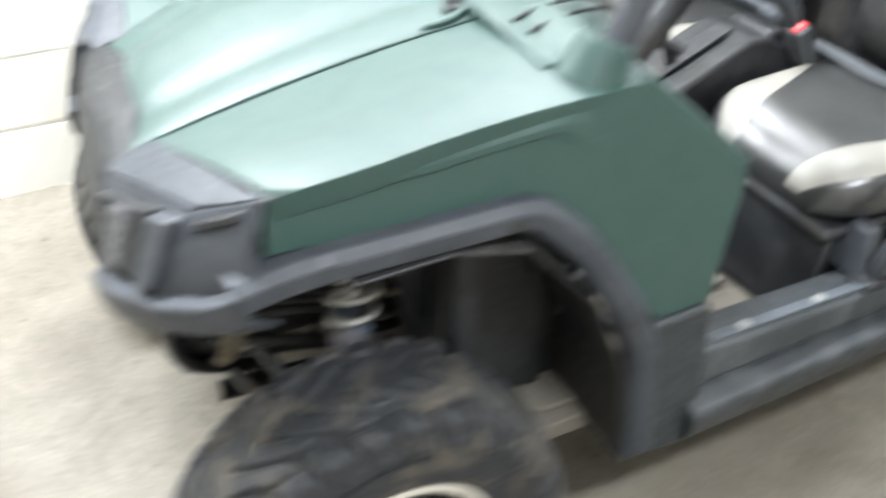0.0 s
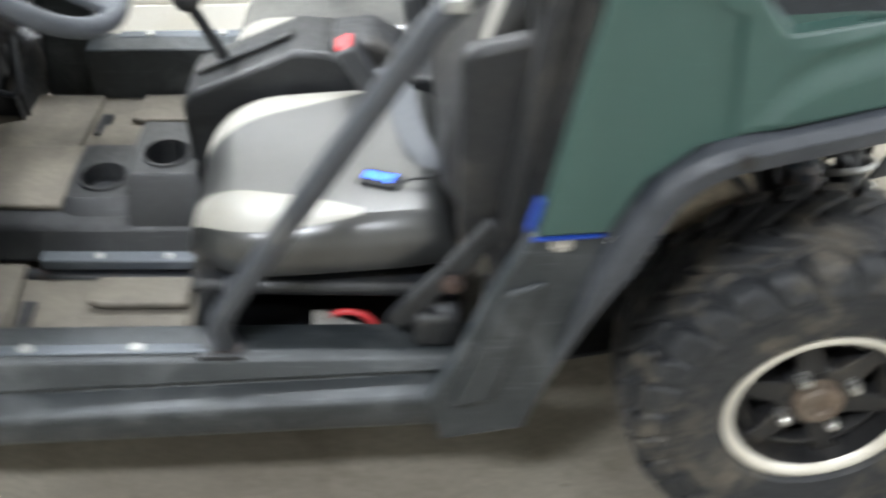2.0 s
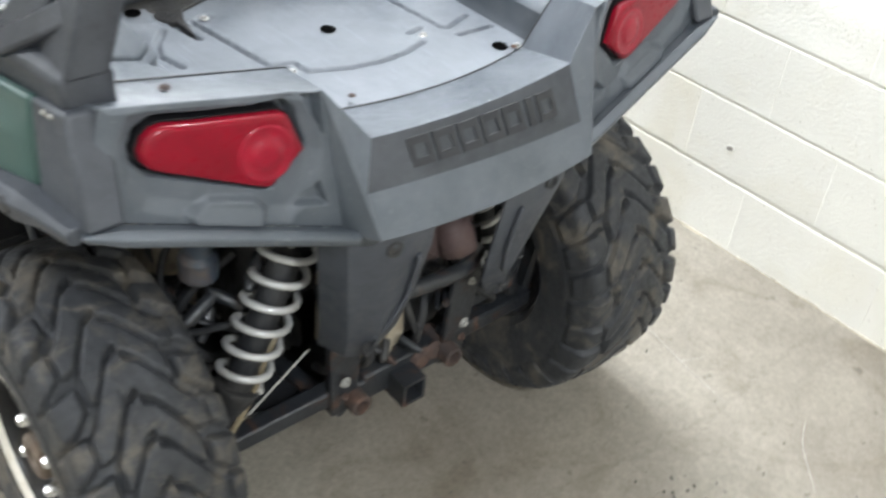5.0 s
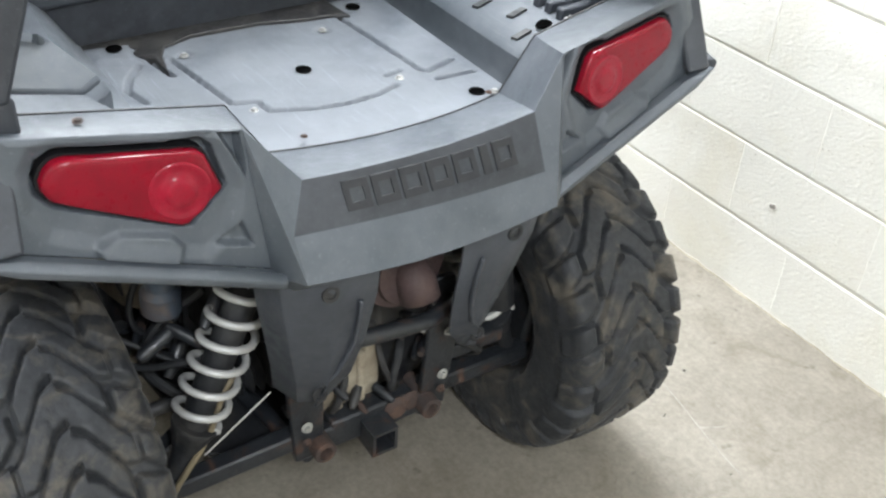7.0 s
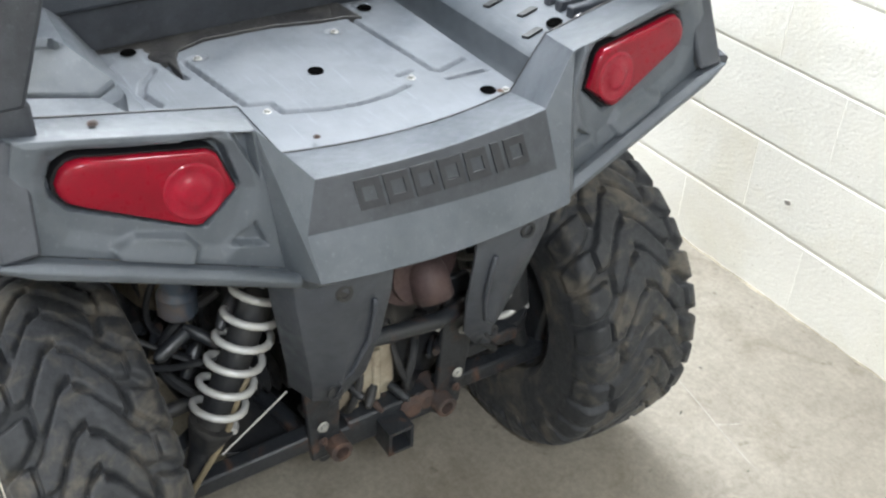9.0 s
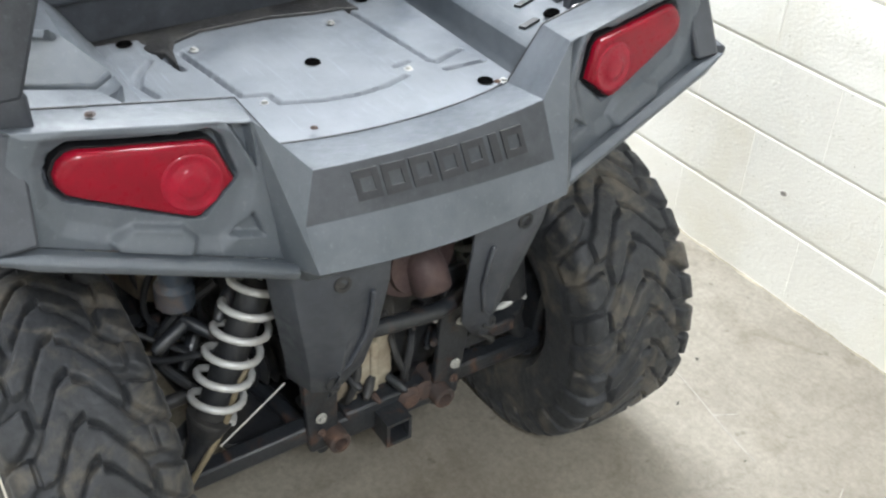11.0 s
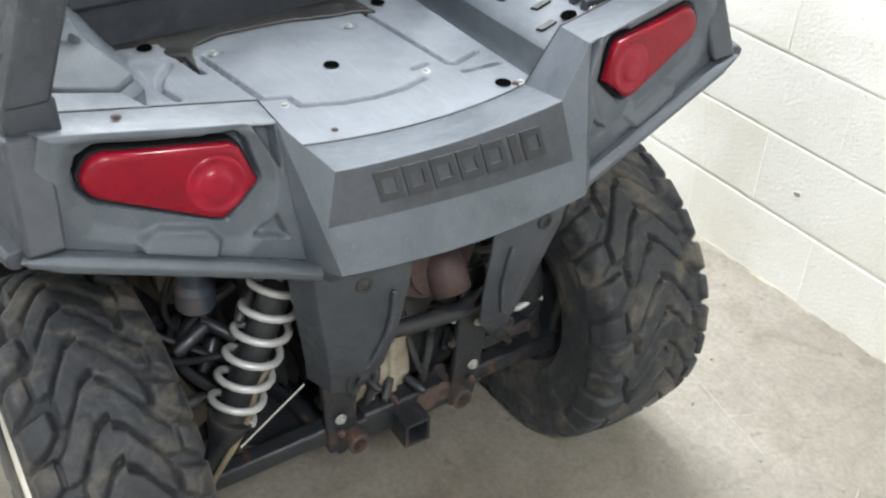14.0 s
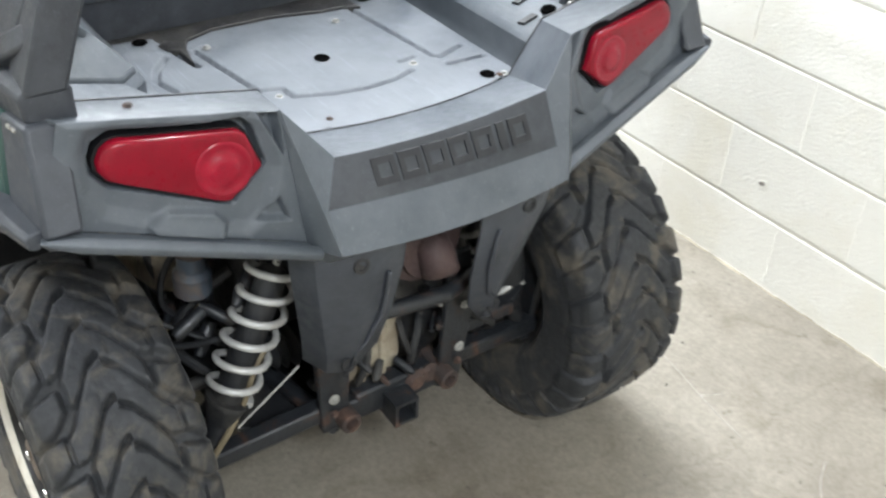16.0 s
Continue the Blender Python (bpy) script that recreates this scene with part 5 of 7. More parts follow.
# -- cage and side bars --
for s in (-1, 1):
    bm = B()
    tube(bm, rounded([V(-0.955, s * 0.560, 0.405), V(-0.965, s * 0.582, 0.475), V(-0.622, s * 0.588, 1.005), V(-0.55, s * 0.592, 1.062), V(-0.40, s * 0.60, 1.085), V(-0.33, s * 0.56, 1.09)], 0.07, 6), 0.0185, 14)
    part("hip_bar", bm, M_TUBE, veh, "grey tubular side bar")
    bm = B()
    disc(bm, V(-0.955, s * 0.56, 0.402), (0, 0, 1), 0.032, 0.012)
    box(bm, -1.0, -0.93, *sorted((s * 0.54, s * 0.59)), 0.402, 0.41)
    part("bar_foot", bm, M_STEEL, veh, "dark bar foot")
    bm = B()
    tube(bm, rounded([V(-1.603, s * 0.528, 0.93), V(-1.50, s * 0.512, 1.15), V(-1.22, s * 0.47, 1.66), V(-1.05, s * 0.45, 1.72), V(-0.62, s * 0.45, 1.72), V(-0.50, s * 0.46, 1.66), V(-0.47, s * 0.52, 1.1), V(-0.47, s * 0.54, 0.5)], 0.09, 6), 0.0225, 14)
    part("cage_side", bm, M_TUBE, veh, "dark grey roll cage tube")
    bm = B()
    lathe(bm, [(-0.012, 0.052), (0.02, 0.046), (0.044, 0.042), (0.054, 0.040), (0.057, 0.036), (0.052, 0.030), (0.03, 0.026), (0.0, 0.024)], 32, aim(V(-1.610, s * 0.514, 0.935), (0.42, 0.05 * -s, 1)))
    part("pillar_boot", bm, M_GREEN, veh, "green moulded pillar boot")
    # upright shoulder guard between seat and rear panel
    bm = B()
    side(bm, [(-0.560, 0.44), (-0.515, 0.46), (-0.445, 1.02), (-0.40, 1.16), (-0.445, 1.16), (-0.490, 1.00)], 0.585, 0.55, s)
    part("shoulder_guard", bm, M_DARK, veh, "black plastic shoulder guard", bevel=0.010)
    bm = B()
    side(bm, [(-0.590, 0.60), (-0.52, 0.57), (-0.475, 0.95), (-0.582, 0.925), (-0.592, 0.905)], 0.545, 0.505, s)
    part("seat_side_plate", bm, M_DARK, veh, "scuffed black plate beside the seat back", bevel=0.012)
    # dark slab added in the black gap ahead of the rear panel
    bm = B()
    side(bm, [(-0.505, 0.62), (-0.47, 0.62), (-0.40, 1.09), (-0.435, 1.09)], 0.60, 0.50, s)
    part("gap_liner", bm, M_DARK, veh, "dark slab added to fill the gap", bevel=0.004)
    bm = B()
    box(bm, -0.618, -0.588, *sorted((s * 0.572, s * 0.612)), 1.012, 1.036, None)
    part("bar_clip", bm, M_BOLT, veh, "worn bright clip on the side bar", bevel=0.006)
    bm = B()
    hexbolt(bm, V(-0.60, s * 0.575, 0.545), (0, s, 0.2), 0.010, 0.010)
    part("rusty_bolt", bm, M_RUST, veh, "rusty bolt head")
    bm = B()
    sweep(bm, [V(-0.69, s * 0.545, 0.44), V(-0.60, s * 0.560, 0.56), V(-0.535, s * 0.575, 0.66)], [(-0.018, -0.010), (0.018, -0.010), (0.018, 0.010), (-0.018, 0.010)], up=(0, s, 0))
    part("belt_bracket", bm, M_INT, veh, bevel=0.006)
bm = B()
for x, z, y in ((-1.05, 1.72, 0.45), (-0.60, 1.72, 0.45)):
    tube(bm, [V(x, -y, z), V(x, y, z)], 0.0225, 14)
part("cage_cross", bm, M_TUBE, veh, "dark grey roll cage cross tube")
bm = B()
box(bm, -0.50, -0.47, -0.55, 0.55, 0.345, 1.02)
tube(bm, [V(-0.485, -0.54, 0.335), V(-0.485, 0.54, 0.335)], 0.016, 10)
part("cab_back", bm, M_DARK, veh, "dark cab back panel", bevel=0.006)

# -- belts and buckles --
for x, y, z, tilt in ((-0.748, -0.075, 0.645, -28), (-0.642, 0.095, 0.665, -6)):
    m = pose(x, y, z, 0, tilt, 0)
    bm = B()
    box(bm, -0.019, 0.019, -0.03, 0.03, -0.06, 0.045)
    bmesh.ops.transform(bm, matrix=m, verts=bm.verts)
    buckle = part("belt_buckle", bm, M_BUCKLE, veh, "grey belt buckle with a red button", bevel=0.007)
    bm = B()
    box(bm, -0.015, 0.015, -0.022, 0.022, 0.040, 0.050)
    bmesh.ops.transform(bm, matrix=m, verts=bm.verts)
    part("release_button", bm, M_RED, buckle, "red release button", bevel=0.004)
    bm = B()
    sweep(bm, [m @ V(0, 0, -0.05), m @ V(0.03, 0, -0.13)], [(-0.022, -0.004), (0.022, -0.004), (0.022, 0.004), (-0.022, 0.004)], up=(1, 0, 0))
    part("buckle_stalk", bm, M_WEB, buckle)
bm = B()
sweep(bm, spline([V(-0.700, -0.075, 0.635), V(-0.671, -0.13, 0.620), V(-0.660, -0.22, 0.612), V(-0.640, -0.31, 0.612), V(-0.61, -0.34, 0.598)]), [(-0.024, -0.0015), (0.024, -0.0015), (0.024, 0.0015), (-0.024, 0.0015)], up=(0, 0, 1))
part("lap_belt", bm, M_WEB, veh, "grey seat belt webbing lying on the cushion")
bm = B()
box(bm, -0.605, -0.545, -0.245, -0.20, 0.56, 0.60)
part("belt_anchor", bm, M_DARK, veh, bevel=0.008)
bm = B()
box(bm, -0.66, -0.585, -0.575, -0.525, 0.405, 0.475)
part("belt_retractor", bm, M_INT, veh, "black belt retractor housing", bevel=0.014, segs=3)

# -- steering --
SW = Matrix.Translation((-1.225, -0.275, 0.962)) @ V(0.66, 0, 0.75).to_track_quat("Y", "Z").to_matrix().to_4x4()
bm = B()
tube(bm, [SW @ V(0.165 * math.cos(a), 0, 0.165 * math.sin(a)) for a in [2 * math.pi * k / 48 for k in range(49)]], 0.0165, 12, caps=False)
sw = part("steering_wheel", bm, M_BLACK, veh, "worn grey-black steering wheel", smooth=45)
for a in (0.35, math.pi - 0.35, -math.pi / 2):
    d = V(math.cos(a), 0, math.sin(a))
    bm = B()
    sweep(bm, [SW @ (d * 0.03 + V(0, -0.02, 0)), SW @ (d * 0.10 + V(0, -0.014, 0)), SW @ (d * 0.163)], [(-0.026, -0.008), (0.026, -0.008), (0.026, 0.008), (-0.026, 0.008)], up=SW.to_3x3() @ V(0, 1, 0))
    part("spoke", bm, M_BLACK, sw, bevel=0.004)
bm = B()
lathe(bm, [(-0.045, 0.05), (-0.02, 0.062), (0.004, 0.052), (0.012, 0.03), (0.012, 0.0)], 32, SW)
part("hub", bm, M_BLACK, sw)
bm = B()
tube(bm, [SW @ V(0, -0.04, 0), SW @ V(0, -0.22, 0)], 0.026, 14)
tube(bm, [SW @ V(0, -0.2, 0), SW @ V(0, -0.46, 0)], 0.015, 12)
part("steering_column", bm, M_DARK, veh, "dark steering column")
bm = B()
sweep(bm, [SW @ V(0.0, -0.13, -0.01), SW @ V(-0.03, -0.15, -0.07), SW @ V(-0.01, -0.14, -0.10)], ring2(0.012, 10))
part("tilt_lever", bm, M_DARK, veh)
# pedals
for y in (-0.24, -0.33):
    bm = B()
    sweep(bm, [V(-1.50, y, 0.56), V(-1.47, y, 0.42)], ring2(0.010, 8))
    box(bm, -1.485, -1.455, y - 0.03, y + 0.03, 0.36, 0.43)
    part("pedal", bm, M_STEEL, veh, "worn steel pedal", bevel=0.004)

# -- dash and cowl --
bm = B()
rows = []
for y in (-0.485, -0.45, -0.36, -0.27, -0.18, 0.0, 0.18, 0.36, 0.45, 0.485):
    k = min(1.0, max(0.0, (0.45 - abs(y)) / 0.25))
    rows.append([V(-1.665, y, 0.945), V(-1.60, y, 0.935), V(-1.535 + 0.100 * k, y, 0.900 + 0.006 * k), V(-1.480 + 0.115 * k, y, 0.850 + 0.008 * k), V(-1.500 + 0.105 * k, y, 0.775), V(-1.545 + 0.06 * k, y, 0.715)])
grid(bm, rows)
dash = part("dashboard", bm, M_GREEN, veh, "faceted green moulded dashboard", thick=0.010, smooth=25, bevel=0.009, segs=3)
for s in (-1, 1):
    bm = B()
    side(bm, [(-1.66, 0.935), (-1.60, 0.928), (-1.535, 0.893), (-1.484, 0.847), (-1.505, 0.775), (-1.55, 0.72), (-1.64, 0.76)], 0.482, 0.46, s)
    part("dash_end", bm, M_GREEN, dash, bevel=0.006)
bm = B()
across(bm, [(-0.43, 0.53), (0.43, 0.53), (0.45, 0.80), (-0.45, 0.80)], -1.62, -1.53)
part("dash_underside", bm, M_DARK, dash, "dark clutter below the dash", bevel=0.006)
for y, z in ((-0.36, 0.70), (-0.30, 0.64), (-0.25, 0.72)):
    bm = B()
    disc(bm, V(-1.485, y, z), (1, -0.3, 0.2), 0.013, 0.02, 14)
    part("dash_fitting", bm, M_CHROME, dash, "small bright fitting")
for dy in (0.0, -0.045):
    bm = B()
    tube(bm, spline([V(-1.63, -0.34 + dy, 0.948), V(-1.55, -0.29 + dy, 0.936), V(-1.44, -0.25 + dy, 0.915), V(-1.375, -0.24 + dy, 0.872), V(-1.378, -0.24 + dy, 0.80)]), 0.0035, 8)
    part("dash_cable", bm, M_DARK, dash, "black cable lying over the dash")
bm = B()
box(bm, -1.57, -1.49, 0.05, 0.13, 0.915, 0.955, None)
part("dash_switch", bm, M_RED, dash, "small red switch housing", bevel=0.006)
bm = B()
box(bm, -1.51, -1.44, -0.06, 0.02, 0.900, 0.950)
part("gauge_pod", bm, M_DARK, dash, "dark instrument pod", bevel=0.010)
# column bracket and hoses below the dash
bm = B()
side(bm, [(-1.50, 0.70), (-1.41, 0.72), (-1.365, 0.78), (-1.385, 0.83), (-1.47, 0.83)], -0.315, -0.235)
part("column_bracket", bm, M_DARK, dash, "dark steering column bracket", bevel=0.012)
rd = random.Random(12)
for k in range(16):
    y = -0.42 + 0.052 * k
    bm = B()
    x, z = rd.uniform(-1.52, -1.44), rd.uniform(0.72, 0.80)
    tube(bm, spline([V(x, y, z), V(x + rd.uniform(0.0, 0.06), y + rd.uniform(-0.04, 0.04), z - rd.uniform(0.08, 0.16)), V(x + rd.uniform(-0.05, 0.03), y + rd.uniform(-0.06, 0.06), z - rd.uniform(0.18, 0.30)), V(x - 0.08, y, z - rd.uniform(0.2, 0.4))]), rd.uniform(0.005, 0.013), 8)
    part("dash_hose", bm, M_DARK if k % 4 else M_TUBE, dash, "black hose below the dash")
for k in range(8):
    y, z = rd.uniform(-0.44, 0.1), rd.uniform(0.56, 0.74)
    bm = B()
    a, b_ = rd.uniform(0.015, 0.04), rd.uniform(0.015, 0.04)
    box(bm, -1.54, -1.47 + rd.uniform(0, 0.04), y - a, y + a, z - b_, z + b_)
    part("relay_box", bm, M_DARK, dash, "small dark box below the dash", bevel=0.006)
# firewall
bm = B()
box(bm, -1.80, -1.76, -0.50, 0.50, 0.25, 0.85)
part("firewall", bm, M_DARK, veh, "dark firewall", bevel=0.005)

# -- nose: hood, fenders, grille, lamps --
def hood_w(x):
    return 0.213 + 0.125 * (x + 2.15)


def hood_z(x, y):
    t = (x + 2.15) / 0.5
    v = min(1.0, abs(y) / max(hood_w(x), 0.05))
    return 0.790 + 0.185 * t - 0.045 * t * t + 0.018 * (1 - v * v) - 0.010 * math.exp(-((v - 0.62) / 0.10) ** 2)


bm = B()
rows = []
for k in range(15):
    x = -2.198 + 0.558 * k / 14
    rows.append([V(x + 0.040 * (1 - (j / 10) ** 4) * max(0, 1 - k / 5), hood_w(x) * j / 10, hood_z(x, hood_w(x) * j / 10) - (0.012 if k == 0 else 0)) for j in range(-10, 11)])
grid(bm, rows)
hood = part("hood", bm, M_GREEN, veh, "glossy green hood", thick=0.008, bevel=0.003, smooth=50, offset=-1)
for s in (-1, 1):
    bm = B()
    lathe(bm, [(0.0, 0.020), (0.010, 0.018), (0.012, 0.011), (0.004, 0.008), (0.004, 0.0)], 20, aim(V(-1.672, s * 0.235, hood_z(-1.672, 0.235) - 0.003), (0, 0, 1)))
    part("hood_latch", bm, M_DARK, hood, "dark hood latch")
    bm = B()
    sweep(bm, spline([V(-1.735, s * 0.252, 0.912), V(-1.69, s * 0.262, 0.925), V(-1.655, s * 0.235, 0.935), V(-1.66, s * 0.17, 0.945)]), [(-0.006, -0.004), (0.006, -0.004), (0.006, 0.008), (-0.006, 0.008)], up=(0, 0, 1))
    part("latch_ridge", bm, M_GREEN, hood, bevel=0.003)
FENDER = [(-2.092, 0.812), (-2.088, 0.886), (-1.575, 0.936), (-1.550, 0.930), (-1.365, 0.770), (-1.360, 0.745), (-1.402, 0.535), (-1.500, 0.528), (-1.600, 0.668), (-1.652, 0.745), (-1.730, 0.815)]
FLARE_F = [(-2.14, 0.765), (-2.05, 0.785), (-1.735, 0.792), (-1.655, 0.715), (-1.58, 0.600), (-1.525, 0.480), (-1.51, 0.26)]
for s in (-1, 1):
    bm = B()
    side(bm, FENDER, yf, lambda x, z: yf(x, z) - 0.016, s)
    rows = []
    for x, xi in ((-2.088, -2.133), (-2.02, -2.05), (-1.95, -1.97), (-1.87, -1.88), (-1.80, -1.80), (-1.73, -1.73), (-1.65, -1.65), (-1.575, -1.575), (-1.55, -1.55)):
        t = (x + 2.088) / 0.513
        ze = 0.886 + 0.05 * min(1, t) + 0.013 * math.sin(math.pi * min(1, t))
        hw = hood_w(xi)
        zs = hood_z(xi, hw) - 0.002
        yo = yf(x, ze)
        rows.append([V(xi, s * (hw + 0.004), zs - 0.02), V(xi, s * (hw + 0.007), zs), V((x + xi) / 2, s * (hw * 0.5 + yo * 0.5), zs * 0.5 + ze * 0.5 + 0.010), V(x, s * (yo - 0.03), ze + 0.004), V(x, s * yo, ze), V(x, s * (yo + 0.0005), ze - 0.034)])
    grid(bm, rows)
    fen = part("front_fender", bm, M_GREEN, veh, "glossy green front fender with creases", thick=0.004, bevel=0.006)
    u, v = np.meshgrid(np.linspace(0, 1, 44), np.linspace(0, 1, 16), indexing="ij")
    x = -1.96 + 0.35 * u
    lo = np.interp(x, [-1.96, -1.881, -1.789, -1.712, -1.690, -1.641, -1.61], [0.884, 0.879, 0.888, 0.892, 0.888, 0.855, 0.845])
    hi = np.interp(x, [-1.96, -1.61], [0.890, 0.926])
    z = lo * (1 - v) + hi * v
    out = 0.60 - 0.10 * np.maximum(0, z - 0.60) - 0.10 * np.maximum(0, -1.95 - x)
    out = out + 0.0045 * np.clip(v / 0.14, 0, 1) * np.clip((1 - v) / 0.4, 0, 1) * np.clip(np.minimum((u - 0.12) / 0.5, (1 - u) / 0.16), 0, 1) - 0.0005
    part("fender_swage", sheet(x, s * out, z), M_GREEN, fen, "creased shoulder of the fender", smooth=60)
    bm = B()
    side(bm, [(-1.560, 0.936), (-1.358, 0.760), (-1.350, 0.775), (-1.548, 0.950)], lambda x, z: yf(x, z) - 0.001, lambda x, z: yf(x, z) - 0.075, s)
    part("fender_edge", bm, M_GREEN, fen, bevel=0.006)
    bm = B()
    path = rounded([V(x, s * (yf(x, z) + 0.004), z) for x, z in FLARE_F], 0.03)
    sweep(bm, path, [(a * -s, b_) for a, b_ in [(-0.03, -0.022), (0.006, -0.027), (0.024, -0.014), (0.028, 0.014), (0.012, 0.027), (-0.03, 0.027)]], up=(0.4, 0, 1))
    part("front_wheel_flare", bm, M_BLACK, veh, "black plastic wheel arch flare", bevel=0.003)
    for x, z in ((-1.768, 0.792), (-1.56, 0.565)):
        bm = B()
        disc(bm, V(x, s * (yf(x, z) + 0.026), z), (0, s, 0), 0.013, 0.004)
        part("push_plug", bm, M_DARK, veh, "dark push plug")
    bm = B()
    side(bm, [(-1.545, 0.235), (-1.405, 0.225), (-1.385, 0.36), (-1.402, 0.532), (-1.51, 0.526)], lambda x, z: 0.614, lambda x, z: 0.56, s)
    part("front_mud_flap", bm, M_ROCKER, veh, "black plastic flap ahead of the doorway", bevel=0.008)
    # inner arch liner
    bm = B()
    arc = [(-1.54, 0.25), (-1.56, 0.45), (-1.62, 0.60), (-1.74, 0.735), (-1.86, 0.765), (-2.0, 0.76)]
    grid(bm, [[V(x, s * yy, z) for yy in (0.605, 0.45, 0.36)] for x, z in arc])
    part("arch_liner", bm, M_DARK, veh, "dark sheet lining the inner wheel arch", thick=0.006, bevel=0.003)
    bm = B()
    side(bm, [(-1.84, 0.60), (-1.80, 0.69), (-1.66, 0.69), (-1.555, 0.55), (-1.53, 0.25), (-1.66, 0.25), (-1.72, 0.36)], 0.398, 0.385, s)
    liner = part("well_plate", bm, M_DARK, veh, "black inner plate of the front wheel well", bevel=0.006)
    bm = B()
    side(bm, [(-1.76, 0.505), (-1.60, 0.475), (-1.60, 0.483), (-1.76, 0.513)], 0.403, 0.395, s)
    part("plate_rib", bm, M_DARK, liner, bevel=0.002)
    # headlamp cluster
    top = [V(-2.208, s * 0.262, 0.784), V(-2.148, s * 0.465, 0.833), V(-2.098, s * 0.572, 0.900)]
    low = [V(-2.236, s * 0.268, 0.640), V(-2.196, s * 0.462, 0.712), V(-2.113, s * 0.588, 0.768)]
    bm = B()
    grid(bm, [[a * 0.999 for a in top], [(a * 0.5 + b_ * 0.5) + V(-0.008, 0, 0) for a, b_ in zip(top, low)], low])
    grid(bm, [[V(-2.131, s * 0.214, 0.790), V(-2.110, s * 0.40, 0.850), V(-2.084, s * 0.575, 0.893)], [V(-2.190, s * 0.212, 0.770), V(-2.138, s * 0.43, 0.838), V(-2.092, s * 0.574, 0.897)], top])
    surround = part("headlamp_surround", bm, M_BLACK, veh, "grey plastic headlamp surround", thick=0.012, bevel=0.006)
    at = lambda u, v, o: (top[0].lerp(top[1], u)).lerp(low[0].lerp(low[1], u), v) + V(-o, s * o * 0.3, 0)
    # raised dark plate: the well's depth is shown by colour
    bm = B()
    prism(bm, [(0.04, 0.12), (0.68, 0.08), (0.70, 0.90), (0.06, 0.84)], lambda u, v: at(u, v, 0.021), lambda u, v: at(u, v, -0.01))
    part("lamp_well", bm, M_DARK, surround, "dark plate standing for the well round the headlamp", bevel=0.004)
    bm = B()
    prism(bm, [(0.22, 0.15), (0.50, 0.12), (0.52, 0.84), (0.24, 0.80)], lambda u, v: at(u, v, 0.0245 + 0.004 * math.sin(math.pi * v)), lambda u, v: at(u, v, -0.01))
    part("headlamp", bm, M_HEAD, surround, "clouded grey headlamp lens", bevel=0.008)
    bm = B()
    prism(bm, [(0.70, 0.10), (0.97, 0.06), (0.97, 0.92), (0.72, 0.90)], lambda u, v: at(u, v, 0.026), lambda u, v: at(u, v, -0.01))
    part("lamp_pillar", bm, M_BLACK, surround, "pale worn lamp insert", bevel=0.006)
    ou = lambda u, v, o: (top[1].lerp(top[2], u)).lerp(low[1].lerp(low[2], u), v) + V(-o * 0.8, s * o * 0.6, 0)
    # dark plate whose colour stands in for a slot's shade
    bm = B()
    prism(bm, [(0.12, 0.10), (0.80, 0.06), (0.80, 0.16), (0.14, 0.22)], lambda u, v: ou(u, v, 0.014), lambda u, v: ou(u, v, -0.01))
    part("marker_slot", bm, M_DARK, surround, "dark plate standing for a slot in the lamp surround", bevel=0.003)
    bm = B()
    rows = []
    for k, (dx, dy, dz) in enumerate(((0, 0, 0.0), (-0.018, 0.012, -0.008), (-0.014, 0.010, -0.045), (0.03, -0.02, -0.085))):
        rows.append([p + V(dx, s * dy, dz) for p in (low[0], low[0].lerp(low[1], 0.5) + V(-0.012, 0, 0), low[1], low[1].lerp(low[2], 0.5), low[2] + V(0, 0, 0.02))])
    grid(bm, rows)
    part("bumper_wing", bm, M_BLACK, veh, "grey-black bumper corner", thick=0.010, bevel=0.006)
bm = B()
grid(bm, [[V(-2.120 - 0.055 * abs(y) / 0.27, y, 0.788 - 0.02 * abs(y) / 0.27), V(-2.165 - 0.02 * abs(y) / 0.27, y, 0.776), V(-2.208, y, 0.752), V(-2.224, y, 0.70), V(-2.234, y, 0.645), V(-2.222, y, 0.57), V(-2.17, y, 0.50)] for y in (-0.270, -0.20, -0.1, 0, 0.1, 0.20, 0.270)])
grille = part("grille", bm, M_INT, veh, "grey-black plastic nose grille", thick=0.010, bevel=0.005)
# grille openings as dark plates, their inner shade painted as colour
for y in (-0.19, -0.063, 0.063, 0.19):
    bm = B()
    prism(bm, [(y - 0.05, 0.735), (y + 0.05, 0.735), (y + 0.042, 0.665), (y - 0.042, 0.665)], lambda a, z: V(-2.2265 - 0.15 * (0.70 - z), a, z), lambda a, z: V(-2.20, a, z))
    part("grille_slot", bm, M_DARK, grille, "dark plate standing for a grille slot", bevel=0.004)
for k in range(6):
    bm = B()
    y = -0.165 + 0.058 * k
    prism(bm, [(y, 0), (y + 0.036, 0), (y + 0.036, 1), (y, 1)], lambda a, q: V(-2.172 - 0.025 * q, a, 0.7785 - 0.014 * q), lambda a, q: V(-2.172 - 0.025 * q, a, 0.770 - 0.014 * q))
    part("nose_bar", bm, M_CREAM, grille, "pale plain bar along the nose", bevel=0.0015)
bm = B()
across(bm, [(-0.25, 0.56), (0.25, 0.56), (0.18, 0.30), (-0.18, 0.30)], -2.14, -2.06)
part("front_skid", bm, M_STEEL, veh, "dark front bumper plate", bevel=0.010)
for s in (-1, 1):
    bm = B()
    tube(bm, rounded([V(-2.08, s * 0.24, 0.60), V(-2.17, s * 0.24, 0.53), V(-2.14, s * 0.20, 0.34), V(-1.98, s * 0.17, 0.27)], 0.06), 0.015, 10)
    part("front_bumper_tube", bm, M_STEEL, veh, "black tubular front bumper")


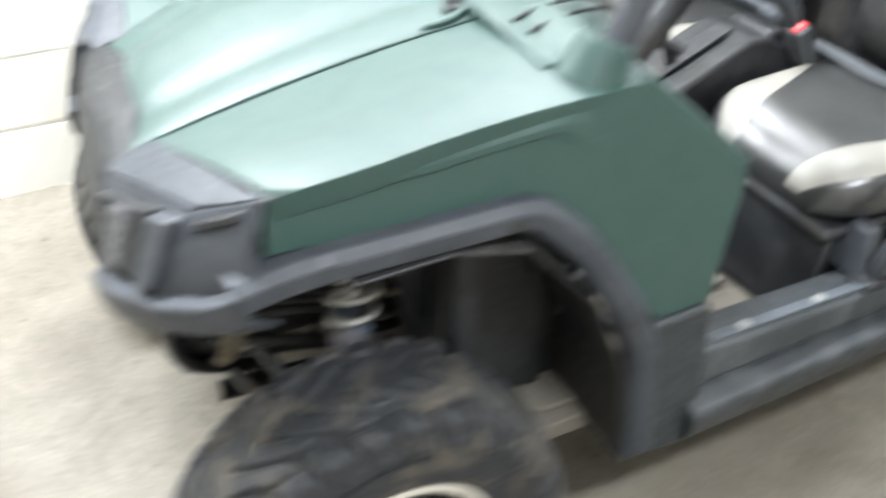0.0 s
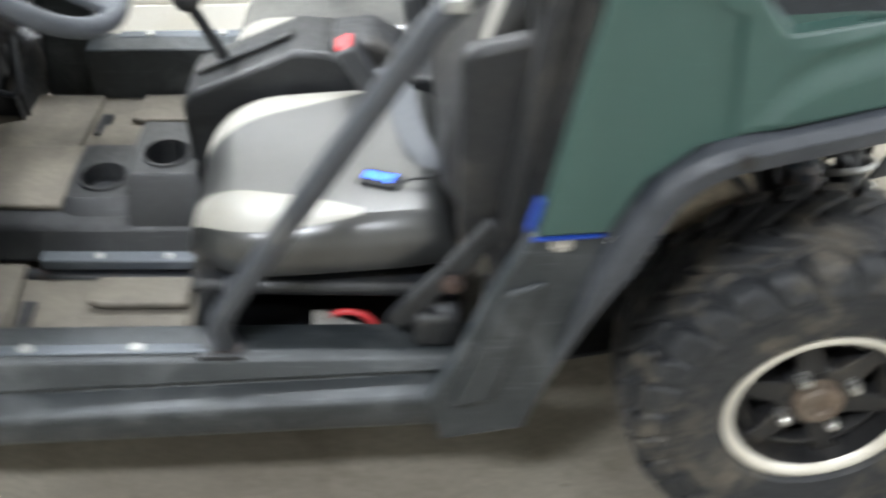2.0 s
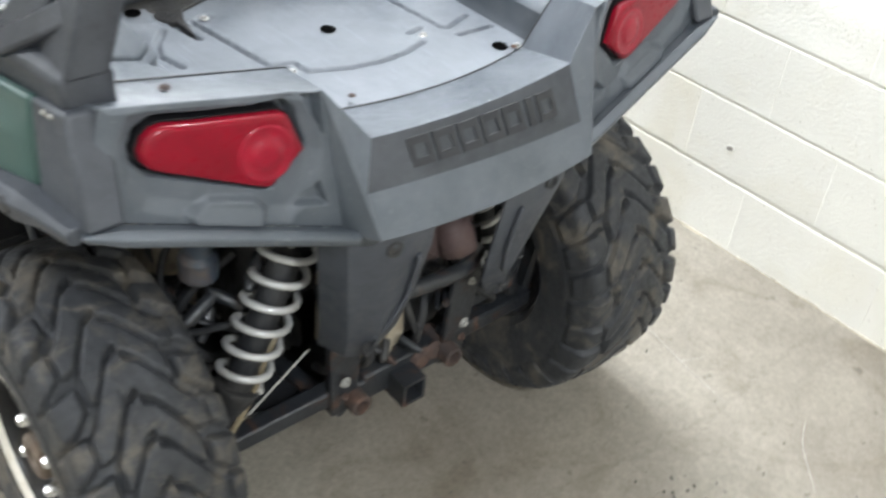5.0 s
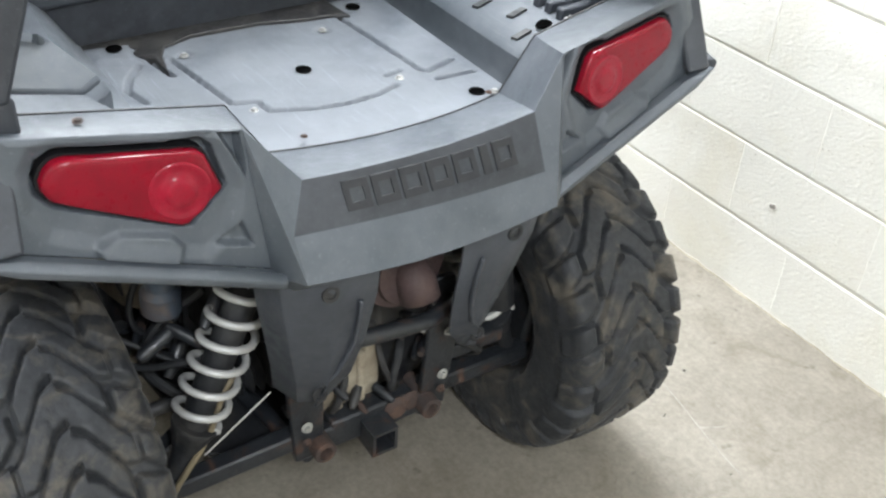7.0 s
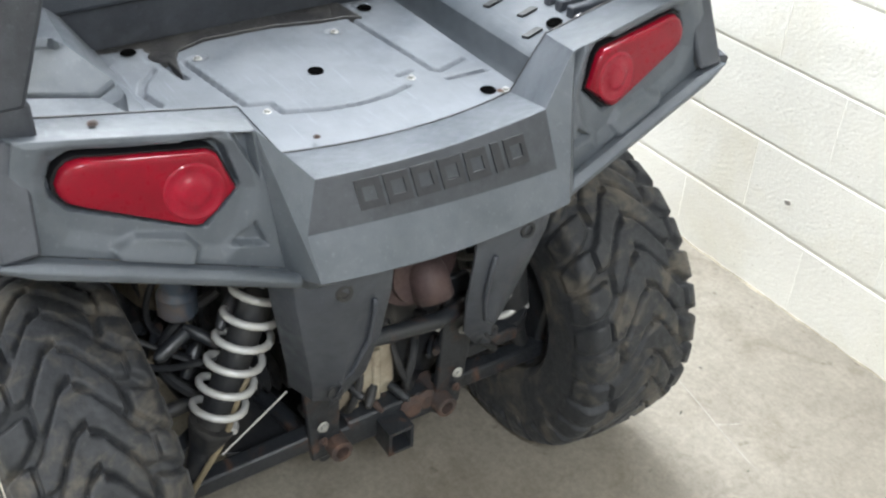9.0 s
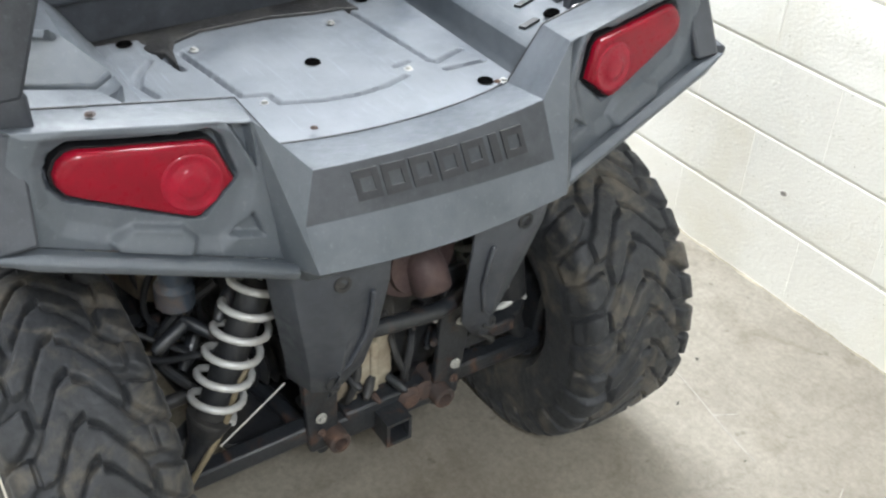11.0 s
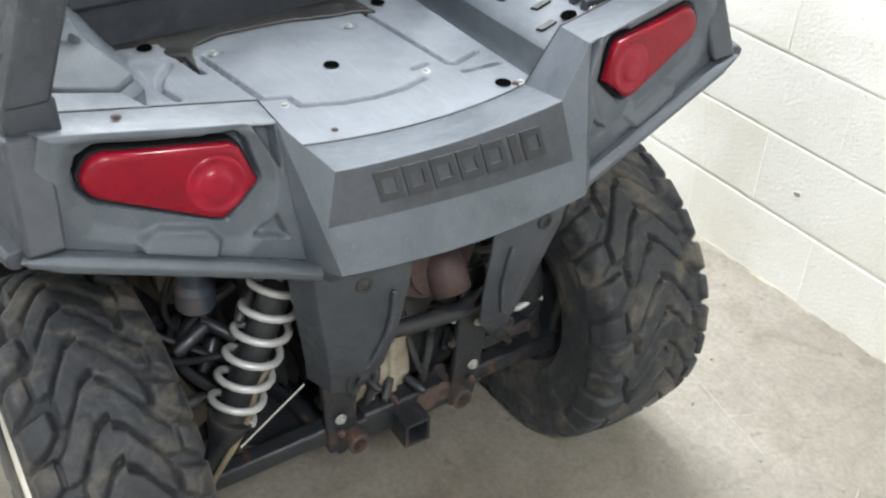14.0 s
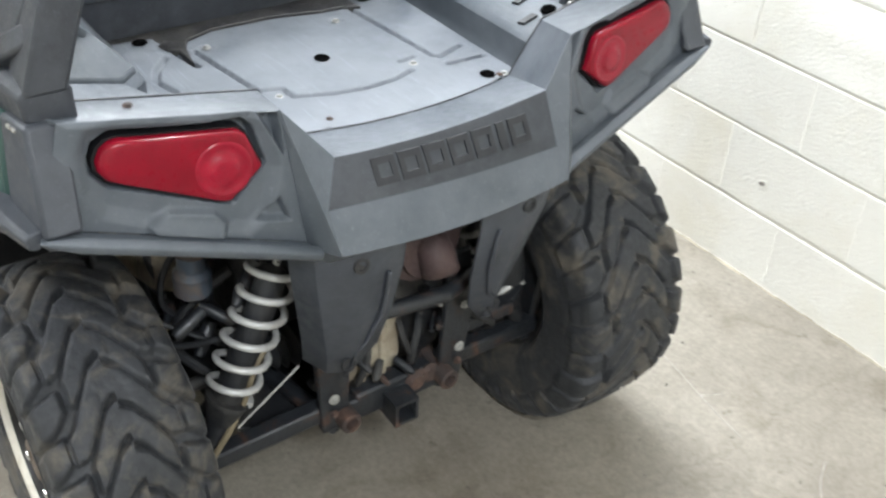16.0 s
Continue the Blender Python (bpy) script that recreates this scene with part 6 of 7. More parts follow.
# -- chassis and running gear --
def coil(bm, a, b_, r, wire, turns, n=18):
    a, b_ = Vector(a), Vector(b_)
    d = (b_ - a).normalized()
    u = d.orthogonal().normalized()
    w = d.cross(u)
    steps = int(turns * n)
    pts = []
    for k in range(steps + 1):
        t = k / steps
        e = min(1, min(t, 1 - t) * turns / 1.2)
        rr = r * (0.9 + 0.1 * e)
        ang = 2 * math.pi * turns * t
        pts.append(a + (b_ - a) * t + (u * math.cos(ang) + w * math.sin(ang)) * rr)
    return tube(bm, pts, wire, 9)


def shock(a, b_, r=0.043, turns=7.3, wire=0.0062, low=0.06, body=None):
    """a is the lower end."""
    a, b_ = Vector(a), Vector(b_)
    d = b_ - a
    bm = B()
    L = d.length
    lathe(bm, [(-0.03, 0.016), (0.02, 0.022), (0.05, 0.026), (L * 0.70, 0.026), (L * 0.72, 0.022), (L * 0.74, 0.010)], 20, aim(a, d))
    k = L * low
    lathe(bm, [(k - 0.05, 0.024), (k - 0.014, r * 0.86), (k - 0.006, r * 0.92), (k - 0.001, r * 0.9), (k, 0.026)], 24, aim(a, d))
    th = part("shock_absorber", bm, body or M_DARK, veh, "black shock absorber with a silver coil spring")
    bm = B()
    tube(bm, [a + d * 0.7, b_ + d * 0.08], 0.0065, 10)
    part("shock_rod", bm, M_CHROME, th, "bright shock rod")
    bm = B()
    coil(bm, a + d * low, b_, r, wire, turns)
    part("coil_spring", bm, M_SPRING, th, "silver-grey coil spring", smooth=80)
    bm = B()
    lathe(bm, [(L * 0.98, 0.02), (L * 0.985, r), (L * 1.02, r), (L * 1.06, 0.018), (L * 1.12, 0.016)], 22, aim(a, d))
    part("spring_seat", bm, M_STEEL, th)


for s in (-1, 1):
    shock((0.140, s * 0.336, 0.312), (0.135, s * 0.146, 0.726), turns=8.6, wire=0.0066, low=0.17)
    shock((-1.968, s * 0.47, 0.39), (-1.925, s * 0.425, 0.655), 0.034, 3.0, 0.0062, 0.62, M_GREY)
    # rear arms
    bm = B()
    sec = [(-0.017, -0.017), (0.017, -0.017), (0.017, 0.017), (-0.017, 0.017)]
    sweep(bm, [V(0.19, s * 0.11, 0.318), V(0.14, s * 0.40, 0.255)], sec, up=(0, 0, 1))
    sweep(bm, [V(-0.05, s * 0.13, 0.27), V(0.06, s * 0.39, 0.225)], sec, up=(0, 0, 1))
    sweep(bm, [V(0.14, s * 0.39, 0.225), V(0.0, s * 0.40, 0.225)], sec, up=(0, 0, 1))
    part("rear_lower_arm", bm, M_FRAME, veh, "black steel suspension arm with rust", bevel=0.005)
    if s > 0:
        bm = B()
        box(bm, 0.15, 0.185, 0.165, 0.30, 0.345, 0.375)
        part("rear_upper_arm", bm, M_FRAME, veh, "black steel suspension arm with rust", bevel=0.005)
    bm = B()
    side(bm, [(-0.04, 0.20), (0.14, 0.20), (0.17, 0.40), (0.12, 0.46), (-0.02, 0.45), (-0.06, 0.34)], 0.43, 0.385, s)
    part("hub_carrier", bm, M_STEEL, veh, "dark hub carrier", bevel=0.012)
    bm = B()
    tube(bm, [V(0.02, s * 0.10, 0.33), V(0.01, s * 0.40, 0.31)], 0.013, 12)
    for k in range(6):
        lathe(bm, [(0, 0.024), (0.010, 0.044 - 0.003 * k), (0.020, 0.024)], 24, aim(V(0.02, s * (0.11 + 0.02 * k), 0.33), (0, s, 0)))
    part("drive_shaft", bm, M_DARK, veh, "black drive shaft with a ribbed boot")
    # front arms
    for z0, z1 in ((0.30, 0.24), (0.43, 0.36)):
        bm = B()
        tube(bm, [V(-2.06, s * 0.18, z0), V(-1.975, s * 0.49, z1), V(-1.84, s * 0.18, z0)], 0.014, 10)
        part("front_arm", bm, M_STEEL, veh, "black steel front suspension arm")
    bm = B()
    tube(bm, [V(-1.86, s * 0.12, 0.36), V(-1.90, s * 0.43, 0.34)], 0.009, 8)
    part("tie_rod", bm, M_STEEL, veh, "thin steel tie rod")
    bm = B()
    side(bm, [(-2.02, 0.22), (-1.90, 0.22), (-1.89, 0.42), (-2.01, 0.42)], 0.515, 0.47, s)
    part("front_knuckle", bm, M_ALU, veh, "dirty cast knuckle", bevel=0.014)
    # frame rails
    bm = B()
    for z in (0.235, 0.70):
        tube(bm, rounded([V(-2.08, s * 0.17, z), V(-1.75, s * 0.19, z), V(-0.5, s * 0.22, z if z < 0.5 else 0.25)] if z < 0.5 else [V(-2.12, s * 0.22, 0.66), V(-1.95, s * 0.26, 0.74), V(-1.72, s * 0.30, 0.74), V(-1.66, s * 0.30, 0.30)], 0.08), 0.019, 10)
    tube(bm, rounded([V(-0.5, s * 0.24, 0.25), V(-0.40, s * 0.25, 0.30), V(0.10, s * 0.22, 0.79), V(0.25, s * 0.21, 0.80)], 0.08), 0.017, 10)
    tube(bm, [V(-0.46, s * 0.26, 0.80), V(0.24, s * 0.24, 0.805)], 0.017, 10)
    tube(bm, [V(-0.46, s * 0.25, 0.25), V(0.19, s * 0.12, 0.26)], 0.017, 10)
    part("frame_rail", bm, M_STEEL, veh, "black tubular frame rail")
# rear frame: plates, pivots and hitch
for s in (-1, 1):
    bm = B()
    prism(bm, [(0.100, 0.272), (0.155, 0.272), (0.170, 0.46), (0.145, 0.58), (0.105, 0.58)], lambda y, z: V(0.205 + 0.05 * (z - 0.25), s * y, z), lambda y, z: V(0.192 + 0.05 * (z - 0.25), s * y, z))
    plate = part("frame_plate", bm, M_FRAME, veh, "black steel frame plate with bolts", bevel=0.003)
    bm = B()
    lathe(bm, [(-0.05, 0.021), (0.032, 0.021), (0.034, 0.019), (0.034, 0.013), (0.012, 0.012), (0.012, 0.0)], 24, aim(V(0.20, s * 0.110, 0.297), (1, 0, 0)))
    part("pivot_tube", bm, M_RUST, plate, "rusty pivot tube end")
    for z, r in ((0.358, 0.015), (0.46, 0.011), (0.322, 0.012)):
        bm = B()
        hexbolt(bm, V(0.212 + 0.05 * (z - 0.25), s * 0.138, z), (1, 0, 0), r * 0.42, 0.006)
        part("plate_bolt", bm, M_BOLT if z > 0.35 else M_RUST, plate, "dull bolt head")
bm = B()
box(bm, 0.175, 0.200, -0.15, 0.15, 0.262, 0.312)
box(bm, 0.16, 0.20, -0.08, 0.09, 0.302, 0.322)
part("rear_crossmember", bm, M_FRAME, veh, "rust-stained black cross member", bevel=0.005)
bm = B()
for a, b_, c_, d_ in ((-0.026, 0.026, 0.252, 0.258), (-0.026, 0.026, 0.298, 0.304), (-0.026, -0.020, 0.258, 0.298), (0.020, 0.026, 0.258, 0.298)):
    box(bm, 0.08, 0.245, a + 0.004, b_ + 0.004, c_, d_)
part("hitch_receiver", bm, M_FRAME, veh, "square black hitch receiver", bevel=0.002)
bm = B()
lathe(bm, [(0, 0.02), (0.012, 0.026), (0.02, 0.016)], 14, aim(V(0.19, 0.052, 0.300), (1, 0, 0)))
lathe(bm, [(0, 0.014), (0.012, 0.022), (0.02, 0.014)], 14, aim(V(0.19, 0.082, 0.305), (1, 0, 0)))
part("rust_scale", bm, M_RUST, veh, "flaking rust on the hitch")
bm = B()
tube(bm, rounded([V(0.250, -0.165, 0.56), V(0.262, -0.047, 0.551), V(0.260, 0.079, 0.537), V(0.225, 0.14, 0.53)], 0.05), 0.014, 12)
part("tail_cross_tube", bm, M_STEEL, veh, "blue-black cross tube")
# added dark plate, widened until it hides the floor between the arms
bm = B()
flat(bm, [(-0.50, -0.46), (-0.30, -0.42), (-0.16, -0.30), (0.09, -0.27), (0.15, -0.14), (0.15, 0.14), (0.09, 0.27), (-0.16, 0.30), (-0.30, 0.42), (-0.50, 0.46)], 0.245, 0.235)
part("skid_plate", bm, M_DARK, veh, "dark skid plate added below the engine to hide the floor", bevel=0.003)
# muffler and outlet
bm = B()
lathe(bm, [(-0.20, 0.0), (-0.20, 0.075), (-0.185, 0.085), (0.145, 0.085), (0.165, 0.078), (0.17, 0.060), (0.17, 0.0)], 36, aim(V(0.075, 0.026, 0.640), (0.55, 0.0, 0.05)))
muff = part("muffler", bm, M_MUFF, veh, "rust-brown exhaust muffler")
bm = B()
lathe(bm, [(0, 0.0), (0, 0.056), (0.006, 0.058), (0.012, 0.056), (0.014, 0.040), (0.016, 0.0)], 32, aim(V(0.243, 0.028, 0.645), (0.9, 0.05, 0.1)))
part("exhaust_flange", bm, M_MUFF, muff, "round rusty exhaust flange")
bm = B()
tube(bm, rounded([V(0.230, 0.030, 0.650), V(0.262, 0.034, 0.640), V(0.276, 0.038, 0.606)], 0.030, 6), 0.031, 24, caps=False)
part("exhaust_outlet", bm, M_MUFF, muff, "rusty exhaust outlet elbow", thick=0.004)
# gearbox, engine clutter
bm = B()
side(bm, [(0.05, 0.30), (0.16, 0.31), (0.175, 0.36), (0.17, 0.44), (0.12, 0.48), (0.05, 0.46)], -0.085, 0.03)
for k in range(2):
    box(bm, 0.17, 0.180, -0.062 + 0.045 * k, -0.045 + 0.045 * k, 0.325, 0.44)
part("gearbox", bm, M_ALU, veh, "dirty cast aluminium gearbox", bevel=0.012)
# added filler: a dark box that blocks the floor behind the plates
bm = B()
side(bm, [(0.0, 0.29), (0.13, 0.29), (0.15, 0.36), (0.14, 0.50), (0.02, 0.54)], 0.035, 0.155)
case = part("transfer_case", bm, M_DARK, veh, "dark filler box for the clutter behind the plates", bevel=0.015)
rt = random.Random(44)
for k in range(22):
    bm = B()
    a = rt.uniform(0.13, 0.19), rt.uniform(-0.10, 0.17), rt.uniform(0.34, 0.60)
    r = rt.uniform(0.004, 0.010)
    lathe(bm, [(0, r), (rt.uniform(0.015, 0.04), r * 1.1), (0.045, r * 0.6)], 10, aim(V(*a), (0.8, rt.uniform(-1, 1), rt.uniform(-0.6, 0.8))))
    part("case_fitting", bm, (M_STEEL, M_FRAME, M_DARK, M_RUST)[k % 4], case, "grimy case fitting")
for k in range(7):
    y, z = rt.uniform(-0.22, 0.20), rt.uniform(0.42, 0.62)
    bm = B()
    tube(bm, spline([V(0.10, y, z), V(0.18, y + rt.uniform(-0.05, 0.05), z - 0.03), V(0.19, y + rt.uniform(-0.08, 0.08), z - 0.10), V(0.12, y + rt.uniform(-0.08, 0.08), z - 0.16)]), rt.uniform(0.004, 0.009), 8)
    part("case_hose", bm, M_DARK, case, "black hose behind the tail")
bm = B()
lathe(bm, [(0, 0.030), (0.012, 0.048), (0.05, 0.052), (0.055, 0.046), (0.065, 0.056), (0.17, 0.062), (0.20, 0.052), (0.212, 0.03)], 28, aim(V(-0.265, -0.325, 0.490), (1, 0.22, 0.16)))
part("heat_shield", bm, M_SHIELD, veh, "dirty beige exhaust heat shield")
bm = B()
tube(bm, rounded([V(-0.33, -0.22, 0.44), V(-0.25, -0.30, 0.46), V(-0.16, -0.31, 0.47), V(-0.08, -0.27, 0.55), V(0.04, -0.20, 0.60)], 0.05), 0.022, 12)
part("exhaust_pipe", bm, M_MUFF, veh, "brown exhaust pipe")
bm = B()
box(bm, -0.36, -0.06, -0.20, 0.20, 0.30, 0.66)
engine = part("engine", bm, M_DARK, veh, "dark grimy engine block", bevel=0.014)
bm = B()
box(bm, -0.28, -0.02, -0.14, 0.14, 0.66, 0.78)
part("cylinder_head", bm, M_DARK, engine, bevel=0.014)
for k in range(9):
    bm = B()
    box(bm, -0.33 + 0.028 * k, -0.32 + 0.028 * k, -0.225, -0.19, 0.36, 0.60)
    part("cooling_fin", bm, M_STEEL, engine, bevel=0.003)
re_ = random.Random(21)
for k in range(26):
    bm = B()
    a = re_.uniform(-0.34, 0.1), re_.uniform(-0.31, -0.21), re_.uniform(0.34, 0.66)
    r = re_.uniform(0.005, 0.014)
    lathe(bm, [(0, r), (re_.uniform(0.02, 0.06), r * 1.1), (0.065, r * 0.6)], 10, aim(V(*a), (re_.uniform(-1, 1), -0.6, re_.uniform(-0.6, 1))))
    part("engine_fitting", bm, M_ALU if k % 5 == 0 else M_STEEL, engine, "grimy engine fitting")
for k in range(7):
    bm = B()
    x, z = -0.36 + 0.06 * k, re_.uniform(0.52, 0.70)
    tube(bm, spline([V(x, -0.22, z), V(x + re_.uniform(-0.05, 0.05), -0.31, z - 0.06), V(x + re_.uniform(-0.03, 0.1), -0.33, z - 0.14), V(x + re_.uniform(0, 0.1), -0.24, z - 0.22)]), re_.uniform(0.005, 0.011), 8)
    part("engine_hose", bm, M_DARK, engine, "black hose")
for a, b_, r, mat in (((-0.43, -0.43, 0.56), (-0.325, -0.43, 0.40), 0.009, M_TUBE), 
                      ((-0.10, -0.36, 0.66), (0.03, -0.34, 0.64), 0.012, M_STEEL), ((-0.40, -0.30, 0.40), (-0.10, -0.34, 0.42), 0.014, M_STEEL)):
    bm = B()
    tube(bm, [V(*a), V(*b_)], r, 10)
    part("well_strut", bm, mat, veh, "thin strut in the wheel well")
bm = B()
lathe(bm, [(0, 0.0), (0, 0.024), (0.010, 0.033), (0.045, 0.033), (0.055, 0.024), (0.085, 0.025), (0.09, 0.018), (0.12, 0.016)], 24, aim(V(0.025, -0.30, 0.525), (0, 0.05, 1)))
part("sway_joint", bm, M_GREY, veh, "blue-grey ball joint canister")
bm = B()
lathe(bm, [(0, 0.030), (0.02, 0.034), (0.03, 0.022)], 20, aim(V(0.025, -0.295, 0.612), (0, 0.05, 1)))
part("joint_cap", bm, M_RUST, veh, "rusty joint cap")
bm = B()
tube(bm, spline([V(0.0, -0.40, 0.47), V(0.05, -0.36, 0.455), V(0.09, -0.30, 0.47), V(0.12, -0.22, 0.49)]), 0.006, 8)
tube(bm, spline([V(-0.02, -0.42, 0.52), V(0.03, -0.33, 0.46), V(0.10, -0.26, 0.44)]), 0.005, 8)
part("brake_line", bm, M_DARK, veh, "black brake hoses")
bm = B()
tube(bm, spline([V(0.155, -0.235, 0.47), V(0.160, -0.261, 0.436), V(0.162, -0.293, 0.363), V(0.165, -0.359, 0.277), V(0.160, -0.372, 0.24)]), 0.0055, 10)
part("vent_hose", bm, M_HOSE, veh, "tan vent hose")
for pts, r in (([V(0.160, -0.175, 0.408), V(0.164, -0.302, 0.328)], 0.0016), (spline([V(0.20, 0.10, 0.46), V(0.16, 0.20, 0.42), V(0.12, 0.30, 0.40), V(0.08, 0.38, 0.36)]), 0.005), ([V(0.10, 0.40, 0.34), V(0.06, 0.46, 0.40)], 0.004)):
    bm = B()
    tube(bm, pts, r, 8)
    part("brake_cable", bm, M_WHITE, veh, "pale brake cable")
# right-hand shock shell seen past the valance
bm = B()
lathe(bm, [(0, 0.030), (0.08, 0.033), (0.15, 0.033), (0.16, 0.02)], 20, aim(V(0.16, 0.30, 0.42), (0, -0.25, 1)))
part("shock_shroud", bm, M_DARK, veh, "dark shock shroud")
# front wheel-well clutter
bm = B()
box(bm, -2.02, -1.82, -0.13, 0.13, 0.28, 0.60)
case = part("front_gear_case", bm, M_DARK, veh, "dark front differential case", bevel=0.02)
rf = random.Random(31)
for k in range(20):
    bm = B()
    a = rf.uniform(-2.08, -1.68), rf.uniform(-0.34, -0.22), rf.uniform(0.36, 0.70)
    r = rf.uniform(0.008, 0.020)
    lathe(bm, [(0, r), (rf.uniform(0.02, 0.05), r * 1.1), (0.055, r * 0.6)], 10, aim(V(*a), (rf.uniform(-1, 1), -0.8, rf.uniform(-0.6, 0.8))))
    part("front_fitting", bm, M_ALU if k % 4 == 0 else M_STEEL, case, "grimy front fitting")
for k in range(5):
    z = 0.50 + 0.028 * k
    bm = B()
    tube(bm, spline([V(-1.90 + 0.03 * k, -0.30, z), V(-1.84 + 0.02 * k, -0.345, z + 0.01), V(-1.76, -0.34 + 0.01 * k, z - 0.02), V(-1.70, -0.33, z - 0.03)]), 0.005, 8)
    part("brake_pipe", bm, M_ALU, case, "pale brake pipe")
for k in range(9):
    z = 0.38 + 0.04 * k
    bm = B()
    tube(bm, spline([V(-2.10, -0.24, z), V(-1.95, -0.31 - 0.03 * (k % 2), z + 0.03), V(-1.82, -0.29, z - 0.03), V(-1.62, -0.33, z + 0.02)]), 0.006 + 0.004 * (k % 3), 8)
    part("front_hose", bm, M_DARK, case, "black hose")
bm = B()
side(bm, [(-1.72, 0.30), (-1.58, 0.26), (-1.575, 0.60), (-1.70, 0.745), (-1.86, 0.755), (-1.84, 0.52)], -0.415, -0.40)
part("foot_well_side", bm, M_INT, veh, "dark side of the foot well", bevel=0.01)

# ---- loose things ----
bm = B()
mm = pose(-0.706, -0.392, 0.602, 0, -3, -24)
box(bm, -0.034, 0.034, -0.019, 0.019, 0, 0.014)
bmesh.ops.transform(bm, matrix=mm, verts=bm.verts)
gadget = tagged(warp_to_view(finish("gauge_display", bm, M_DARK, bevel=0.004)), "small black gauge with a lit blue display on the seat", "gauge")
bm = B()
box(bm, -0.030, 0.026, -0.0155, 0.0155, 0.0135, 0.0150)
bmesh.ops.transform(bm, matrix=mm, verts=bm.verts)
warp_to_view(part("display", bm, M_JET, gadget, "dark glass display", smooth=0))
for x0, x1, y0, y1 in ((-0.026, -0.012, -0.011, 0.010), (-0.008, 0.006, -0.011, 0.010), (0.010, 0.022, -0.004, 0.012), (0.010, 0.022, -0.013, -0.007)):
    bm = B()
    box(bm, x0, x1, y0, y1, 0.0148, 0.0156)
    bmesh.ops.transform(bm, matrix=mm, verts=bm.verts)
    warp_to_view(part("lit_bar", bm, M_SCREEN, gadget, "lit blue bar", smooth=0))
bm = B()
tube(bm, spline([mm @ V(0.034, 0, 0.008), V(-0.655, -0.41, 0.625), V(-0.62, -0.40, 0.622), V(-0.575, -0.36, 0.620)]), 0.0025, 8)
warp_to_view(part("display_cable", bm, M_DARK, gadget, "thin black cable"))
for k in range(5):
    bm = B()
    tube(bm, spline([V(-0.86 + 0.02 * k, -0.50, 0.31), V(-0.82, -0.48, 0.36 + 0.01 * k), V(-0.76, -0.485 + 0.01 * k, 0.34), V(-0.70, -0.49, 0.37), V(-0.66, -0.47, 0.33)]), 0.004, 8)
    if k:
        warp_to_view(part("cable", bm, M_WHITE, coilc))
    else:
        coilc = tagged(warp_to_view(finish("jumper_cable", bm, M_WHITE)), "tangled pale cables in the box below the seat", "cable")
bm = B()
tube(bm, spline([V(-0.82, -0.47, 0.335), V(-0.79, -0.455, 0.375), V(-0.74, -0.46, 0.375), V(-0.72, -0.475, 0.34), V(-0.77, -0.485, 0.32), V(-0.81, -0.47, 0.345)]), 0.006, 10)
warp_to_view(part("red_clamp", bm, M_RED, coilc, "red clamp grip"))
# pale scratches in the concrete
for pts in ([V(0.165, 0.811, 0), V(0.24, 0.80, 0), V(0.375, 0.771, 0), V(0.47, 0.758, 0)], [V(0.351, 0.832, 0), V(0.335, 0.80, 0), V(0.325, 0.782, 0)], [V(0.62, 0.86, 0), V(0.66, 0.79, 0), V(0.75, 0.70, 0)]):
    bm = B()
    sweep(bm, spline([p + V(0, 0, 0.0002) for p in pts]), [(-0.0014, -0.0002), (0.0014, -0.0002), (0.0014, 0.0004), (-0.0014, 0.0004)], up=(0, 0, 1))
    mark = finish("floor_scratch", bm, M_MARK, smooth=0)
    mark.parent = floor
    tagged(mark, "pale scratch in the concrete")
# a fine wandering crack
rc = random.Random(8)
bm = B()
line = spline([V(0.93, 0.86, 0), V(0.897, 0.761, 0), V(0.792, 0.528, 0), V(0.775, 0.453, 0), V(0.782, 0.386, 0), V(0.802, 0.314, 0), V(0.790, 0.230, 0), V(0.796, 0.104, 0), V(0.799, 0.023, 0)])
sweep(bm, [p + V(rc.uniform(-0.002, 0.002), rc.uniform(-0.002, 0.002), 0.0002) for p in line], [(-0.0010, -0.0002), (0.0010, -0.0002), (0.0010, 0.0003), (-0.0010, 0.0003)], up=(0, 0, 1))
crack = finish("floor_crack", bm, M_CRACK, smooth=0)
crack.parent = floor
tagged(crack, "fine dark crack in the concrete")
# grit on the floor
rg = random.Random(5)
bm = B()
for k in range(64):
    if k < 18:
        x, y = 0.575 + rg.gauss(0, 0.06), 0.47 + rg.gauss(0, 0.05)
    else:
        x, y = rg.uniform(-0.3, 1.3), rg.uniform(0.05, 1.12)
    r = rg.uniform(0.0012, 0.0038)
    bmesh.ops.create_icosphere(bm, subdivisions=1, radius=1, matrix=Matrix.LocRotScale((x, y, r * 0.4), Euler((rg.random(), rg.random(), rg.random() * 6)), (r * rg.uniform(1, 2.4), r, r * 0.6)))
tagged(finish("floor_grit", bm, M_PEBBLE), "dark grit and crumbs scattered on the floor", "grit", kind="stuff")

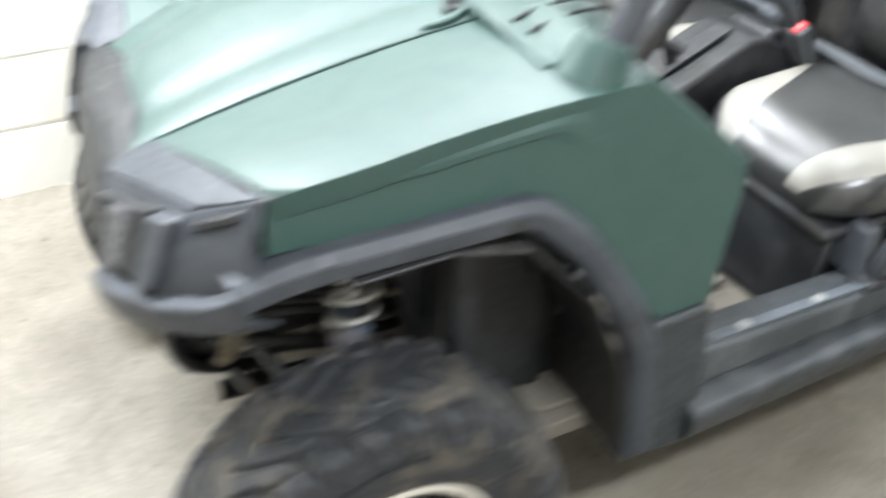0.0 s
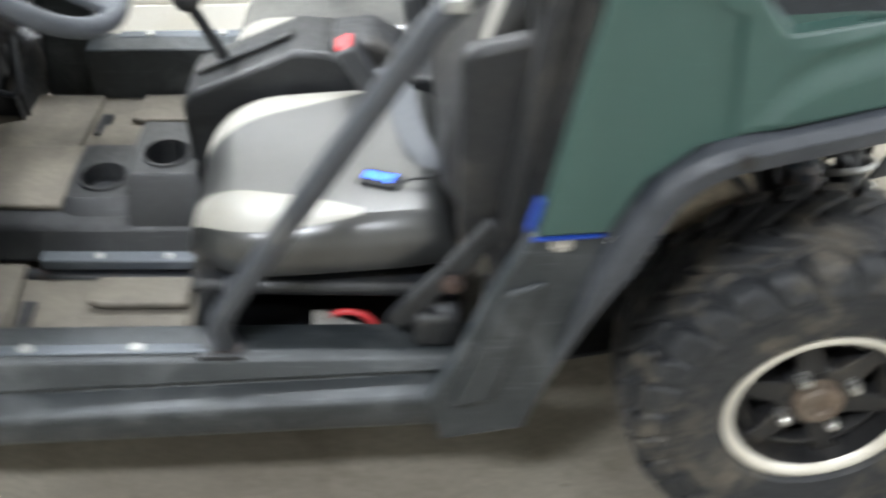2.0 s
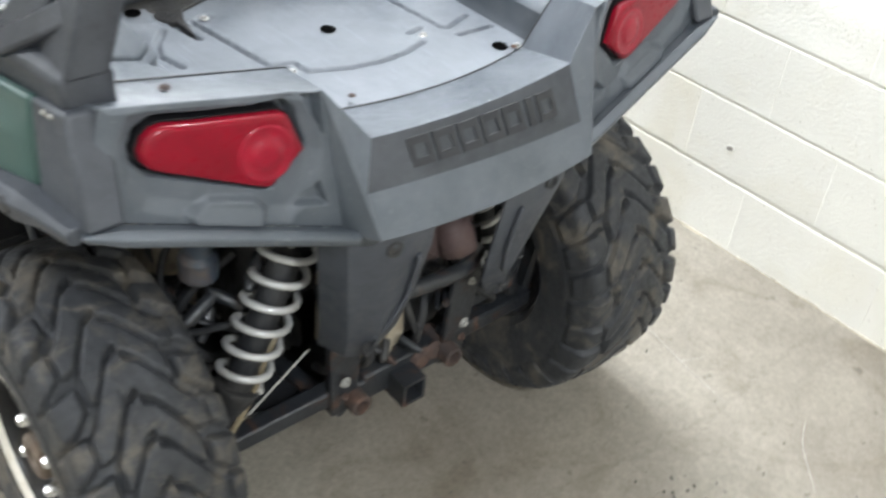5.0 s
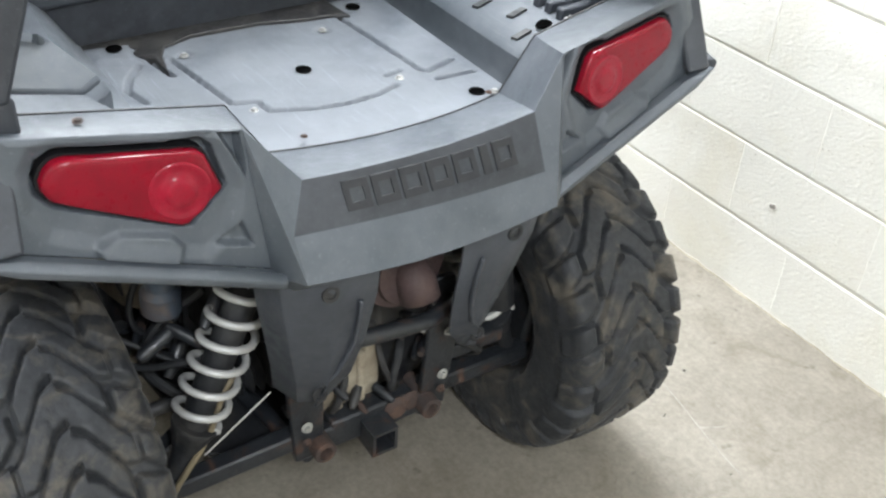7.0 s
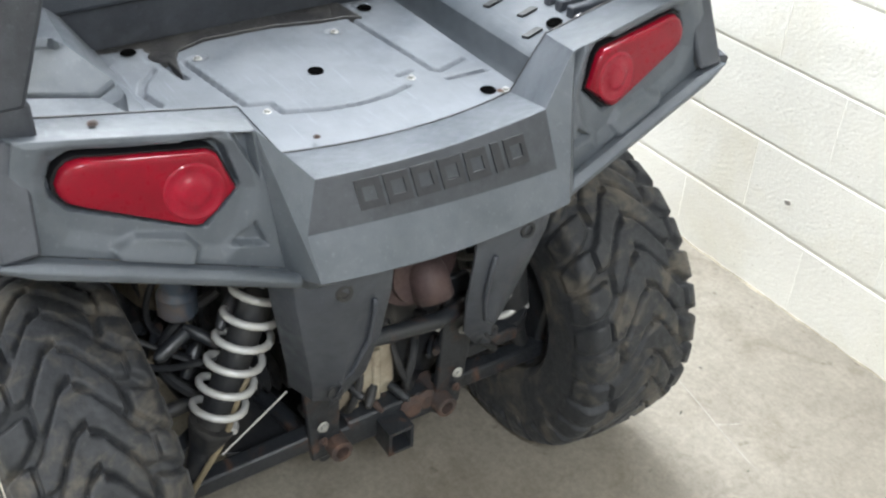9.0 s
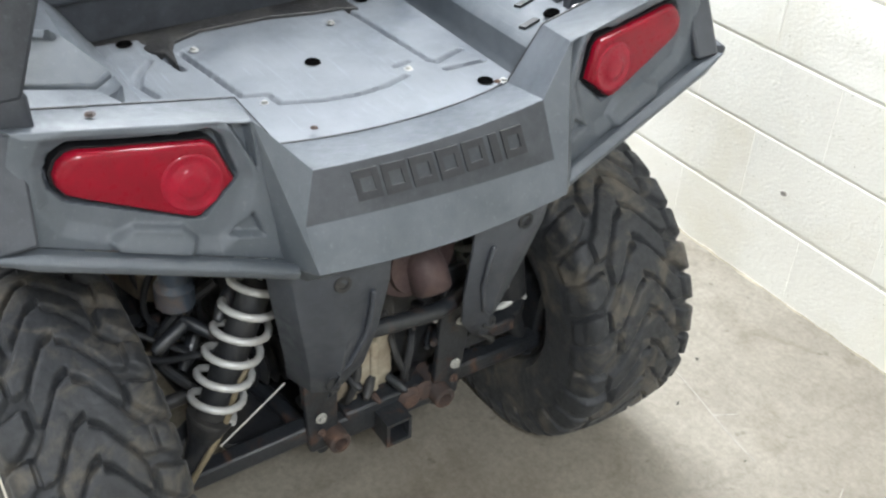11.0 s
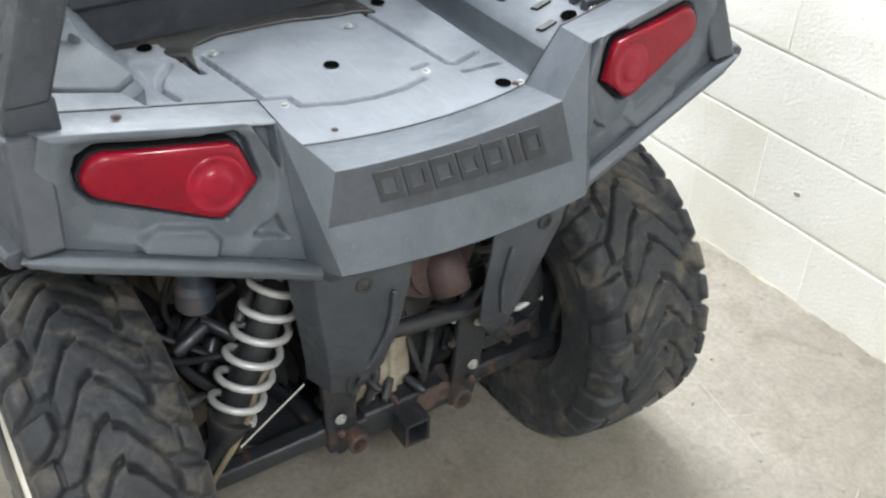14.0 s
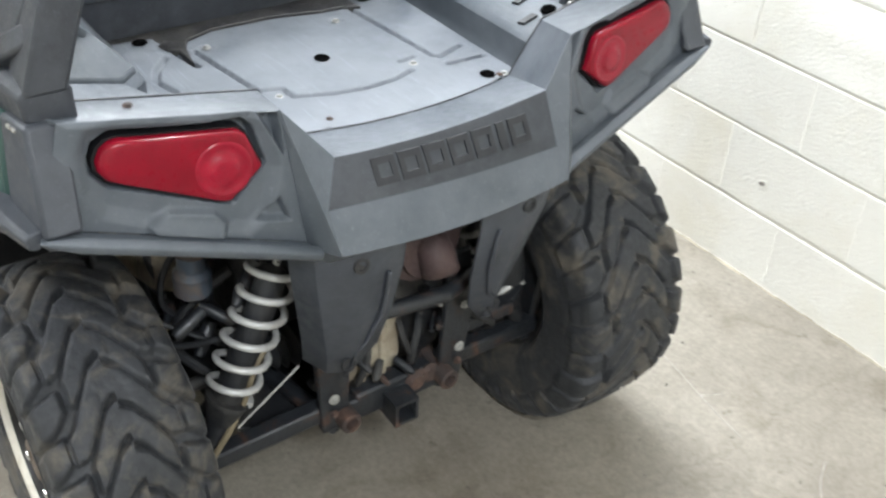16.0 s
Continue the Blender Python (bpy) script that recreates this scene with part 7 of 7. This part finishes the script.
# ---- the block wall, piece by piece ----
bm = B()
box(bm, 0, BLOCK - 0.0006, -0.0, 0.03, 0, COURSE - JOINT)
bmesh.ops.bevel(bm, geom=[e for e in bm.edges if all(abs(v.co.y) < 1e-6 for v in e.verts) and abs(e.verts[0].co.z - e.verts[1].co.z) < 1e-6], offset=0.0018, segments=2, affect="EDGES")
full = bpy.data.meshes.new("block")
bm.to_mesh(full)
bm.free()
full.materials.append(M_WALL)
full.shade_smooth()
full.set_sharp_from_angle(angle=radians(50))
X_FIRST, rb = -0.083, random.Random(3)
far_rows = B()
for r in range(16):
    z = r * COURSE
    x0 = X_FIRST + (0 if r % 2 else BLOCK / 2)
    for k in range(-15, 13):
        x = x0 + k * BLOCK
        if x < WALL_X0 or x + BLOCK > WALL_X1:
            continue
        if r < 11 and -3.6 < x < 2.6:
            ob = new("block", full)
            ob.parent = wall
            ob.matrix_basis = pose(x, WALL_Y + rb.uniform(-0.0005, 0.0005), z + (0.0 if r == 0 else JOINT / 2) - 0.0015, 0, 0, rb.uniform(-0.04, 0.04))
        else:
            box(far_rows, x, x + BLOCK - JOINT, WALL_Y, WALL_Y + 0.03, z + JOINT / 2, min(z + COURSE - JOINT / 2, CEILING))
ob = finish("far_blocks", far_rows, M_WALL, smooth=0)
ob.parent = wall
tagged(ob, "painted blocks further along the wall", kind="stuff")
# pits in the painted blocks: flat discs, shade put into their colour
rp = random.Random(17)
verts, faces = [], []
for k in range(900):
    x, z = rp.uniform(-0.9, 1.5), rp.uniform(0.02, 0.95)
    w, h = rp.uniform(0.0012, 0.0032), rp.uniform(0.0007, 0.0015)
    base = len(verts)
    for i in range(6):
        a = i * math.pi / 3 + rp.uniform(-0.2, 0.2)
        verts.append((x + w * math.cos(a), WALL_Y - 0.0009, z + h * math.sin(a)))
    verts.append((x, WALL_Y - 0.0006, z))
    faces += [(base + i, base + (i + 1) % 6, base + 6) for i in range(6)]
me = bpy.data.meshes.new("paint_pits")
me.from_pydata(verts, [], faces)
me.materials.append(mk("pit_shadow", (0.52, 0.49, 0.42), 0.9, var=0.2, scale=60))
pits = new("paint_pits", me)
pits.parent = wall
tagged(pits, "small darker discs painted as pits in the blocks", kind="stuff")
rc = random.Random(8)
bm = B()
rows = []
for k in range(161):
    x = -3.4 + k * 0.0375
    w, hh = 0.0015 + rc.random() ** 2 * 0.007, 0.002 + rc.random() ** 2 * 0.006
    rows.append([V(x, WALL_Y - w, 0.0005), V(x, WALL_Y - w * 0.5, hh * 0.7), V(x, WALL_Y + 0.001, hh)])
grid(bm, rows)
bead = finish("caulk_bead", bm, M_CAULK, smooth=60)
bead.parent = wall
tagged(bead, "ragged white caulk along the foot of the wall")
bm = B()
ring = [(0.044 + 0.010 * (0.6 + rc.random() * 0.7) * math.cos(a), 0.285 + 0.007 * (0.6 + rc.random() * 0.7) * math.sin(a)) for a in [k * math.pi / 5 for k in range(10)]]
prism(bm, ring, lambda x, z: V(x, WALL_Y - 0.0025, z), lambda x, z: V(x, WALL_Y + 0.002, z))
chip = finish("wall_chip", bm, mk("chipped_block", (0.30, 0.28, 0.25), 0.9, var=0.4, scale=60))
chip.parent = wall
tagged(chip, "small grey chip in the paint")
